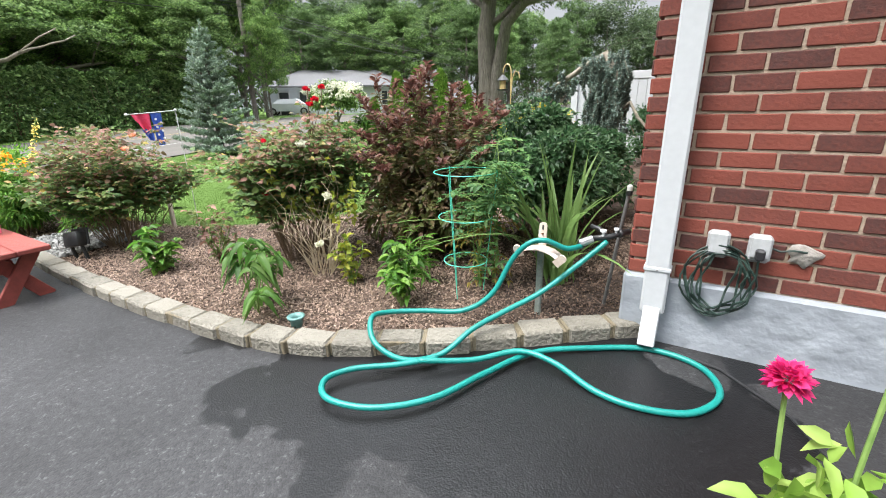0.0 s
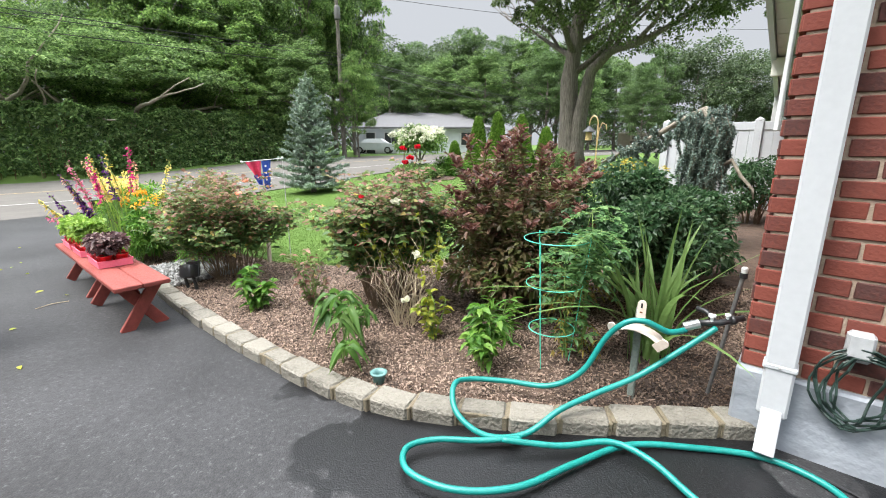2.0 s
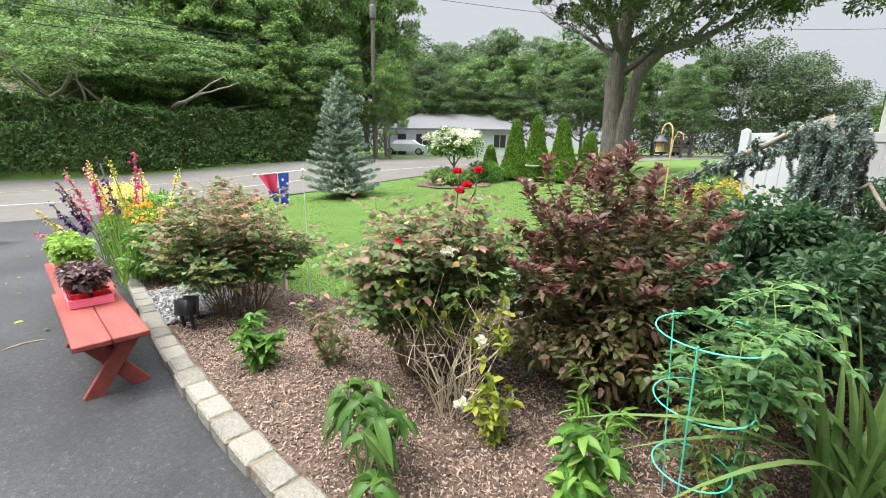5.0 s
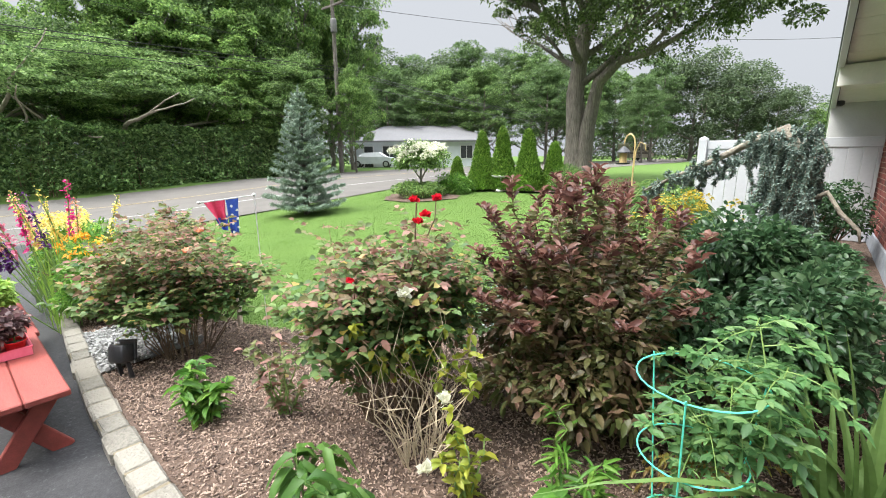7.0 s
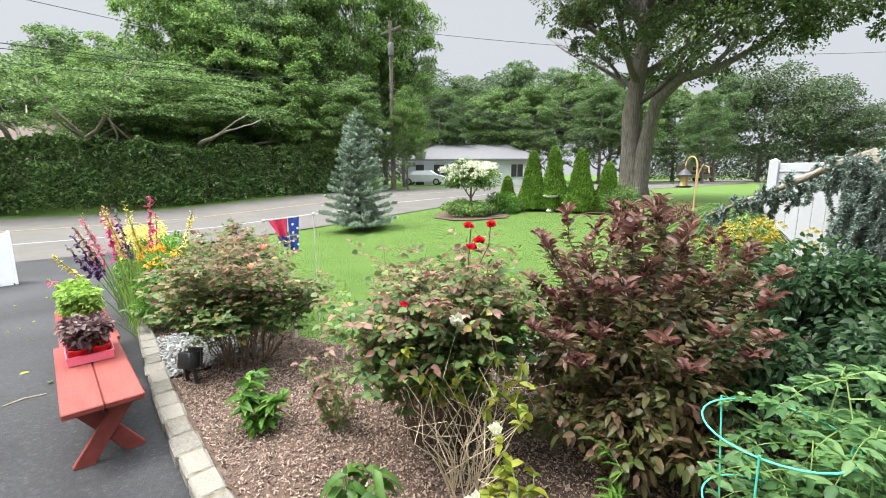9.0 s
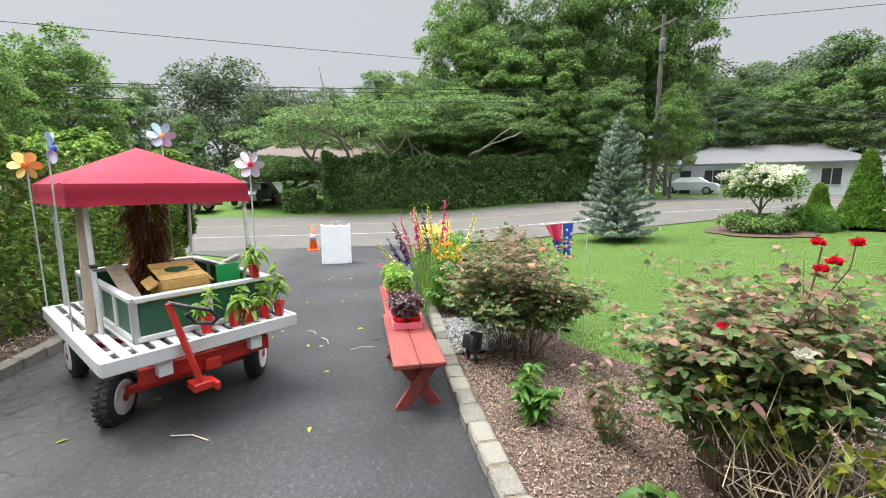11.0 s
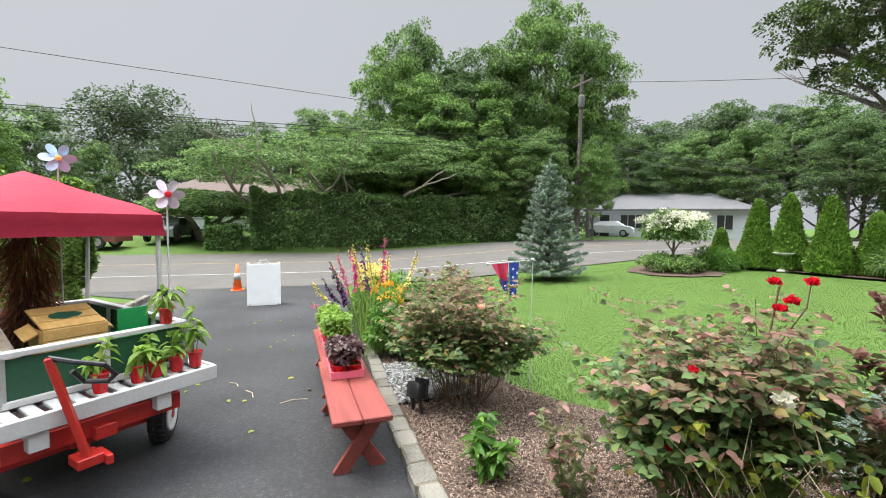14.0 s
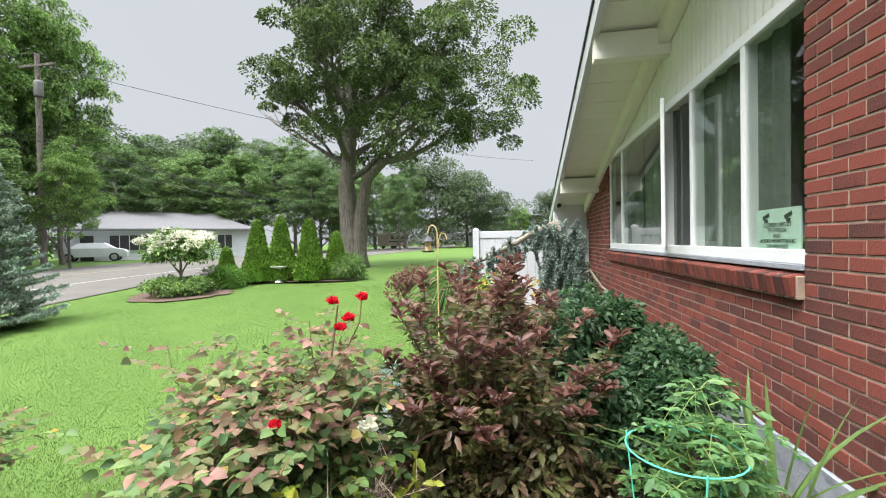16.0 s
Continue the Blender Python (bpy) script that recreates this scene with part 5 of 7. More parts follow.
for i in range(100):
    t = rnd.uniform(2.9, 4.7) if i < 55 else rnd.uniform(4.7, 7.9)
    k = int(t)
    p = arch[k].lerp(arch[k + 1], t - k) + Vector((rnd.uniform(-0.12, 0.22), rnd.uniform(-0.2, 0.2), rnd.uniform(-0.04, 0.06)))
    ln = (1.15 if t < 4.7 else 0.22) * rnd.uniform(0.5, 1.0)
    q = [p + Vector((rnd.uniform(-0.04, 0.04), rnd.uniform(-0.04, 0.04), -ln * j / 6)) for j in range(7)]
    q[-1].z = max(q[-1].z, 0.1)
    b.tube(q, 0.006, 4)
    m = int(620 * ln) + 150
    u = rng.uniform(0, 5.99, m)
    w = u.astype(int)
    A = np.array([tuple(v) for v in q])
    P.append(A[w] + (A[w + 1] - A[w]) * (u - w)[:, None])
    D.append(rng.normal(size=(m, 3)) + [0, 0, -0.1])
part("hanging_branch_growth", b, M["bark_pale"], ced, "thin hanging branches", True, "stuff")
leaves("needles", np.concatenate(P), np.concatenate(D), 0.036, 0.012, M["cedar"], ced, droop=0.0)

# goldenrod and tall grass clump behind the cedar, flowering perennials along the bed
gr = thing("ornamental_grass", "arching clump of fine green ornamental grass", "grass clump", G(-2.35, 7.6))
k = 2600
a, rr = RNG.uniform(0, 6.28, k), RNG.uniform(0, 1, k) ** 0.6
P = np.stack([rr * 0.5 * np.cos(a), rr * 0.5 * np.sin(a), RNG.uniform(0.2, 0.95, k) * (1 - 0.35 * rr)], 1)
leaves("blades", P, np.stack([np.cos(a), np.sin(a), 0.5 - rr * 0.8], 1), 0.35, 0.014, M["iris"], gr, droop=0.5)
yf = shrub("goldenrod", "tall plants with yellow flower heads", "flowers", G(-1.55, 5.2), (0.5, 0.5, 0.95), 22, 0.14, 3200, 0.06, 0.02, M["light_leaf"], 71, low=0.05)
P, D = cloud(clumps(22, (0.5, 0.55, 0.3), (0, 0, 0.76), 0.05, RNG, -0.5), 34)
leaves("flower_head", P, D, 0.03, 0.02, M["p_gold"], yf, "yellow flower heads")
shrub("barberry_shrub", "dark red leaved shrub at the end of the bed", "shrub", G(-3.6, 9.6), (0.5, 0.5, 0.75), 20, 0.17, 2500, 0.05, 0.03, M["ninebark_tip"], 72, low=0.1)
lv = shrub("lavender", "grey green fine leaved perennial beside the lawn", "plant", G(-2.25, 3.6), (0.28, 0.5, 0.55), 20, 0.12, 3200, 0.07, 0.008, M["cedar"], 73, low=0.05)


# ---- things on the driveway ----
def bench(loc, length):
    """Low red stained picnic bench along x: two seat boards, crossed legs, cleats, brace."""
    e = thing("bench", "red stained wooden bench with crossed legs", "bench", loc, 0, "red benches")
    for y in (-0.085, 0.085):
        b = Build().box((0, y, 0.345), (length, 0.167, 0.034), None, 0.006)
        part("seat_board", b, M["red_wood"], e)
    for x in (-length / 2 + 0.12, length / 2 - 0.12):
        for s in (-1, 1):
            part("leg", Build().beam((x + s * 0.016, -s * 0.125, 0.0), (x + s * 0.016, s * 0.1, 0.328), 0.08, 0.032, (1, 0, 0)), M["red_wood"], e)
        part("cleat", Build().box((x, 0, 0.315), (0.034, 0.27, 0.03)), M["red_wood"], e)
        part("brace", Build().beam((x, 0, 0.17), (x * 0.35, 0, 0.315), 0.05, 0.03), M["red_wood"], e)
    return e


bench((-3.83, 0.90, gz(-3.83, 0.9)), 1.10)
bench((-5.05, 0.93, gz(-5.05, 0.93)), 1.10)


def cup_mesh(h=0.085, r=0.038):
    return Build().lathe([(r * 0.72, 0), (r * 0.75, 0.004), (r, h), (r * 1.06, h), (r * 1.06, h - 0.006), (r * 0.93, h - 0.008), (r * 0.9, h - 0.02)], n=16)


def tray(loc, rz, mat, label, seed, hgt, dens):
    e = thing("plant_tray", "pink plastic tray beside red pots", "tray", loc, rz)
    b = Build().box((0, 0, 0.006), (0.34, 0.22, 0.012))
    for x, y, sx, sy in ((0.168, 0, 0.008, 0.22), (-0.168, 0, 0.008, 0.22), (0, 0.108, 0.34, 0.008), (0, -0.108, 0.34, 0.008)):
        b.box((x, y, 0.026), (sx, sy, 0.05))
    part("tray_body", b, M["pink_plastic"], e, "pink plastic tray")
    part("rim", Build().tube([(0.172, 0.112, 0.052), (-0.172, 0.112, 0.052), (-0.172, -0.112, 0.052), (0.172, -0.112, 0.052)], 0.006, 6, True), M["pink_plastic"], e)
    k = 0
    for i in range(3):
        for j in range(2):
            px, py = -0.11 + i * 0.11, -0.052 + j * 0.105
            w = pose(*loc, 0, 0, rz) @ Vector((px, py, 0.014))
            p = thing("plant_pot", label, "potted plant", w, seed * 30 + k * 60, "potted seedlings on the bench")
            part("pot", cup_mesh(0.075, 0.05), M["red_plastic"], p, "red plastic pot", True)
            part("soil", Build().lathe([(0.001, 0.06), (0.044, 0.062), (0.044, 0.058)], n=14), M["mulch"], p, "dark potting soil")
            rng = np.random.default_rng(seed * 10 + k)
            q = clumps(10, (0.055, 0.055, hgt * 0.4), (0, 0, 0.08 + hgt * 0.5), 0.035, rng, -0.9)
            P, D = cloud(q, dens / 10, rng, 0.2, -0.9)
            leaves("leaves", P, D, 0.045, 0.034, mat, p, rng=rng)
            part("stem", Build().tube([(0, 0, 0.05), (0, 0, 0.08 + hgt * 0.6)], 0.004, 5), M["green_stem"], p)
            k += 1


tray((-4.1, 0.90, gz(-3.83, 0.9) + 0.363), 0, M["coleus"], "red pot of purple brown coleus seedlings", 1, 0.15, 190)
tray((-4.85, 0.92, gz(-5.05, 0.93) + 0.363), 0, M["lime"], "red pot of lime green seedlings", 2, 0.24, 260)
tray((-5.3, 0.92, gz(-5.05, 0.93) + 0.363), 0, M["lime"], "red pot of lime green seedlings", 3, 0.2, 200)


def a_frame(loc, rz):
    e = thing("sandwich_board", "blank white plastic sandwich board sign on the driveway", "sign", loc, rz)
    for s in (1, -1):
        m = Euler((0, radians(-9 * s), 0)).to_matrix()
        b = Build().box((s * 0.09, 0, 0.42), (0.022, 0.56, 0.78), m, 0.006)
        b.box((s * 0.085, 0.285, 0.42), (0.04, 0.045, 0.84), m, 0.008).box((s * 0.085, -0.285, 0.42), (0.04, 0.045, 0.84), m, 0.008)
        b.box((s * 0.145, 0, 0.03), (0.03, 0.5, 0.06), m, 0.006)
        part("panel", b, M["frame_white"], e, "white plastic panel")
    part("handle", Build().box((0, 0.07, 0.85), (0.03, 0.02, 0.06)).box((0, -0.07, 0.85), (0.03, 0.02, 0.06)).box((0, 0, 0.875), (0.03, 0.15, 0.02)), M["white"], e)
    for y in (0.1, -0.1):
        part("hinge", Build().box((0.03, y, 0.83), (0.05, 0.03, 0.015)), M["grey"], e)


a_frame((-10.15, 0.08, gz(-10.15, 0.08)), 3)
cone = thing("traffic_cone", "orange traffic cone with white collar", "traffic cone", (-12.7, -0.65, gz(-12.7, -0.65)))
part("base", Build().box((0, 0, 0.015), (0.3, 0.3, 0.03), None, 0.01), M["orange"], cone)
part("cone_body", Build().lathe([(0.11, 0.03), (0.03, 0.66), (0.022, 0.66)], n=20), M["orange"], cone, "", True)
part("collar", Build().lathe([(0.083, 0.28), (0.062, 0.44), (0.055, 0.44)], n=20), M["white"], cone, "white reflective collar", True)

# ---- the farm stand cart ----
CLOC, CTURN = (-4.305, -0.924), 39.0
cz = gz(*CLOC)
cart = thing("farm_cart", "white wooden farm stand cart with a red wagon frame", "cart", (*CLOC, cz), CTURN)
DT = 0.53
for y in np.linspace(-0.545, 0.545, 13):
    part("deck_slat", Build().box((0, y, DT - 0.01), (1.68, 0.056, 0.02)), M["white"], cart)
for x, y, sx, sy in ((0.85, 0, 0.03, 1.18), (-0.85, 0, 0.03, 1.18), (0, 0.58, 1.67, 0.03), (0, -0.58, 1.67, 0.03)):
    part("fascia", Build().box((x, y, DT - 0.035), (sx, sy, 0.085)), M["white"], cart)
for x in (-0.6, 0, 0.6):
    part("joist", Build().box((x, 0, DT - 0.055), (0.06, 1.1, 0.06)), M["white"], cart)
for y in (-0.28, 0.28):
    part("bearer", Build().box((0.80, y, DT - 0.11), (0.09, 0.08, 0.13)), M["white"], cart)
    part("bearer", Build().box((-0.62, y, DT - 0.11), (0.09, 0.08, 0.13)), M["white"], cart)
part("wagon_frame", Build().beam((-0.7, 0, 0.33), (0.82, 0, 0.33), 0.10, 0.07).beam((0.76, -0.40, 0.36), (0.76, 0.40, 0.36), 0.05, 0.10).beam((0.5, -0.42, 0.2), (0.5, 0.42, 0.2), 0.05, 0.05).beam((-0.62, -0.42, 0.2), (-0.62, 0.42, 0.2), 0.05, 0.05).box((0.5, 0, 0.27), (0.1, 0.14, 0.18)).box((-0.62, 0, 0.27), (0.1, 0.14, 0.18)), M["red_metal"], cart, "red steel axle and frame")


def wheel(parent, x, y, turn, r=0.168):
    w = part("wheel", Build().lathe([(0.001, -0.06), (0.03, -0.06), (0.03, 0.06), (0.001, 0.06)], n=14), M["red_metal"], parent, "pneumatic wheel with white hub")
    w.matrix_local = pose(x, y, r, 90, 0, turn)
    part("tyre", Build().lathe([(r * 0.60, -0.045), (r * 0.85, -0.055), (r * 0.97, -0.035), (r, 0), (r * 0.97, 0.035), (r * 0.85, 0.055), (r * 0.60, 0.045)], n=36), M["rubber"], w, "black knobbly tyre", True)
    b = Build()
    for i in range(26):
        a = i * 2 * math.pi / 26
        for s in (-1, 1):
            b.box((math.cos(a + s * 0.06) * r, math.sin(a + s * 0.06) * r, s * 0.026), (0.014, 0.024, 0.036), Euler((0, 0, a + s * 0.06)).to_matrix())
    part("tread", b, M["rubber"], w, "", False, "stuff")
    part("rim", Build().lathe([(0.02, -0.056), (r * 0.3, -0.054), (r * 0.5, -0.046), (r * 0.62, -0.058), (r * 0.66, -0.05), (r * 0.66, 0.05), (r * 0.62, 0.058), (r * 0.5, 0.046), (r * 0.3, 0.054), (0.02, 0.056)], n=28), M["frame_white"], w, "white steel rim", True)


for x, y, t in ((0.47, -0.46, -41), (0.47, 0.45, -41), (-0.62, -0.46, 0), (-0.62, 0.45, 0)):
    wheel(cart, x, y, t)
tongue = part("pull_handle", Build().beam((0.93, -0.12, 0.26), (0.86, -0.24, 0.80), 0.045, 0.03).box((0.90, -0.12, 0.26), (0.12, 0.11, 0.05)).box((0.92, -0.05, 0.25), (0.14, 0.03, 0.05)).beam((0.5, 0, 0.24), (0.88, -0.12, 0.25), 0.05, 0.04), M["red_metal"], cart, "red steel pull handle")
part("grip", Build().tube([(0.86, -0.24, 0.80), (0.92, -0.16, 0.77), (0.97, -0.06, 0.74), (0.95, 0.0, 0.67), (0.91, -0.02, 0.63), (0.88, -0.11, 0.65), (0.89, -0.16, 0.72)], 0.013, 8), M["black"], tongue, "black plastic grip")
# box with green panels
BX0, BX1, BY0, BY1, BZ0, BZ1 = -0.74, 0.64, -0.36, 0.50, DT + 0.002, 0.80
for x0, y0, x1, y1, nn in ((BX0, BY0, BX1, BY0, 4), (BX0, BY1, BX1, BY1, 4), (BX1, BY0, BX1, BY1, 2), (BX0, BY0, BX0, BY1, 2)):
    d = Vector((x1 - x0, y1 - y0, 0))
    b = Build().beam((x0, y0, BZ1), (x1, y1, BZ1), 0.05, 0.03).beam((x0, y0, BZ0 + 0.02), (x1, y1, BZ0 + 0.02), 0.045, 0.035)
    for i in range(nn + 1):
        p = Vector((x0, y0, 0)) + d * (i / nn)
        b.box((p.x, p.y, (BZ0 + BZ1) / 2), (0.04, 0.04, BZ1 - BZ0))
    part("rail_frame", b, M["white"], cart, "white painted rail")
    part("side_panel", Build().beam((x0, y0, (BZ0 + BZ1) / 2), (x1, y1, (BZ0 + BZ1) / 2), 0.01, BZ1 - BZ0 - 0.05), M["green_panel"], cart, "dark green panel")
part("box_floor", Build().box((-0.05, 0.07, DT + 0.012), (1.36, 0.84, 0.02)), M["green_panel"], cart, "dark green floor")
# poles and canopy
CC, CX, CY, CE = -0.27, 0.60, 0.54, 1.36
for x, y in ((0.26, -0.45), (0.34, 0.52), (-0.82, -0.45), (-0.82, 0.5)):
    po = part("pole", Build().tube([(x, y, DT), (x * 0.9, y, 1.44)], 0.015, 10), M["white"], cart, "white pole")
    part("clamp", Build().box((x, y, 0.98), (0.045, 0.04, 0.025)).tube([(x - 0.05, y, 0.94), (x + 0.05, y, 0.96)], 0.005, 6), M["black"], po, "black clamp")
can = Build()
for i in range(13):
    for j in range(13):
        u, v = -1 + i / 6, -1 + j / 6
        h = 1 - max(abs(u), abs(v))
        can.v.append((CC + u * CX, v * CY, CE + 0.14 + 0.27 * h ** 0.8 - 0.02 * math.sin(math.pi * abs(u)) * math.sin(math.pi * abs(v)) + 0.008 * noise.noise((u * 4, v * 4, 0))))
can.f = [(i * 13 + j, (i + 1) * 13 + j, (i + 1) * 13 + j + 1, i * 13 + j + 1) for i in range(12) for j in range(12)]
cn = part("canopy", can, M["canopy"], cart, "raspberry red fabric canopy", True)
val = Build()
ring = []
for s in range(4):
    for i in range(12):
        t = -1 + i / 6
        ring.append([(t, -1), (1, t), (-t, 1), (-1, -t)][s])
for z, o in ((CE + 0.14, 1.0), (CE + 0.09, 1.012), (CE + 0.07, 1.006), (CE, 1.02)):
    for i, (u, v) in enumerate(ring):
        w = 0.006 * math.sin(i * 1.9) if z < CE + 0.05 else 0
        val.v.append((CC + u * CX * o + w, v * CY * o + w, z + (0.003 * math.sin(i * 2.3) if z == CE else 0)))
n_ = len(ring)
val.f = [(k * n_ + i, k * n_ + (i + 1) % n_, (k + 1) * n_ + (i + 1) % n_, (k + 1) * n_ + i) for k in range(3) for i in range(n_)]
part("valance", val, M["canopy"], cn, "hanging red edge", True)
part("canopy_frame", Build().tube([(CC - CX * 0.95, -CY * 0.92, 1.43), (CC + CX * 0.95, -CY * 0.92, 1.43), (CC + CX * 0.95, CY * 0.92, 1.43), (CC - CX * 0.95, CY * 0.92, 1.43)], 0.012, 6, True), M["white"], cart)


def on_cart(x, y, z):
    return tuple(pose(*CLOC, cz, 0, 0, CTURN) @ Vector((x, y, z)))


bd = thing("wooden_board", "weathered grey wooden board leaning on the cart", "board", on_cart(0.06, -0.46, 0.53), CTURN)
part("board", Build().beam((0.14, -0.03, 0.0), (-0.04, 0.03, 0.88), 0.06, 0.018, (1, 0, 0)), M["grey_wood"], bd)
bd2 = thing("wooden_board", "short pale wooden board inside the cart", "board", on_cart(0.2, -0.27, 0.555), CTURN)
part("board", Build().beam((0.25, 0.05, 0.0), (-0.3, 0.0, 0.36), 0.1, 0.018), M["grey_wood"], bd2)
wb = thing("wooden_box", "golden wooden display box with a leaf shaped cutout", "box", on_cart(0.2, 0.05, 0.555), CTURN)
for k in range(4):
    part("front_board", Build().box((0.17, 0, 0.045 + 0.082 * k), (0.018, 0.40 + 0.012 * (k % 2), 0.077), None, 0.003), M["wood"], wb)
for s in (-1, 1):
    part("side_board", Build().box((0.0, s * 0.19, 0.16), (0.32, 0.018, 0.31), None, 0.003), M["wood"], wb)
    part("wing_board", Build().box((-0.02, s * 0.245, 0.30), (0.20, 0.10, 0.016), Euler((radians(s * -28), radians(14), 0)).to_matrix(), 0.003), M["wood"], wb)
for k in range(3):
    part("top_board", Build().box((0.09 - 0.125 * k, 0, 0.345 + 0.034 * k), (0.118, 0.40, 0.018), Euler((0, radians(15), 0)).to_matrix(), 0.003), M["wood"], wb)
wb.scale = (0.76, 0.76, 0.82)
leaf_out = [(0.11 * math.sin(t) * abs(math.sin(t / 2)) ** 0.4 * (1 + 0.12 * math.cos(7 * t)) * 0.6, 0.11 * math.cos(t)) for t in np.linspace(0, 6.283, 28, endpoint=False)]
part("leaf_cutout", Build().add([(-0.03 + x, y, 0.391 - 0.268 * x) for x, y in leaf_out], [tuple(range(28))]), M["green_panel"], wb, "green leaf shaped inlay")
gp = thing("green_sign", "bright green plastic card standing in the cart", "sign", on_cart(0.3, 0.36, 0.555), CTURN)
M["bright_green"] = surface("bright_green", (0.01, 0.25, 0.06), (0.02, 0.33, 0.09), 6, 0.5, 0.05, 60)
part("card", Build().box((0, 0, 0.17), (0.012, 0.18, 0.32), None, 0.003), M["bright_green"], gp)
rp = thing("hanging_plant", "dry rust brown hanging plant under the canopy", "plant", on_cart(-0.6, 0.1, 0.555), 0)
P, D = cloud([(0, 0, 0.62, 0.12, 0.12, 0.4), (0, 0, 0.2, 0.16, 0.16, 0.2)], 700, RNG, 0.2, -0.95)
D[:, 2] -= 1.5
M["rust"] = leafy("rust", [(0, (0.12, 0.045, 0.025)), (1, (0.38, 0.16, 0.09))])
leaves("strand", P, D, 0.14, 0.012, M["rust"], rp)
part("stem", Build().tube([(0, 0, 0.0), (0, 0, 0.95)], 0.008, 6), M["twig"], rp)
for i, (x, y, h) in enumerate(((0.76, 0.0, 0.22), (0.76, 0.18, 0.17), (0.75, 0.28, 0.2), (0.75, 0.40, 0.24), (0.76, 0.51, 0.28), (0.64, 0.40, 0.2))):
    zz = 0.532 if x > 0.7 else 0.817
    p = thing("seedling_cup", "red plastic cup holding a green pepper seedling", "potted plant", on_cart(x, y, zz), i * 50, "seedling cups on the cart")
    part("cup", cup_mesh(0.10 if i else 0.11, 0.042), M["red_plastic"], p, "red plastic cup", True)
    part("soil", Build().lathe([(0.001, 0.08), (0.036, 0.082), (0.036, 0.078)], n=12), M["mulch"], p, "dark potting soil")
    rnd = random.Random(i)
    st = Build()
    q = stems_from(st, 3, 0.05, h + 0.08, 0.0035, rnd, 0.008, 0.1)
    part("stem", st, M["green_stem"], p)
    P = [s[j] for s in q for j in (3, 4, 5) for _ in range(4)]
    leaves("leaves", P, np.random.default_rng(i).normal(size=(len(P), 3)) + [0, 0, 0.1], 0.085, 0.036, M["lime"], p, droop=0.5)


def pinwheel(x, y, z, z0, mat, rz, label, ctr):
    e = thing("flower_pinwheel", label, "pinwheel", on_cart(x, y, z0), CTURN + rz)
    part("stick", Build().tube([(0, 0, 0), (0, 0, z - z0)], 0.006, 6), M["white"], e)
    for i in range(6):
        a = i * math.pi / 3
        c, s = math.cos(a), math.sin(a)
        rim, vs = [], [(0.015, 0, z - z0)]
        for k in range(11):
            t = math.pi * 2 * k / 11
            rr, ww = 0.066 + 0.042 * math.cos(t), 0.031 * math.sin(t)
            vs.append((0.02 + 0.02 * math.sin(t), rr * c - ww * s, z - z0 + rr * s + ww * c))
        b = Build().add(vs, [(0, k + 1, (k + 1) % 11 + 1) for k in range(11)])
        b.add([(v[0] - 0.004, v[1], v[2]) for v in vs], [(0, (k + 1) % 11 + 1, k + 1) for k in range(11)])
        part("petal", b, mat, e)
    part("centre", Build().lathe([(0.001, -0.01), (0.022, 0), (0.018, 0.014), (0.001, 0.018)], (0.03, 0, z - z0), Euler((0, radians(90), 0)).to_matrix(), 12), ctr, e)


pinwheel(-0.85, -0.56, 1.64, 0.53, M["yellow"], -25, "yellow metal flower pinwheel on a stick", M["orange"])
pinwheel(0.05, -0.56, 1.72, 0.53, M["pale_blue"], 75, "pale blue flower pinwheel seen from its side", M["blue"])
pinwheel(-0.5, 0.25, 1.9, 0.555, M["pale_blue"], -10, "blue and white flower pinwheel", M["yellow"])
pinwheel(0.36, 0.56, 1.64, 0.53, M["p_pale"], -15, "white and pink flower pinwheel", M["red_plastic"])
ys = thing("yard_sign", "small white yard sign with a dark mark", "sign", (-9.0, -1.35, gz(-9.0, -1.35)), 5)
part("panel", Build().box((0, 0, 0.42), (0.015, 0.16, 0.18)), M["white"], ys)
part("mark", Build().box((0.011, 0.0, 0.42), (0.006, 0.07, 0.12)), M["black"], ys)
part("stake", Build().tube([(0, 0, 0), (0, 0, 0.35)], 0.006, 5), M["steel"], ys)
ys2 = thing("yard_sign", "small white sign standing behind the flowers", "sign", (-8.6, 1.75, gz(-8.6, 1.75)), 5)
part("panel", Build().box((0, 0, 0.52), (0.015, 0.32, 0.24)), M["white"], ys2)
part("mark", Build().box((0.011, -0.08, 0.52), (0.006, 0.1, 0.14)), M["black"], ys2)
part("stake", Build().tube([(0, 0, 0), (0, 0, 0.42)], 0.006, 5), M["steel"], ys2)

# ---- the tap corner ----
ds = thing("downspout", "white metal downspout at the house corner", "downspout", (0.125, 2.04, 0.0))
part("pipe", Build().box((0, -0.01, 2.06), (0.095, 0.065, 3.8), None, 0.008), M["vinyl"], ds, "white rectangular pipe")
part("outlet_elbow", Build().beam((0, -0.005, 0.17), (0, -0.08, 0.02), 0.095, 0.065, (1, 0, 0)), M["vinyl"], ds, "bent outlet")
part("strap", Build().box((0, -0.012, 0.36), (0.105, 0.07, 0.02)), M["vinyl"], ds)
part("screw", Build().lathe([(0.001, 0), (0.006, 0), (0.004, 0.004)], (0.0, -0.046, 0.36), Euler((radians(90), 0, 0)).to_matrix(), 8), M["steel"], ds)
for x, lab in ((0.32, "grey outdoor socket cover behind a coiled cord"), (0.455, "grey outdoor socket with a plug in it")):
    o = thing("wall_socket", lab, "socket", (x, 2.082, 0.485))
    part("cover", Build().box((0, -0.02, 0), (0.075, 0.05, 0.105), None, 0.012), M["grey"], o, "grey weatherproof cover")
    part("lid", Build().box((0, -0.05, 0.01), (0.062, 0.016, 0.08), None, 0.006), M["grey"], o)
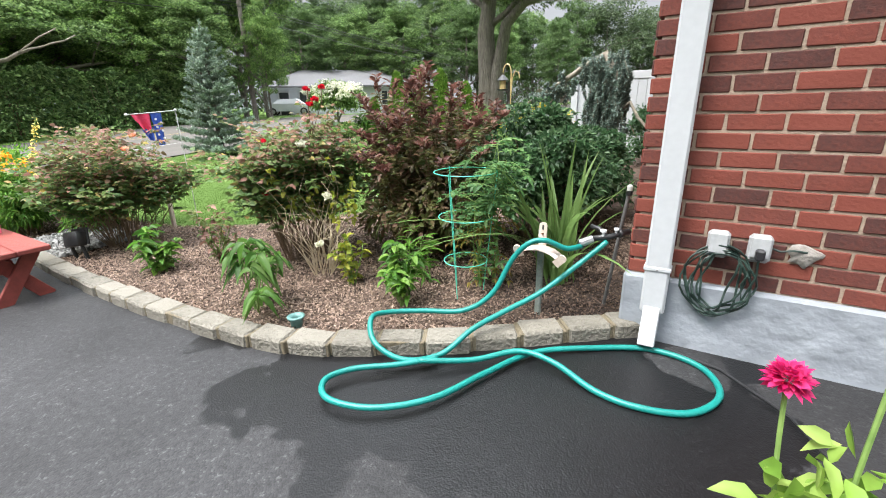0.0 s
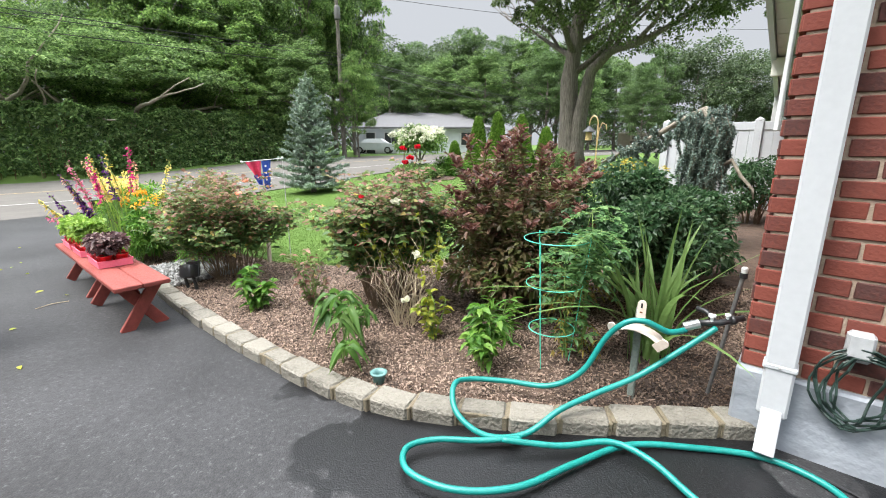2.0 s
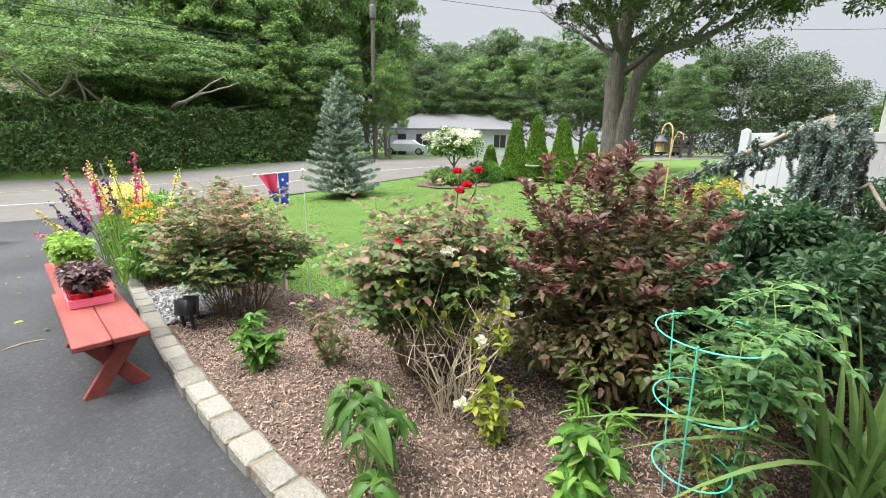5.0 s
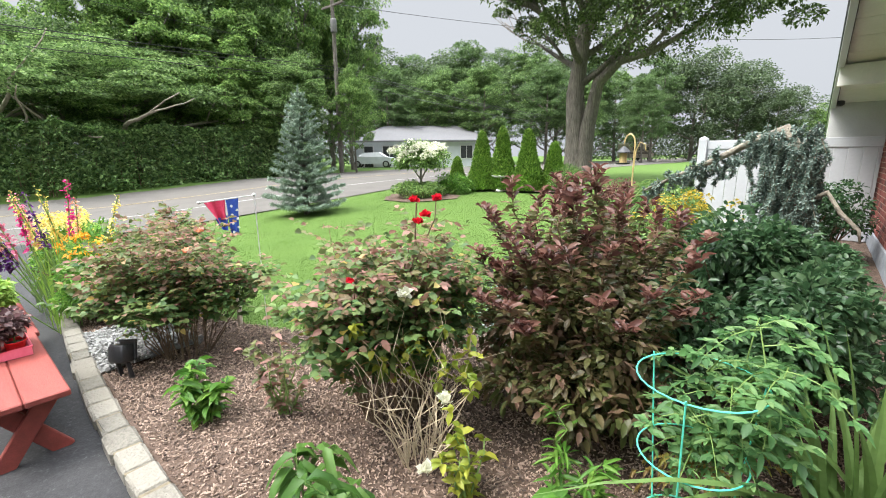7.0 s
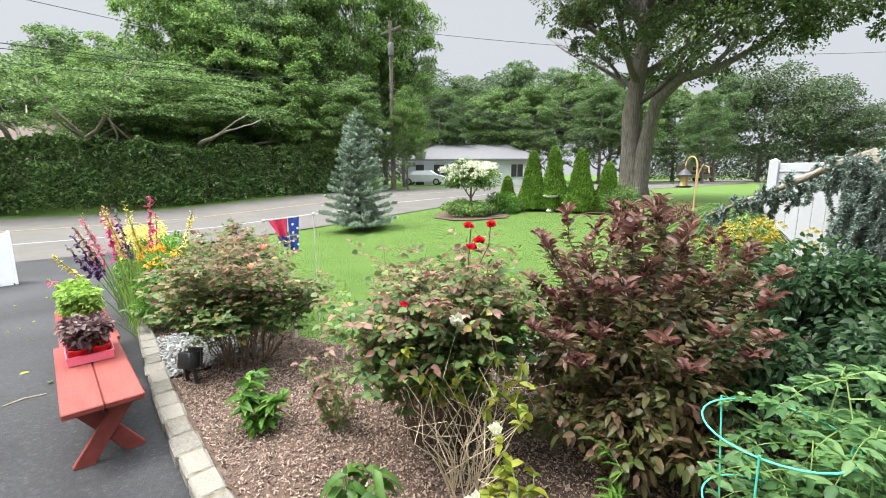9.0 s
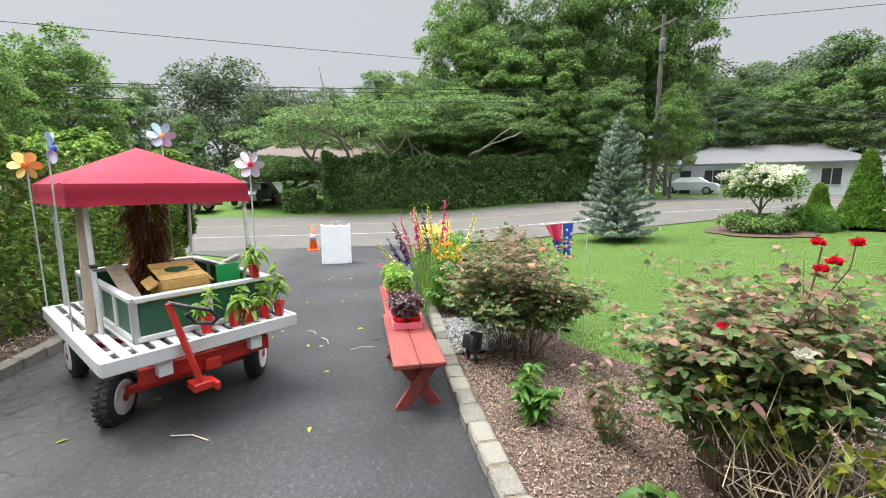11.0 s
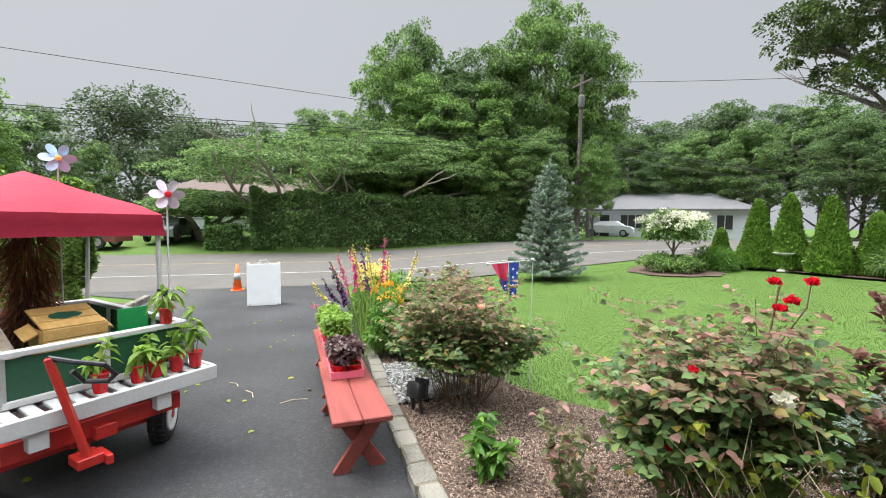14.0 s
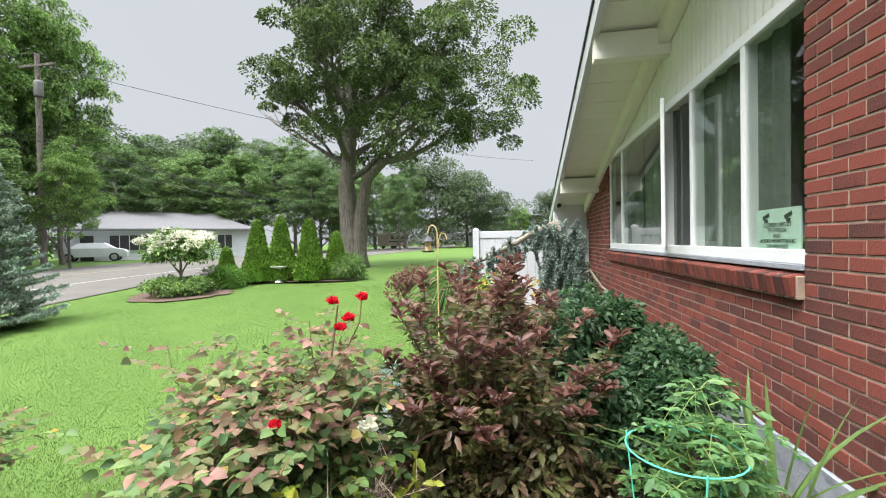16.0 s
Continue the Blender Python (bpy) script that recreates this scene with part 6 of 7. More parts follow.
part("plug", Build().box((0, -0.075, -0.01), (0.03, 0.035, 0.04), None, 0.006), M["black"], o, "black plug")
M["cement"] = surface("cement", (0.22, 0.20, 0.18), (0.36, 0.33, 0.30), 20, 0.95, 0.6, 90)
pat = thing("cement_patch", "grey cement patch with a cable stub in the brick wall", "wall patch", (0.59, 2.083, 0.47))
ring_p = [(0.05 * (1 + 0.22 * math.sin(3 * t + 1) + 0.1 * math.sin(7 * t)) * math.cos(t), 0.042 * (1 + 0.18 * math.sin(4 * t) + 0.1 * math.cos(5 * t)) * math.sin(t)) for t in np.linspace(0, 6.283, 26, endpoint=False)]
part("cement", Build().add([(x, 0.0, z) for x, z in ring_p] + [(x * 0.85, -0.007, z * 0.85) for x, z in ring_p] + [(0, -0.009, 0)], [(i, (i + 1) % 26, 26 + (i + 1) % 26, 26 + i) for i in range(26)] + [(26 + i, 26 + (i + 1) % 26, 52) for i in range(26)]), M["cement"], pat, "", True)
part("cable_stub", Build().tube([(0.01, -0.006, 0.015), (-0.03, -0.02, 0.02), (-0.07, -0.022, 0.012), (-0.10, -0.018, 0.02)], 0.004, 6), M["cord"], pat, "dark cable end")
crd = thing("extension_cord", "dark green extension cord coiled on the wall", "cord", (0.35, 2.045, 0.36))
cp = [(0.105, -0.02, 0.11), (0.11, -0.02, 0.02), (0.08, -0.01, -0.09)]
for i in range(150):
    a = i * 6.283 / 22
    w = 0.08 + 0.035 * math.sin(i * 0.11) + 0.015 * math.sin(i * 0.7)
    cp.append((-0.01 + w * math.cos(a) + 0.012 * math.sin(i * 0.3), -0.012 - 0.010 * math.sin(i * 1.7), -0.02 + (0.135 + 0.02 * math.sin(i * 0.17)) * math.sin(a)))
part("cable", Build().tube(cp, 0.0045, 6), M["cord"], crd)
cb = thing("cable", "thin black cable lying along the wall foot", "cable", (0.3, 1.95, 0.01))
part("strand", Build().tube([(-0.1, 0.03, 0.01), (0.1, -0.02, 0.0), (0.3, -0.22, 0.0), (0.42, -0.5, 0.0), (0.38, -0.75, 0.0)], 0.005, 6), M["black"], cb)


def spline(pts, n=8):
    """Smooth points through pts."""
    P = [np.array(p, float) for p in pts]
    P = [P[0]] + P + [P[-1]]
    out = []
    for a, b, c, d in zip(P, P[1:], P[2:], P[3:]):
        for t in np.linspace(0, 1, n, endpoint=False):
            out.append(tuple(0.5 * (2 * b + (c - a) * t + (2 * a - 5 * b + 4 * c - d) * t * t + (3 * b - a - 3 * c + d) * t ** 3)))
    return out + [tuple(P[-2])]


hose = thing("garden_hose", "turquoise garden hose looped on the asphalt", "hose", (-0.3, 1.5, 0))
hp = [(-0.10, 2.10, 0.42), (-0.19, 2.02, 0.33), (-0.33, 1.90, 0.20), (-0.45, 1.76, 0.135), (-0.54, 1.62, 0.09), (-0.62, 1.48, 0.016), (-0.74, 1.37, 0.014), (-0.88, 1.36, 0.06), (-0.97, 1.45, 0.112), (-0.97, 1.57, 0.09), (-0.84, 1.68, 0.08), (-0.66, 1.76, 0.09), (-0.54, 1.82, 0.18), (-0.47, 1.88, 0.34), (-0.40, 1.90, 0.425), (-0.33, 1.93, 0.44), (-0.25, 1.98, 0.40), (-0.2, 2.05, 0.40)]
part("tube", Build().tube(spline([(x + 0.3, y - 1.5, z) for x, y, z in hp]), 0.0125, 10), M["hose"], hose, "", True)
hl = [(-0.62, 1.45, 0.014), (-0.74, 1.33, 0.013), (-0.88, 1.22, 0.012), (-0.93, 1.11, 0.012), (-0.84, 1.03, 0.012), (-0.66, 1.07, 0.012), (-0.50, 1.22, 0.012), (-0.40, 1.45, 0.012), (-0.28, 1.69, 0.012), (-0.08, 1.84, 0.012), (0.14, 1.95, 0.012), (0.33, 1.91, 0.012), (0.40, 1.75, 0.012), (0.32, 1.59, 0.012), (0.16, 1.53, 0.012), (0.0, 1.55, 0.012), (-0.18, 1.63, 0.03), (-0.33, 1.63, 0.036), (-0.48, 1.50, 0.02), (-0.66, 1.37, 0.034)]
part("loop", Build().tube(spline([(x + 0.3, y - 1.5, z) for x, y, z in hl]), 0.0125, 10), M["hose"], hose, "", True)
M["post_teal"] = surface("post_teal", (0.12, 0.15, 0.135), (0.26, 0.29, 0.26), 25, 0.7, 0.4, 90)
M["rust"] = surface("rust", (0.12, 0.045, 0.02), (0.28, 0.12, 0.05), 60, 0.8, 0.4, 200)
hh = thing("hose_holder", "beige hose hanger on a teal post", "hose holder", G(-0.40, 2.02))
part("post", Build().box((0.02, 0.0, 0.2), (0.028, 0.026, 0.50), None, 0.004), M["post_teal"], hh, "weathered grey green post")


def curved_strip(cx, z0, rx, rz, y0, y1, a0, a1, thick, n=22):
    """A strip bent into an arch, with thickness."""
    vs, fs = [], []
    for i in range(n + 1):
        a = a0 + (a1 - a0) * i / n
        for k in (0.0, thick):
            for y in (y0, y1):
                vs.append((cx - (rx - k) * math.cos(a), y, z0 + (rz - k) * math.sin(a)))
    for i in range(n):
        p, q = i * 4, i * 4 + 4
        fs += [(p, p + 1, q + 1, q), (p + 2, q + 2, q + 3, p + 3), (p, q, q + 2, p + 2), (p + 1, p + 3, q + 3, q + 1)]
    return vs, fs + [(0, 2, 3, 1), (4 * n, 4 * n + 1, 4 * n + 3, 4 * n + 2)]


def round_tab(loc, w, h, thick, m):
    """A flat tab with a round end."""
    out = [(-w / 2, 0), (w / 2, 0)] + [(w / 2 * math.cos(t), h - w / 2 + w / 2 * math.sin(t)) for t in np.linspace(0, math.pi, 12)]
    k = len(out)
    vs = [tuple(Vector(loc) + m @ Vector((x, y, z))) for y in (-thick / 2, thick / 2) for x, z in out]
    return Build().add(vs, [tuple(range(k)), tuple(range(2 * k - 1, k - 1, -1))] + [(i, k + i, k + (i + 1) % k, (i + 1) % k) for i in range(k)])


hs = curved_strip(0.03, 0.30, 0.115, 0.075, -0.095, -0.015, math.pi * 0.13, math.pi * 0.87, 0.005)
part("hanger", Build().add(*hs), M["beige"], hh, "curved beige hanger", True)
part("back_plate", round_tab((0.03, -0.012, 0.36), 0.036, 0.125, 0.008, Matrix.Identity(3)), M["beige"], hh, "upright plate with a screw hole")
part("screw", Build().lathe([(0.001, 0.0), (0.006, 0.0), (0.006, 0.004), (0.001, 0.005)], (0.03, -0.018, 0.43), n=10), M["rust"], hh, "rusty screw")
part("keyhole", Build().box((0.03, -0.0175, 0.462), (0.007, 0.003, 0.022)), M["black"], hh)
part("hook", round_tab((-0.045, -0.098, 0.335), 0.036, 0.06, 0.007, Euler((0.25, -0.35, 0)).to_matrix()), M["beige"], hh)
part("hook", round_tab((0.12, -0.098, 0.32), 0.036, 0.07, 0.007, Euler((0.25, 0.75, 0)).to_matrix()), M["beige"], hh)
pp = thing("standpipe", "grey pipe with a brass tap beside the wall", "pipe", G(-0.12, 2.28))
part("pipe", Build().tube([(0.0, 0.0, -0.05), (0.07, -0.03, 0.60)], 0.009, 10), M["pipe_grey"], pp, "dark weathered pole")
part("collar", Build().lathe([(0.001, 0), (0.015, 0), (0.015, 0.022), (0.001, 0.024)], (0.07, -0.03, 0.585), n=12), M["black"], pp)
part("cap", Build().lathe([(0.001, 0), (0.012, 0), (0.013, 0.02), (0.008, 0.026), (0.001, 0.027)], (0.071, -0.03, 0.607), n=12), M["white"], pp)
tp = thing("tap_splitter", "black and chrome hose splitter at the tap", "tap", (-0.12, 2.10, 0.43))
part("body", Build().tube([(0.10, 0.08, 0.03), (0.03, 0.02, 0.01), (-0.05, -0.02, 0.0)], 0.013, 10).tube([(0.02, 0.02, 0.0), (-0.03, 0.06, 0.03), (-0.07, 0.07, 0.035)], 0.011, 10).tube([(0.06, 0.045, 0.02), (0.075, 0.056, 0.022)], 0.019, 10), M["black"], tp, "", True)
part("coupling", Build().tube([(-0.04, -0.02, 0.0), (-0.09, -0.05, -0.02)], 0.019, 10), M["steel"], tp, "chrome coupling")
part("lever", Build().lathe([(0.006, 0.0), (0.006, 0.022), (0.014, 0.026), (0.014, 0.036), (0.001, 0.038)], (0.0, 0.0, 0.008), n=10), M["frame_white"], tp)
part("lever", Build().lathe([(0.005, 0.0), (0.005, 0.02), (0.011, 0.024), (0.011, 0.032), (0.001, 0.034)], (0.05, 0.035, 0.016), n=10), M["frame_white"], tp)
sp_ = thing("sprinkler_cup", "teal plastic cup sunk in the mulch", "garden cup", G(-1.40, 1.38))
part("cup", Build().lathe([(0.03, -0.02), (0.03, 0.045), (0.042, 0.06), (0.044, 0.066), (0.03, 0.068), (0.022, 0.05), (0.02, 0.0)], n=18), M["teal"], sp_, "", True)

zin = thing("zinnia", "tall pink zinnia with bright green leaves in a pot", "flower", (0.44, 0.80, 0.0))
part("pot", Build().lathe([(0.09, 0), (0.12, 0.2), (0.13, 0.2), (0.13, 0.22), (0.11, 0.22), (0.10, 0.18)], (0.02, -0.08, 0), n=20), M["black"], zin, "dark plastic pot", True)
part("soil", Build().lathe([(0.001, 0.19), (0.108, 0.19), (0.108, 0.18)], (0.02, -0.08, 0), n=16), M["mulch"], zin)
M["p_hot"] = leafy("p_hot", [(0, (0.55, 0.015, 0.14)), (1, (0.85, 0.07, 0.28))])
zb = Build()
for q in ([(0, -0.08, 0.18), (-0.05, -0.02, 0.45), (-0.065, 0.02, 0.64)], [(0.02, -0.06, 0.18), (0.03, 0.0, 0.5), (0.045, 0.04, 0.74)], [(0.04, -0.1, 0.18), (0.1, -0.1, 0.4), (0.12, -0.06, 0.62)], [(0.0, -0.1, 0.18), (-0.04, -0.14, 0.4), (-0.05, -0.14, 0.5)]):
    zb.tube(spline(q, 4), 0.0036, 6)
part("stem", zb, M["green_stem"], zin)
for rr, zo, up_ in ((0.027, 0, -0.35), (0.028, 0.003, -0.05), (0.027, 0.006, 0.2), (0.024, 0.009, 0.45), (0.020, 0.012, 0.8), (0.015, 0.015, 1.4), (0.011, 0.017, 2.4)):
    a = np.linspace(0, 6.283, 16, endpoint=False) + zo * 40
    P = np.stack([-0.065 + 0.008 * np.cos(a), 0.02 + 0.008 * np.sin(a), np.full(16, 0.645 + zo)], 1)
    leaves("petal_ring", P, np.stack([np.cos(a), np.sin(a), np.full(16, up_)], 1), rr, 0.013, M["p_hot"], zin, "hot pink petals", shape=0.7, droop=0.0, fold=0.1)
part("seed_head", Build().lathe([(0.001, 0), (0.02, 0.01), (0.022, 0.03), (0.001, 0.045)], (0.045, 0.04, 0.74), n=12), M["ninebark_tip"], zin, "faded dark seed head")
rng = np.random.default_rng(88)
P = np.array([(rng.uniform(-0.07, 0.17), rng.uniform(-0.17, 0.02), rng.uniform(0.26, 0.58)) for _ in range(400)])
leaves("leaves", P, rng.normal(size=P.shape) + [0, 0, 0.2], 0.058, 0.025, M["lime"], zin, rng=rng)

# ---- garden things ----
spt = thing("spotlight", "black garden spotlight on two stakes beside the gravel", "lamp", G(-4.0, 1.42), 20)
tilt = Euler((radians(-14), radians(-10), 0)).to_matrix()
for x in (-0.05, 0.075):
    part("stake", Build().box((x, 0.0, 0.05), (0.022, 0.03, 0.2), Euler((0, radians(-12), 0)).to_matrix(), 0.004), M["black"], spt)
part("head", Build().box((0, 0, 0.20), (0.17, 0.10, 0.14), tilt, 0.012), M["black"], spt, "black cast housing", True)
part("rim", Build().box((0.0, 0.055, 0.208), (0.19, 0.022, 0.16), tilt, 0.008), M["black"], spt)
part("lens", Build().box((0.0, 0.068, 0.212), (0.15, 0.006, 0.12), tilt, 0.002), M["dark"], spt, "dark glass")
spt.scale = (0.85, 0.85, 0.85)
stk = thing("garden_stake", "short pale wooden stake behind the rose bush", "stake", G(-4.34, 2.35))
part("post", Build().box((0, 0, 0.14), (0.045, 0.03, 0.46), Euler((0, radians(2), 0)).to_matrix(), 0.004), M["beige"], stk)
fl = thing("garden_flag", "small red white and blue garden flag on a bracket", "flag", G(-4.12, 2.42))
part("pole", Build().tube([(0, 0.06, -0.05), (0, 0.06, 1.10), (0, 0.05, 1.13), (0, -0.36, 1.105)], 0.004, 6), M["white"], fl)
for y, z in ((0.06, 1.135), (-0.365, 1.105)):
    part("finial", Build().lathe([(0.001, -0.014), (0.012, -0.007), (0.014, 0.0), (0.012, 0.007), (0.001, 0.014)], (0, y, z), n=10), M["white"], fl, "white ball end")


def cloth(corners, mat, name, wave, ph=0.0, off=0.0):
    """A hanging cloth between four (y, z) corners: top left, top right, foot right, foot left."""
    (ya, za), (yb, zb), (yc, zc), (yd, zd) = corners
    b = Build()
    for i in range(13):
        u = i / 12
        for j in range(11):
            v = j / 10
            y = (ya + (yb - ya) * u) * (1 - v) + (yd + (yc - yd) * u) * v
            z = (za + (zb - za) * u) * (1 - v) + (zd + (zc - zd) * u) * v
            b.v.append((off + wave * math.sin(9 * u + ph + 1.5 * v) * (0.25 + v), y, z))
    k = len(b.v)
    b.v += [(p[0] - 0.002, p[1], p[2]) for p in b.v]
    q = [(i * 11 + j, (i + 1) * 11 + j, (i + 1) * 11 + j + 1, i * 11 + j + 1) for i in range(12) for j in range(10)]
    b.f = q + [tuple(k + w for w in f_[::-1]) for f_ in q]
    return part(name, b, mat, fl, "", True)


cloth([(-0.33, 1.10), (-0.175, 1.11), (-0.17, 0.98), (-0.24, 0.94)], M["p_flag"], "red_cloth", 0.022, 0.6)
cloth([(-0.26, 0.97), (-0.165, 0.99), (-0.165, 0.87), (-0.22, 0.88)], M["blue"], "star_cloth", 0.016, 0.2, -0.006)
cloth([(-0.17, 1.11), (-0.07, 1.115), (-0.09, 0.83), (-0.155, 0.825)], M["blue"], "blue_cloth", 0.012, 1.8)
for k in range(7):
    part("star", Build().lathe([(0.001, 0), (0.012, 0.001), (0.001, 0.002)], (0.020, -0.14 + 0.04 * (k % 2), 1.06 - 0.034 * k), Euler((0, radians(90), 0)).to_matrix(), 5), M["frame_white"], fl)

fd = thing("bird_feeder", "brass shepherd hook pole with a hanging bird feeder", "bird feeder", G(-2.40, 6.49))
hk = [(0.0, 0, -0.05), (0.0, 0, 1.45)] + [(-0.065 + 0.065 * math.cos(a), 0, 1.45 + 0.13 * math.sin(a)) for a in np.linspace(0.2, 3.0, 8)]
part("pole", Build().tube(hk, 0.009, 8), M["brass"], fd)
part("side_hook", Build().tube([(0, 0, 1.1), (0.02, 0, 1.38), (0.06, 0, 1.48), (0.12, 0, 1.45), (0.13, 0, 1.38)], 0.007, 6), M["brass"], fd)
part("feeder_roof", Build().lathe([(0.001, 1.44), (0.03, 1.42), (0.09, 1.36), (0.085, 1.35)], (-0.13, 0, 0), n=16), M["black"], fd, "dark metal roof")
part("seed_tube", Build().lathe([(0.045, 1.22), (0.045, 1.36)], (-0.13, 0, 0), n=14), M["brass"], fd, "amber seed tube")
part("feeder_tray", Build().lathe([(0.05, 1.21), (0.085, 1.215), (0.088, 1.235), (0.05, 1.225)], (-0.13, 0, 0), n=16), M["black"], fd)
part("hanger", Build().tube([(-0.13, 0, 1.43), (-0.13, 0, 1.48)], 0.003, 5), M["brass"], fd)
bb = thing("bird_bath", "pale stone bird bath on the lawn", "bird bath", (-8.67, 13.1, gz(-8.67, 13.1)))
part("pedestal", Build().lathe([(0.14, 0), (0.13, 0.04), (0.07, 0.1), (0.06, 0.38), (0.1, 0.44)], n=18), M["stone"], bb, "", True)
part("bowl", Build().lathe([(0.06, 0.43), (0.2, 0.47), (0.26, 0.52), (0.25, 0.525), (0.15, 0.49), (0.001, 0.48)], n=24), M["stone"], bb, "", True)

fe = thing("vinyl_fence", "white vinyl privacy fence", "fence", (0, 9.0, gz(-1, 9.0)))
fz = 1.53 - gz(-1, 9.0)
for x in (-2.1, -0.72):
    po = part("post", Build().box((x, 0, fz / 2), (0.12, 0.12, fz), None, 0.006), M["vinyl"], fe)
    part("post_cap", Build().lathe([(0.085, 0), (0.085, 0.02), (0.001, 0.06)], (x, 0, fz), Euler((0, 0, 0.785)).to_matrix(), 4), M["vinyl"], po)
for x0, x1 in ((-2.04, -0.78), (-0.66, -0.02)):
    part("rail", Build().box(((x0 + x1) / 2, 0, fz - 0.08), (x1 - x0, 0.05, 0.13)), M["vinyl"], fe)
    part("rail", Build().box(((x0 + x1) / 2, 0, 0.12), (x1 - x0, 0.05, 0.13)), M["vinyl"], fe)
    x = x0
    while x < x1 - 0.02:
        w = min(0.15, x1 - x)
        part("board", Build().box((x + w / 2, 0, fz / 2), (w - 0.004, 0.025, fz - 0.2)), M["vinyl"], fe)
        x += 0.15

# hydrangea tree in its round bed
hyd = thing("hydrangea_tree", "small hydrangea tree covered in cream white flower heads", "tree", (-10.7, 11.4, gz(-10.7, 11.4)))
part("trunk", Build().tube([(0, 0, -0.05), (0.03, 0, 0.5), (0.0, 0.04, 0.9)], [0.05, 0.04, 0.03], 8).tube([(0.03, 0, 0.5), (0.2, 0.2, 1.0)], [0.03, 0.015], 6).tube([(0.0, 0, 0.55), (-0.2, -0.25, 1.0)], [0.03, 0.015], 6), M["bark_pale"], hyd)
rng = np.random.default_rng(90)
q = clumps(60, (1.0, 1.0, 0.45), (0, 0, 1.22), 0.22, rng, -0.7)
P, D = cloud(q, 90, rng, 0.3, -0.8)
leaves("leaves", P, D, 0.09, 0.055, M["light_leaf"], hyd, rng=rng)
q = clumps(90, (1.1, 1.1, 0.52), (0, 0, 1.3), 0.12, rng, -0.5)
P, D = cloud(q, 80, rng, 0.5, -0.9)
leaves("flower_head", P, D, 0.045, 0.04, M["p_white"], hyd, "cream white flower heads", rng=rng)
shrub("perennial_bed", "low mixed green plants round the small tree", "plants", G(-10.3, 11.0), (1.2, 0.9, 0.38), 40, 0.18, 6000, 0.09, 0.035, M["light_leaf"], 91, low=0.0)
shrub("daylily_clump", "green strappy clump beside the arborvitae", "plants", G(-9.9, 12.2), (0.6, 0.5, 0.5), 20, 0.2, 2500, 0.2, 0.02, M["green"], 92, low=0.0)
shrub("daylily_clump", "pale green strappy clump at the end of the row", "plants", G(-6.7, 13.9), (0.4, 0.4, 0.75), 20, 0.2, 2500, 0.25, 0.02, M["iris"], 93, low=0.0)
tagged(new("tree_bed", mesh_of("tree_bed", *(lambda c: (c.v, c.f))(Build().add([(-10.4 + 1.35 * math.cos(t) * (1 + 0.1 * math.sin(3 * t) + 0.05 * math.sin(11 * t)), 11.0 + 1.0 * math.sin(t) * (1 + 0.06 * math.sin(9 * t + 1)), gz(-10.4 + 1.35 * math.cos(t), 11.0 + math.sin(t)) + 0.01) for t in np.linspace(0, 6.283, 60, endpoint=False)], [tuple(range(60))])), M["mulch"])), "brown mulch round the small tree", "flower bed", "", "structure")
tagged(new("row_bed", mesh_of("row_bed", *(lambda c: (c.v, c.f))(Build().add([(-8.6 + 2.3 * math.cos(t), 13.55 + 0.55 * math.sin(t) + 0.12 * math.cos(t), gz(-8.6, 13.6) + 0.03) for t in np.linspace(0, 6.283, 24, endpoint=False)], [tuple(range(24))])), M["mulch"])), "brown mulch strip under the arborvitae", "flower bed", "", "structure")

# ---- flower bed beside the benches ----
def gladiolus(x, y, h, lean, az, mat, label, seed):
    rng = np.random.default_rng(seed)
    e = thing("gladiolus", label, "flower", G(x, y), 0, "gladioli in bloom")
    d = np.array([math.cos(az) * lean, math.sin(az) * lean, 1.0])
    d /= np.linalg.norm(d)
    part("stem", Build().tube([(0, 0, 0), tuple(d * h * 0.5 + [0, 0, 0.04]), tuple(d * h)], 0.006, 5), M["green_stem"], e)
    t = rng.uniform(0.58, 1.0, 70)
    P = d * (t * h)[:, None] + rng.normal(size=(70, 3)) * 0.010
    leaves("petals", P, rng.normal(size=(70, 3)) + [0, 0, 0.3], 0.07 * (1.35 - t), 0.05 * (1.35 - t), mat, e, "ruffled blooms", rng=rng)
    blades(e, 5, h * 0.8, 0.022, 0.4, M["lime"] if seed % 2 else M["iris"], rng, "leaf")


GL = [(-5.75, 1.35, 1.22, 0.25, 3.6, "p_magenta"), (-5.95, 1.5, 1.32, 0.1, 2.0, "p_magenta"), (-5.6, 1.45, 1.22, 0.18, 4.0, "p_purple"), (-5.8, 1.5, 1.25, 0.25, 4.4, "p_yellow"), (-6.2, 1.55, 1.2, 0.3, 4.3, "p_salmon"), (-5.9, 1.35, 1.2, 0.3, 4.2, "p_pink"), (-6.1, 1.4, 1.1, 0.45, 4.2, "p_purple"), (-6.0, 1.6, 1.25, 0.2, 4.0, "p_yellow"),
      (-6.2, 1.35, 1.05, 0.35, 4.4, "p_salmon"), (-5.8, 1.6, 1.2, 0.3, 1.2, "p_yellow"), (-6.4, 1.3, 0.9, 0.7, 4.4, "p_yellow"), (-5.5, 1.3, 0.85, 0.9, 4.5, "p_pink"), (-6.3, 1.5, 1.2, 0.25, 3.9, "p_pink"), (-5.7, 1.35, 1.05, 0.4, 4.7, "p_purple"), (-6.5, 1.5, 1.15, 0.2, 3.0, "p_yellow"), (-6.1, 1.6, 1.15, 0.1, 0.5, "p_salmon"), (-6.6, 1.35, 0.9, 0.6, 4.2, "p_purple")]
NAMES = {"p_magenta": "magenta", "p_purple": "dark purple", "p_pink": "pink", "p_yellow": "yellow", "p_salmon": "salmon orange"}
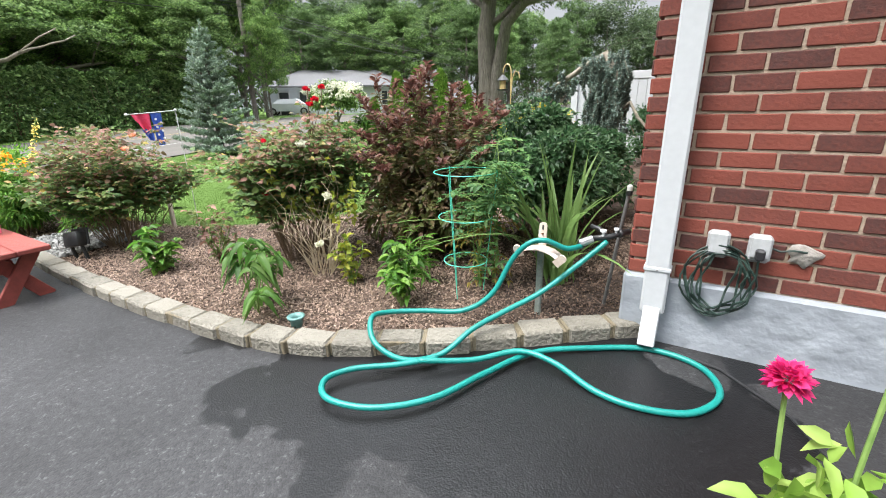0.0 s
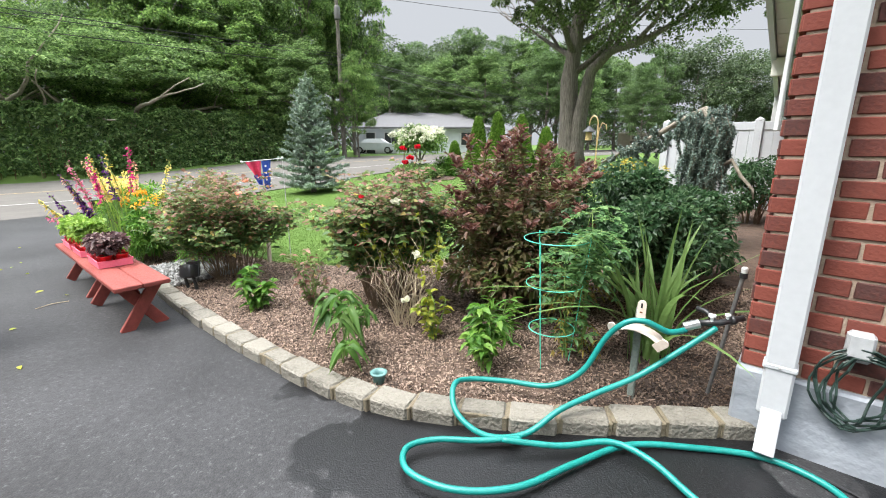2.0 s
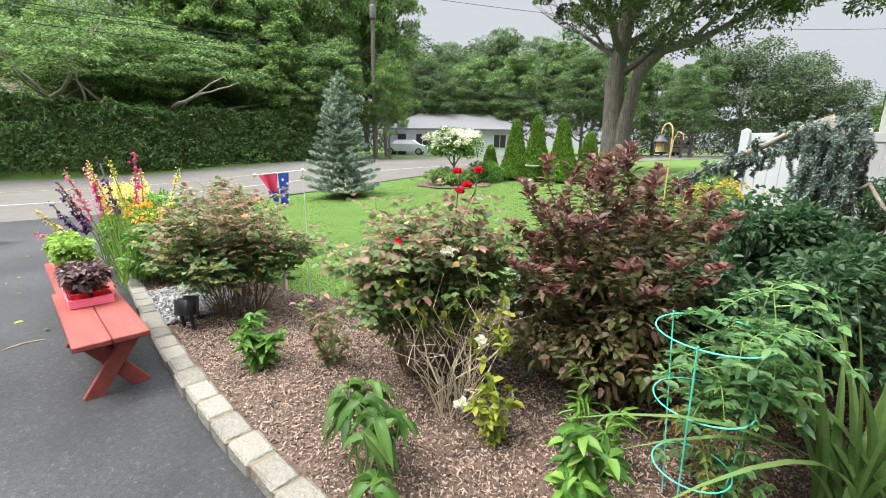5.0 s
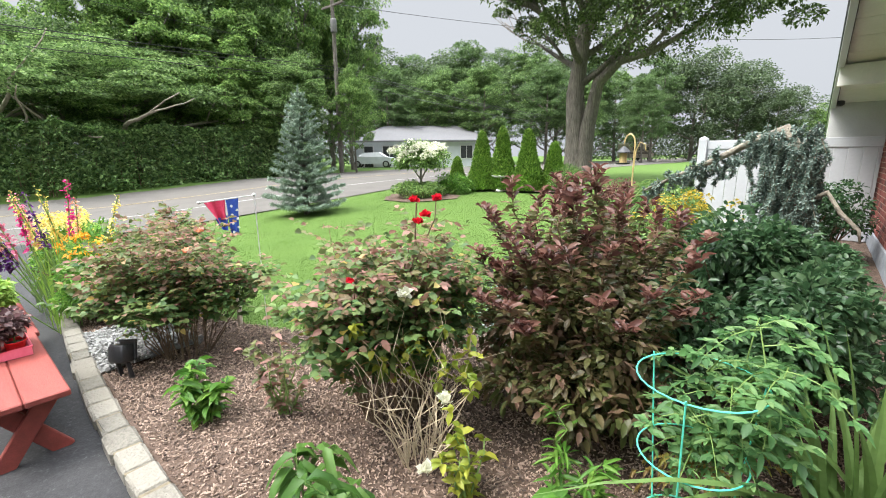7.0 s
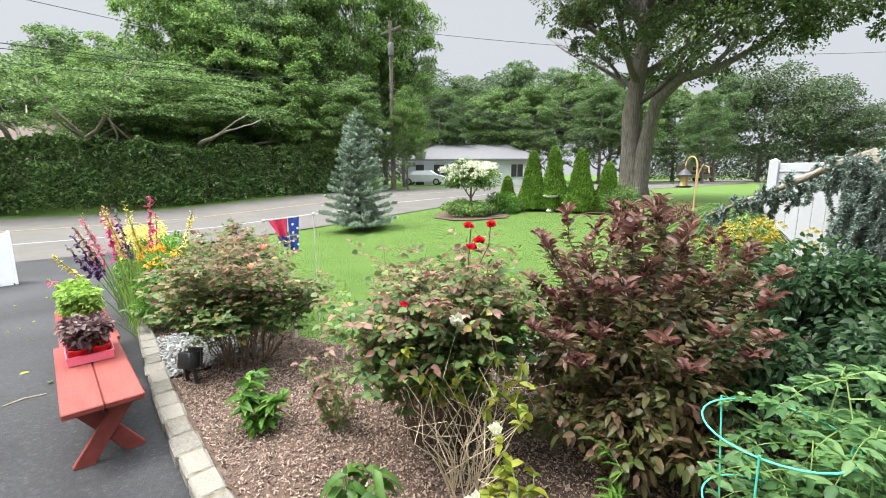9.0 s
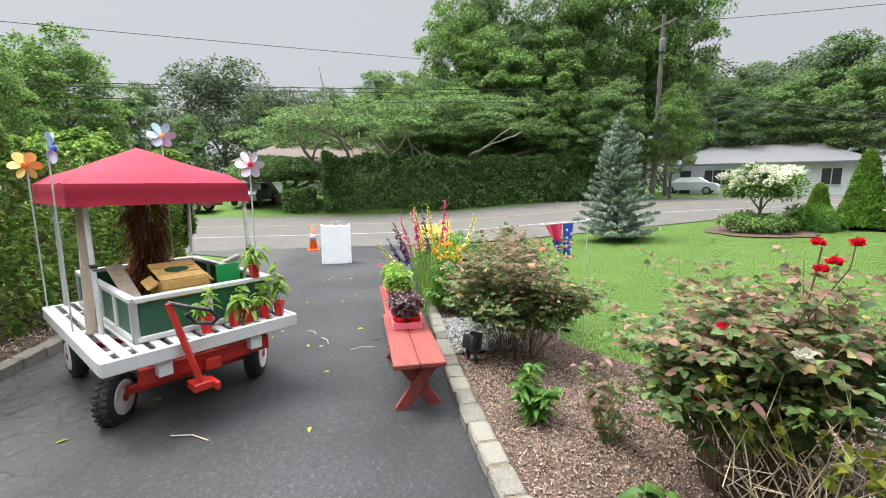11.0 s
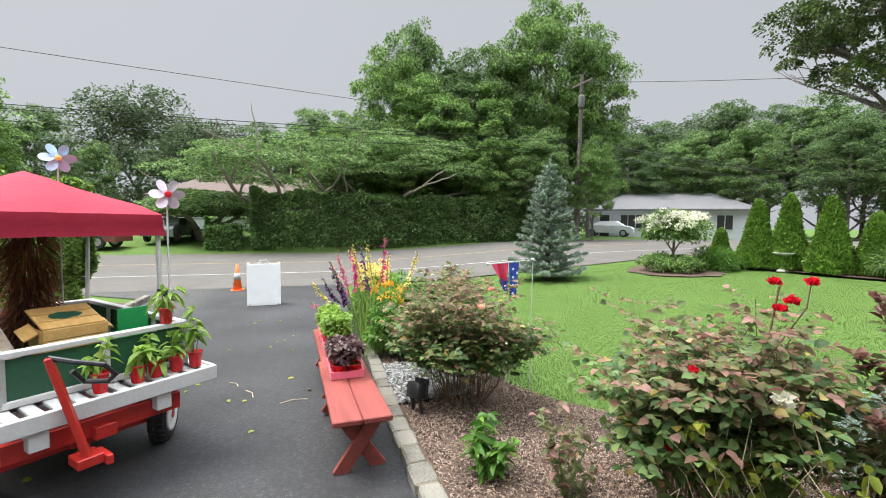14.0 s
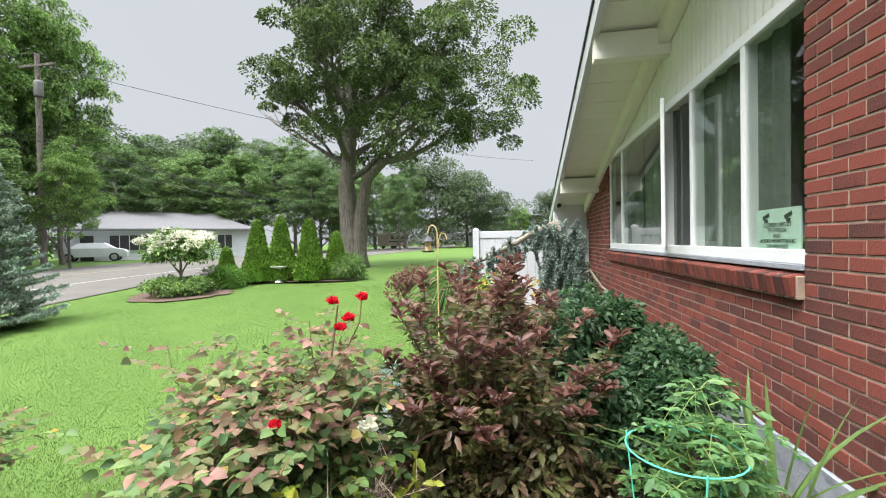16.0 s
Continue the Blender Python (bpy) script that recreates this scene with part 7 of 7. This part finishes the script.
for i, (x, y, h, l_, a, c) in enumerate(GL):
    gladiolus(x, y, h, l_, a, M[c], NAMES[c] + " gladiolus spike leaning over the driveway", 100 + i)
rd = shrub("black_eyed_susan", "leafy plants with golden yellow daisies", "flowers", G(-5.7, 1.62), (0.55, 0.3, 0.75), 26, 0.15, 3800, 0.075, 0.02, M["green"], 120, low=0.0)
P, D = cloud(clumps(18, (0.45, 0.25, 0.14), (-0.1, -0.05, 0.68), 0.04, RNG, -0.5), 26)
leaves("flower_head", P, D, 0.035, 0.02, M["p_orange"], rd, "golden yellow daisy heads")
shrub("perennial_plants", "tall light green flower stems", "plants", G(-6.5, 1.75), (0.7, 0.35, 0.85), 30, 0.15, 4000, 0.09, 0.02, M["green"], 121, low=0.0)
yl = shrub("yellow_perennials", "yellow green feathery flowers", "flowers", G(-6.9, 1.7), (0.6, 0.3, 0.8), 24, 0.15, 3000, 0.06, 0.02, M["chart"], 122, low=0.0)
P, D = cloud(clumps(40, (0.6, 0.3, 0.25), (0, 0, 0.75), 0.06, RNG, -0.5), 60)
leaves("flower_head", P, D, 0.03, 0.02, M["p_yellow"], yl, "yellow flower heads")
shrub("fern_plants", "bright green fine leaved plants by the gravel", "plants", G(-5.15, 1.85), (0.35, 0.3, 0.55), 18, 0.13, 2600, 0.09, 0.014, M["green"], 123, low=0.0)

# ---- far side of the street ----
def simple_house(name, label, p, q, depth, eave, ridge, wall_mat, roof_mat, openings):
    """A low house: its front runs from p to q."""
    p, q = Vector((*p, 0)), Vector((*q, 0))
    L = (q - p).length
    ang = math.degrees(math.atan2((q - p).y, (q - p).x))
    e = thing(name, label, "house", (p.x, p.y, gz(p.x, p.y) - 0.1), ang)
    part("wall", Build().box((L / 2, depth / 2, eave / 2), (L, depth, eave), None, 0.01), wall_mat, e)
    o = 0.5
    b = Build().add([(-o, -o, eave - 0.1), (L + o, -o, eave - 0.1), (L + o, depth + o, eave - 0.1), (-o, depth + o, eave - 0.1), (depth * 0.35, depth / 2, ridge), (L - depth * 0.35, depth / 2, ridge),
                     (-o, -o, eave + 0.05), (L + o, -o, eave + 0.05), (L + o, depth + o, eave + 0.05), (-o, depth + o, eave + 0.05)],
                    [(3, 2, 1, 0), (0, 1, 7, 6), (1, 2, 8, 7), (2, 3, 9, 8), (3, 0, 6, 9), (6, 7, 5, 4), (7, 8, 5), (8, 9, 4, 5), (9, 6, 4)])
    part("roof", b, roof_mat, e, "low hipped shingle roof")
    for x, w, z0, z1, n in openings:
        wv = part("window", Build().box((x, -0.03, (z0 + z1) / 2), (w + 0.14, 0.08, z1 - z0 + 0.14)), M["white"], e, "white framed window")
        for i in range(n):
            part("pane", Build().box((x - w / 2 + w * (i + 0.5) / n, -0.08, (z0 + z1) / 2), (w / n - 0.06, 0.02, z1 - z0)), M["dark"], wv, "dark glass")
    return e


simple_house("white_house", "low white house with a grey hipped roof", (-35.6, 28.2), (-25.9, 37.2), 8, 2.6, 4.3, M["siding"], M["roof_grey"], [(4.2, 2.6, 0.9, 2.1, 4), (7.5, 1.0, 1.0, 2.1, 2), (11.2, 1.2, 0.9, 2.1, 2), (1.5, 0.9, 0.1, 2.1, 1)])
bh = simple_house("brown_house", "low tan house with a brown shingle roof behind trees", (-38.0, -8.6), (-38.0, 5.4), 9, 2.45, 4.6, M["siding"], M["roof_brown"], [(2.5, 2.4, 0.9, 2.0, 3), (6.1, 1.0, 0.9, 2.0, 2), (9.8, 1.8, 0.9, 2.0, 3)])
bh.location.z = 0.62
# the lawn rises towards that house
bank_x, bank_y = np.arange(-52.0, -24.9, 1.5), np.arange(-16.0, 12.1, 2.0)
bank_v = [(x, y, gz(x, y) - 0.03 + 0.95 * min(max((-25.6 - x) / 11.0, 0.0), 1.0) * min(max((16.0 - abs(y)) / 4.0, 0.0), 1.0)) for x in bank_x for y in bank_y]
bank_f = [(i * len(bank_y) + j, (i + 1) * len(bank_y) + j, (i + 1) * len(bank_y) + j + 1, i * len(bank_y) + j + 1) for i in range(len(bank_x) - 1) for j in range(len(bank_y) - 1)]
tagged(new("ground_bank", mesh_of("ground_bank", bank_v, bank_f, M["lawn"], True)), "mown lawn rising to the brown roofed house", "lawn", "", "structure")
simple_house("far_house", "distant pale house beyond the trees", (-9.5, 75.0), (-4.0, 75.0), 5, 2.2, 3.0, M["siding"], M["roof_grey"], [(2.0, 1.4, 0.9, 2.0, 2), (5.0, 1.2, 0.9, 2.0, 2)])


def car(loc, rz, mat, label):
    e = thing("car", label, "car", loc, rz)
    prof = [(-2.1, 0.35), (-2.15, 0.75), (-1.9, 0.95), (-1.3, 1.0), (-0.8, 1.4), (0.7, 1.42), (1.35, 1.0), (1.95, 0.9), (2.15, 0.7), (2.15, 0.35)]
    b = Build()
    k = len(prof)
    vs = [(x, y * (0.72 if z > 1.1 else 0.85), z) for y in (-1, 1) for x, z in prof]
    b.add(vs, [tuple(range(k))[::-1], tuple(range(k, 2 * k))] + [(i, (i + 1) % k, k + (i + 1) % k, k + i) for i in range(k)])
    part("body", b, mat, e)
    for s in (-1, 1):
        part("window", Build().add([(-1.15, s * 0.80, 1.02), (1.15, s * 0.80, 1.02), (0.65, s * 0.735, 1.36), (-0.78, s * 0.735, 1.36)], [(0, 1, 2, 3)]).add([(-1.15, s * 0.78, 1.02), (1.15, s * 0.78, 1.02), (0.65, s * 0.71, 1.36), (-0.78, s * 0.71, 1.36)], [(3, 2, 1, 0)]), M["dark"], e, "dark side glass")
        for x in (-1.35, 1.35):
            w = part("wheel", Build().lathe([(0.2, -0.1), (0.32, -0.09), (0.33, 0), (0.32, 0.09), (0.2, 0.1)], (x, s * 0.78, 0.33), Euler((radians(90), 0, 0)).to_matrix(), 20), M["rubber"], e)
            part("rim", Build().lathe([(0.001, -0.105), (0.2, -0.1), (0.2, 0.1), (0.001, 0.105)], (x, s * 0.78, 0.33), Euler((radians(90), 0, 0)).to_matrix(), 16), M["steel"], w)
        part("headlight", Build().box((2.1, s * 0.62, 0.72), (0.08, 0.3, 0.12), None, 0.02), M["white"], e)


car((-31.0, -6.0, gz(-31, -6.0) + 0.44), 172, M["car_grey"], "dark grey parked sedan across the street")
car((-33.2, 28.6, gz(-33, 28)), 40, M["siding"], "silver grey car parked at the white house")
M["truck_red"] = surface("truck_red", (0.16, 0.045, 0.04), (0.24, 0.075, 0.065), 3, 0.45, 0.05, 40)
car((-28.2, -9.6, gz(-28.2, -9.6) + 0.22), 80, M["truck_red"], "dull red car parked across the street")

rv = thing("camper_van", "cream camper van parked beside the far street", "camper", (-22.0, 71.5, gz(-22.0, 71.5)), 72)
side_out = [(-2.9, 0.45), (2.4, 0.45), (3.0, 0.6), (3.0, 1.1), (2.5, 1.25), (2.2, 1.75), (2.5, 1.9), (2.5, 2.5), (-2.8, 2.55), (-2.95, 2.3)]
n_rv = len(side_out)
part("body", Build().add([(x, y, z) for y in (-1.05, 1.05) for x, z in side_out], [tuple(range(n_rv)), tuple(range(2 * n_rv - 1, n_rv - 1, -1))] + [(i, n_rv + i, n_rv + (i + 1) % n_rv, (i + 1) % n_rv) for i in range(n_rv)]), M["tan"], rv)
part("stripe", Build().box((-0.2, -1.06, 1.15), (5.3, 0.02, 0.22)), M["roof_brown"], rv, "brown side stripe")
for x in (-1.9, -0.4, 1.2):
    part("window", Build().box((x, -1.065, 1.8), (0.9, 0.02, 0.5), None, 0.005), M["dark"], rv, "dark glass")
for x in (-1.7, 2.0):
    for y in (-0.95, 0.95):
        part("wheel", Build().lathe([(0.18, -0.1), (0.34, -0.09), (0.36, 0), (0.34, 0.09), (0.18, 0.1)], (x, y, 0.36), Euler((radians(90), 0, 0)).to_matrix(), 18), M["rubber"], rv)

# utility pole and wires
up = thing("utility_pole", "wooden utility pole with a grey transformer", "utility pole", (-25.5, 19.2, -0.1))
part("pole", Build().tube([(0, 0, 0), (0, 0, 11.5)], [0.16, 0.11], 10), M["bark"], up)
part("transformer", Build().lathe([(0.19, 9.2), (0.2, 9.25), (0.2, 9.9), (0.17, 10.0), (0.05, 10.05)], (0.3, -0.2, 0), n=18), M["pipe_grey"], up, "grey transformer can", True)
part("crossarm", Build().box((0, 0, 10.9), (2.2, 0.1, 0.12)), M["bark"], up)


def wire(name, label, a, b, sag, r):
    e = thing(name, label, "wire", a)
    A, B = Vector(a), Vector(b)
    pts = [(B - A) * t - Vector((0, 0, sag * 4 * t * (1 - t))) for t in np.linspace(0, 1, 24)]
    part("strand", Build().tube(pts, r, 5), M["black"], e)


for i, (dx_, z, r) in enumerate(((0, 7.1, 0.02), (0.25, 6.85, 0.016), (-0.2, 6.4, 0.02))):
    wire("power_line", "black power line along the street", (-25.5 + dx_, 19.2, z), (-27.0 + dx_, -45.0, z), 0.7, r)
    wire("power_line", "black power line along the street", (-25.5 + dx_, 19.2, z), (-18.0 + dx_, 80.0, z - 0.8), 1.6, r)
wire("service_wire", "thin overhead wire running to the house", (-25.5, 19.2, 10.9), (1.0, 60.0, 12.0), 1.0, 0.02)
wire("service_wire", "thin overhead wire above the street", (-29.0, 21.8, 8.6), (-19.2, -47.6, 8.6), 0.25, 0.014)


# ---- notice in the window ----
def words(text, size, mat, parent, m, label=""):
    """Flat raised lettering in the built-in font, as a mesh."""
    c = bpy.data.curves.new("lettering", "FONT")
    c.body, c.size, c.align_x, c.extrude = text, size, "CENTER", 0.0006
    o = bpy.data.objects.new("lettering", c)
    me = bpy.data.meshes.new_from_object(o)
    bpy.data.objects.remove(o)
    me.materials.append(mat)
    w = new("lettering", me)
    w.parent, w.matrix_local = parent, m
    return tagged(w, label)


M["notice_green"] = surface("notice_green", (0.50, 0.66, 0.55), (0.60, 0.75, 0.64), 6, 0.5, 0.02, 60)
M["ink"] = surface("ink", (0.015, 0.03, 0.02), (0.03, 0.05, 0.035), 6, 0.6, 0.02, 60)
nt = thing("window_notice", "pale green notice standing inside the window pane", "sign", (0.045, 3.29, 1.25), -90)
part("card", Build().box((0, 0, 0.115), (0.40, 0.006, 0.23), None, 0.002), M["notice_green"], nt)
for i, line in enumerate(("CLOSED CIRCUIT", "TELEVISION", "AND", "AUDIO MONITORING", "ON PREMISES")):
    words(line, 0.032, M["ink"], nt, pose(0, -0.0045, 0.132 - i * 0.029, 90))
for s in (-1, 1):
    part("camera_symbol", Build().beam((s * 0.1 - 0.03, -0.0045, 0.18), (s * 0.1 + 0.03, -0.0045, 0.20), 0.003, 0.022, (0, 0, 1), 0.0005).box((s * 0.1, -0.0045, 0.165), (0.03, 0.003, 0.02), None, 0.0005), M["ink"], nt, "dark camera symbol")


# ---- loose pieces: mulch, gravel, grass, litter ----
def scatter_boxes(name, label, cat, pts, size, mat, seed):
    """Small chips or pebbles: one joined mesh of stretched, turned blocks."""
    rng = np.random.default_rng(seed)
    k = len(pts)
    base = np.array([(-1, -0.7, -1), (1, -1, -1), (0.8, 1, -1), (-0.9, 0.8, -1), (-0.8, -0.6, 1), (0.9, -0.8, 1), (0.7, 0.7, 1), (-1, 0.6, 1)]) / 2
    face = np.array([(3, 2, 1, 0), (4, 5, 6, 7), (0, 1, 5, 4), (1, 2, 6, 5), (2, 3, 7, 6), (3, 0, 4, 7)])
    s = np.clip(rng.lognormal(-0.15, 0.55, (k, 1, 3)), 0.25, 2.2) * np.array(size)
    v = base[None] * s
    a, t = rng.uniform(0, 6.283, k), rng.normal(size=k) * 0.5
    ca, sa, ct, st = np.cos(a), np.sin(a), np.cos(t), np.sin(t)
    x, y, z = v[..., 0] * ct[:, None] + v[..., 2] * st[:, None], v[..., 1], -v[..., 0] * st[:, None] + v[..., 2] * ct[:, None]
    w = np.stack([x * ca[:, None] - y * sa[:, None], x * sa[:, None] + y * ca[:, None], z], -1) + np.asarray(pts)[:, None]
    f = (np.arange(k)[:, None, None] * 8 + face[None]).reshape(-1, 4)
    me = bpy.data.meshes.new(name)
    me.from_pydata(w.reshape(-1, 3), [], f)
    me.materials.append(mat)
    return tagged(new(name, me), label, cat, "", "stuff")


rng = np.random.default_rng(200)
pts = []
while len(pts) < 62000:
    x = rng.uniform(-8.4, -0.02)
    y = rng.uniform(1.2, 4.2)
    if x < -4.2 and rng.random() < 0.6:
        continue
    if kerb_y(x) + 0.15 < y < lawn_y(x) + 0.02 and not (-5.15 < x < -4.15 and y < 1.95):
        pts.append((x, y, gz(x, y) + 0.035 + 0.02 * noise.noise((x * 3, y * 3, 0)) + rng.uniform(0.0, 0.012)))
scatter_boxes("bark_chips", "shredded brown bark chips over the flower bed", "mulch", pts, (0.0145, 0.0052, 0.004), M["chip"], 201)
pts = [(x, y, gz(x, y) + 0.06 + rng.uniform(0, 0.012)) for x, y in zip(rng.uniform(-5.15, -4.15, 2600), rng.uniform(1.33, 1.97, 2600)) if y > kerb_y(x) + 0.13]
scatter_boxes("pebbles", "pale grey gravel stones", "gravel", pts, (0.028, 0.022, 0.018), M["gravel"], 202)
pts = [(x, y, gz(x, y) + 0.045 + rng.uniform(0, 0.01)) for x, y in zip(rng.uniform(-9, -2, 2500), rng.uniform(-3.0, -2.36, 2500))]
scatter_boxes("bark_chips", "brown bark chips under the hedge", "mulch", pts, (0.035, 0.012, 0.006), M["chip"], 203)

gp_ = []
k = 900000
x, y = rng.uniform(-13.0, -1.8, k), rng.uniform(2.0, 13.0, k)
d = np.hypot(x + 0.8, y - 0.6)
ok = (rng.random(k) < np.clip(3.6 / d, 0, 1) ** 2.0) & (y > np.interp(x, [p[0] for p in LAWN], [p[1] for p in LAWN])) & ((x + 10.4) ** 2 / 1.7 + (y - 11) ** 2 > 1.0)
x, y = x[ok], y[ok]
z = np.array([gz(a, b) for a, b in zip(x, y)]) - 0.02
P = np.stack([x, y, z], 1)
D = rng.normal(size=P.shape) * [0.3, 0.3, 0.1] + [0, 0, 1]
ob = new("grass_blades", leaves_mesh("grass_blades", P, D, 0.018 + 0.0008 * d[ok], 0.0026 + 0.0004 * d[ok], M["grass"], rng=rng, round_=False))
tagged(ob, "short mown lawn grass", "grass", "", "stuff")
pts = [(x, y, gz(x, y) + 0.004) for x, y in zip(rng.uniform(-9, -1.5, 40), rng.uniform(-2.0, 0.75, 40))]
P = np.array(pts)
ob = new("fallen_leaves", leaves_mesh("fallen_leaves", P, rng.normal(size=P.shape) * [1, 1, 0.05], 0.055, 0.03, M["chart"], rng=rng, droop=0.0))
tagged(ob, "yellow green fallen leaves on the asphalt", "leaves", "", "stuff")
for x, y, a, l_ in ((-4.9, 0.2, 25, 0.2), (-4.6, 0.55, 100, 0.22), (-3.3, -0.45, 70, 0.25), (-5.2, 0.05, 40, 0.14)):
    tw = thing("twig", "small pale twig lying on the asphalt", "twig", (x, y, gz(x, y) + 0.006), a)
    part("stick", Build().tube([(-l_ / 2, 0, 0), (0, 0.02, 0.004), (l_ / 2, -0.01, 0)], 0.004, 5), M["cane"], tw)
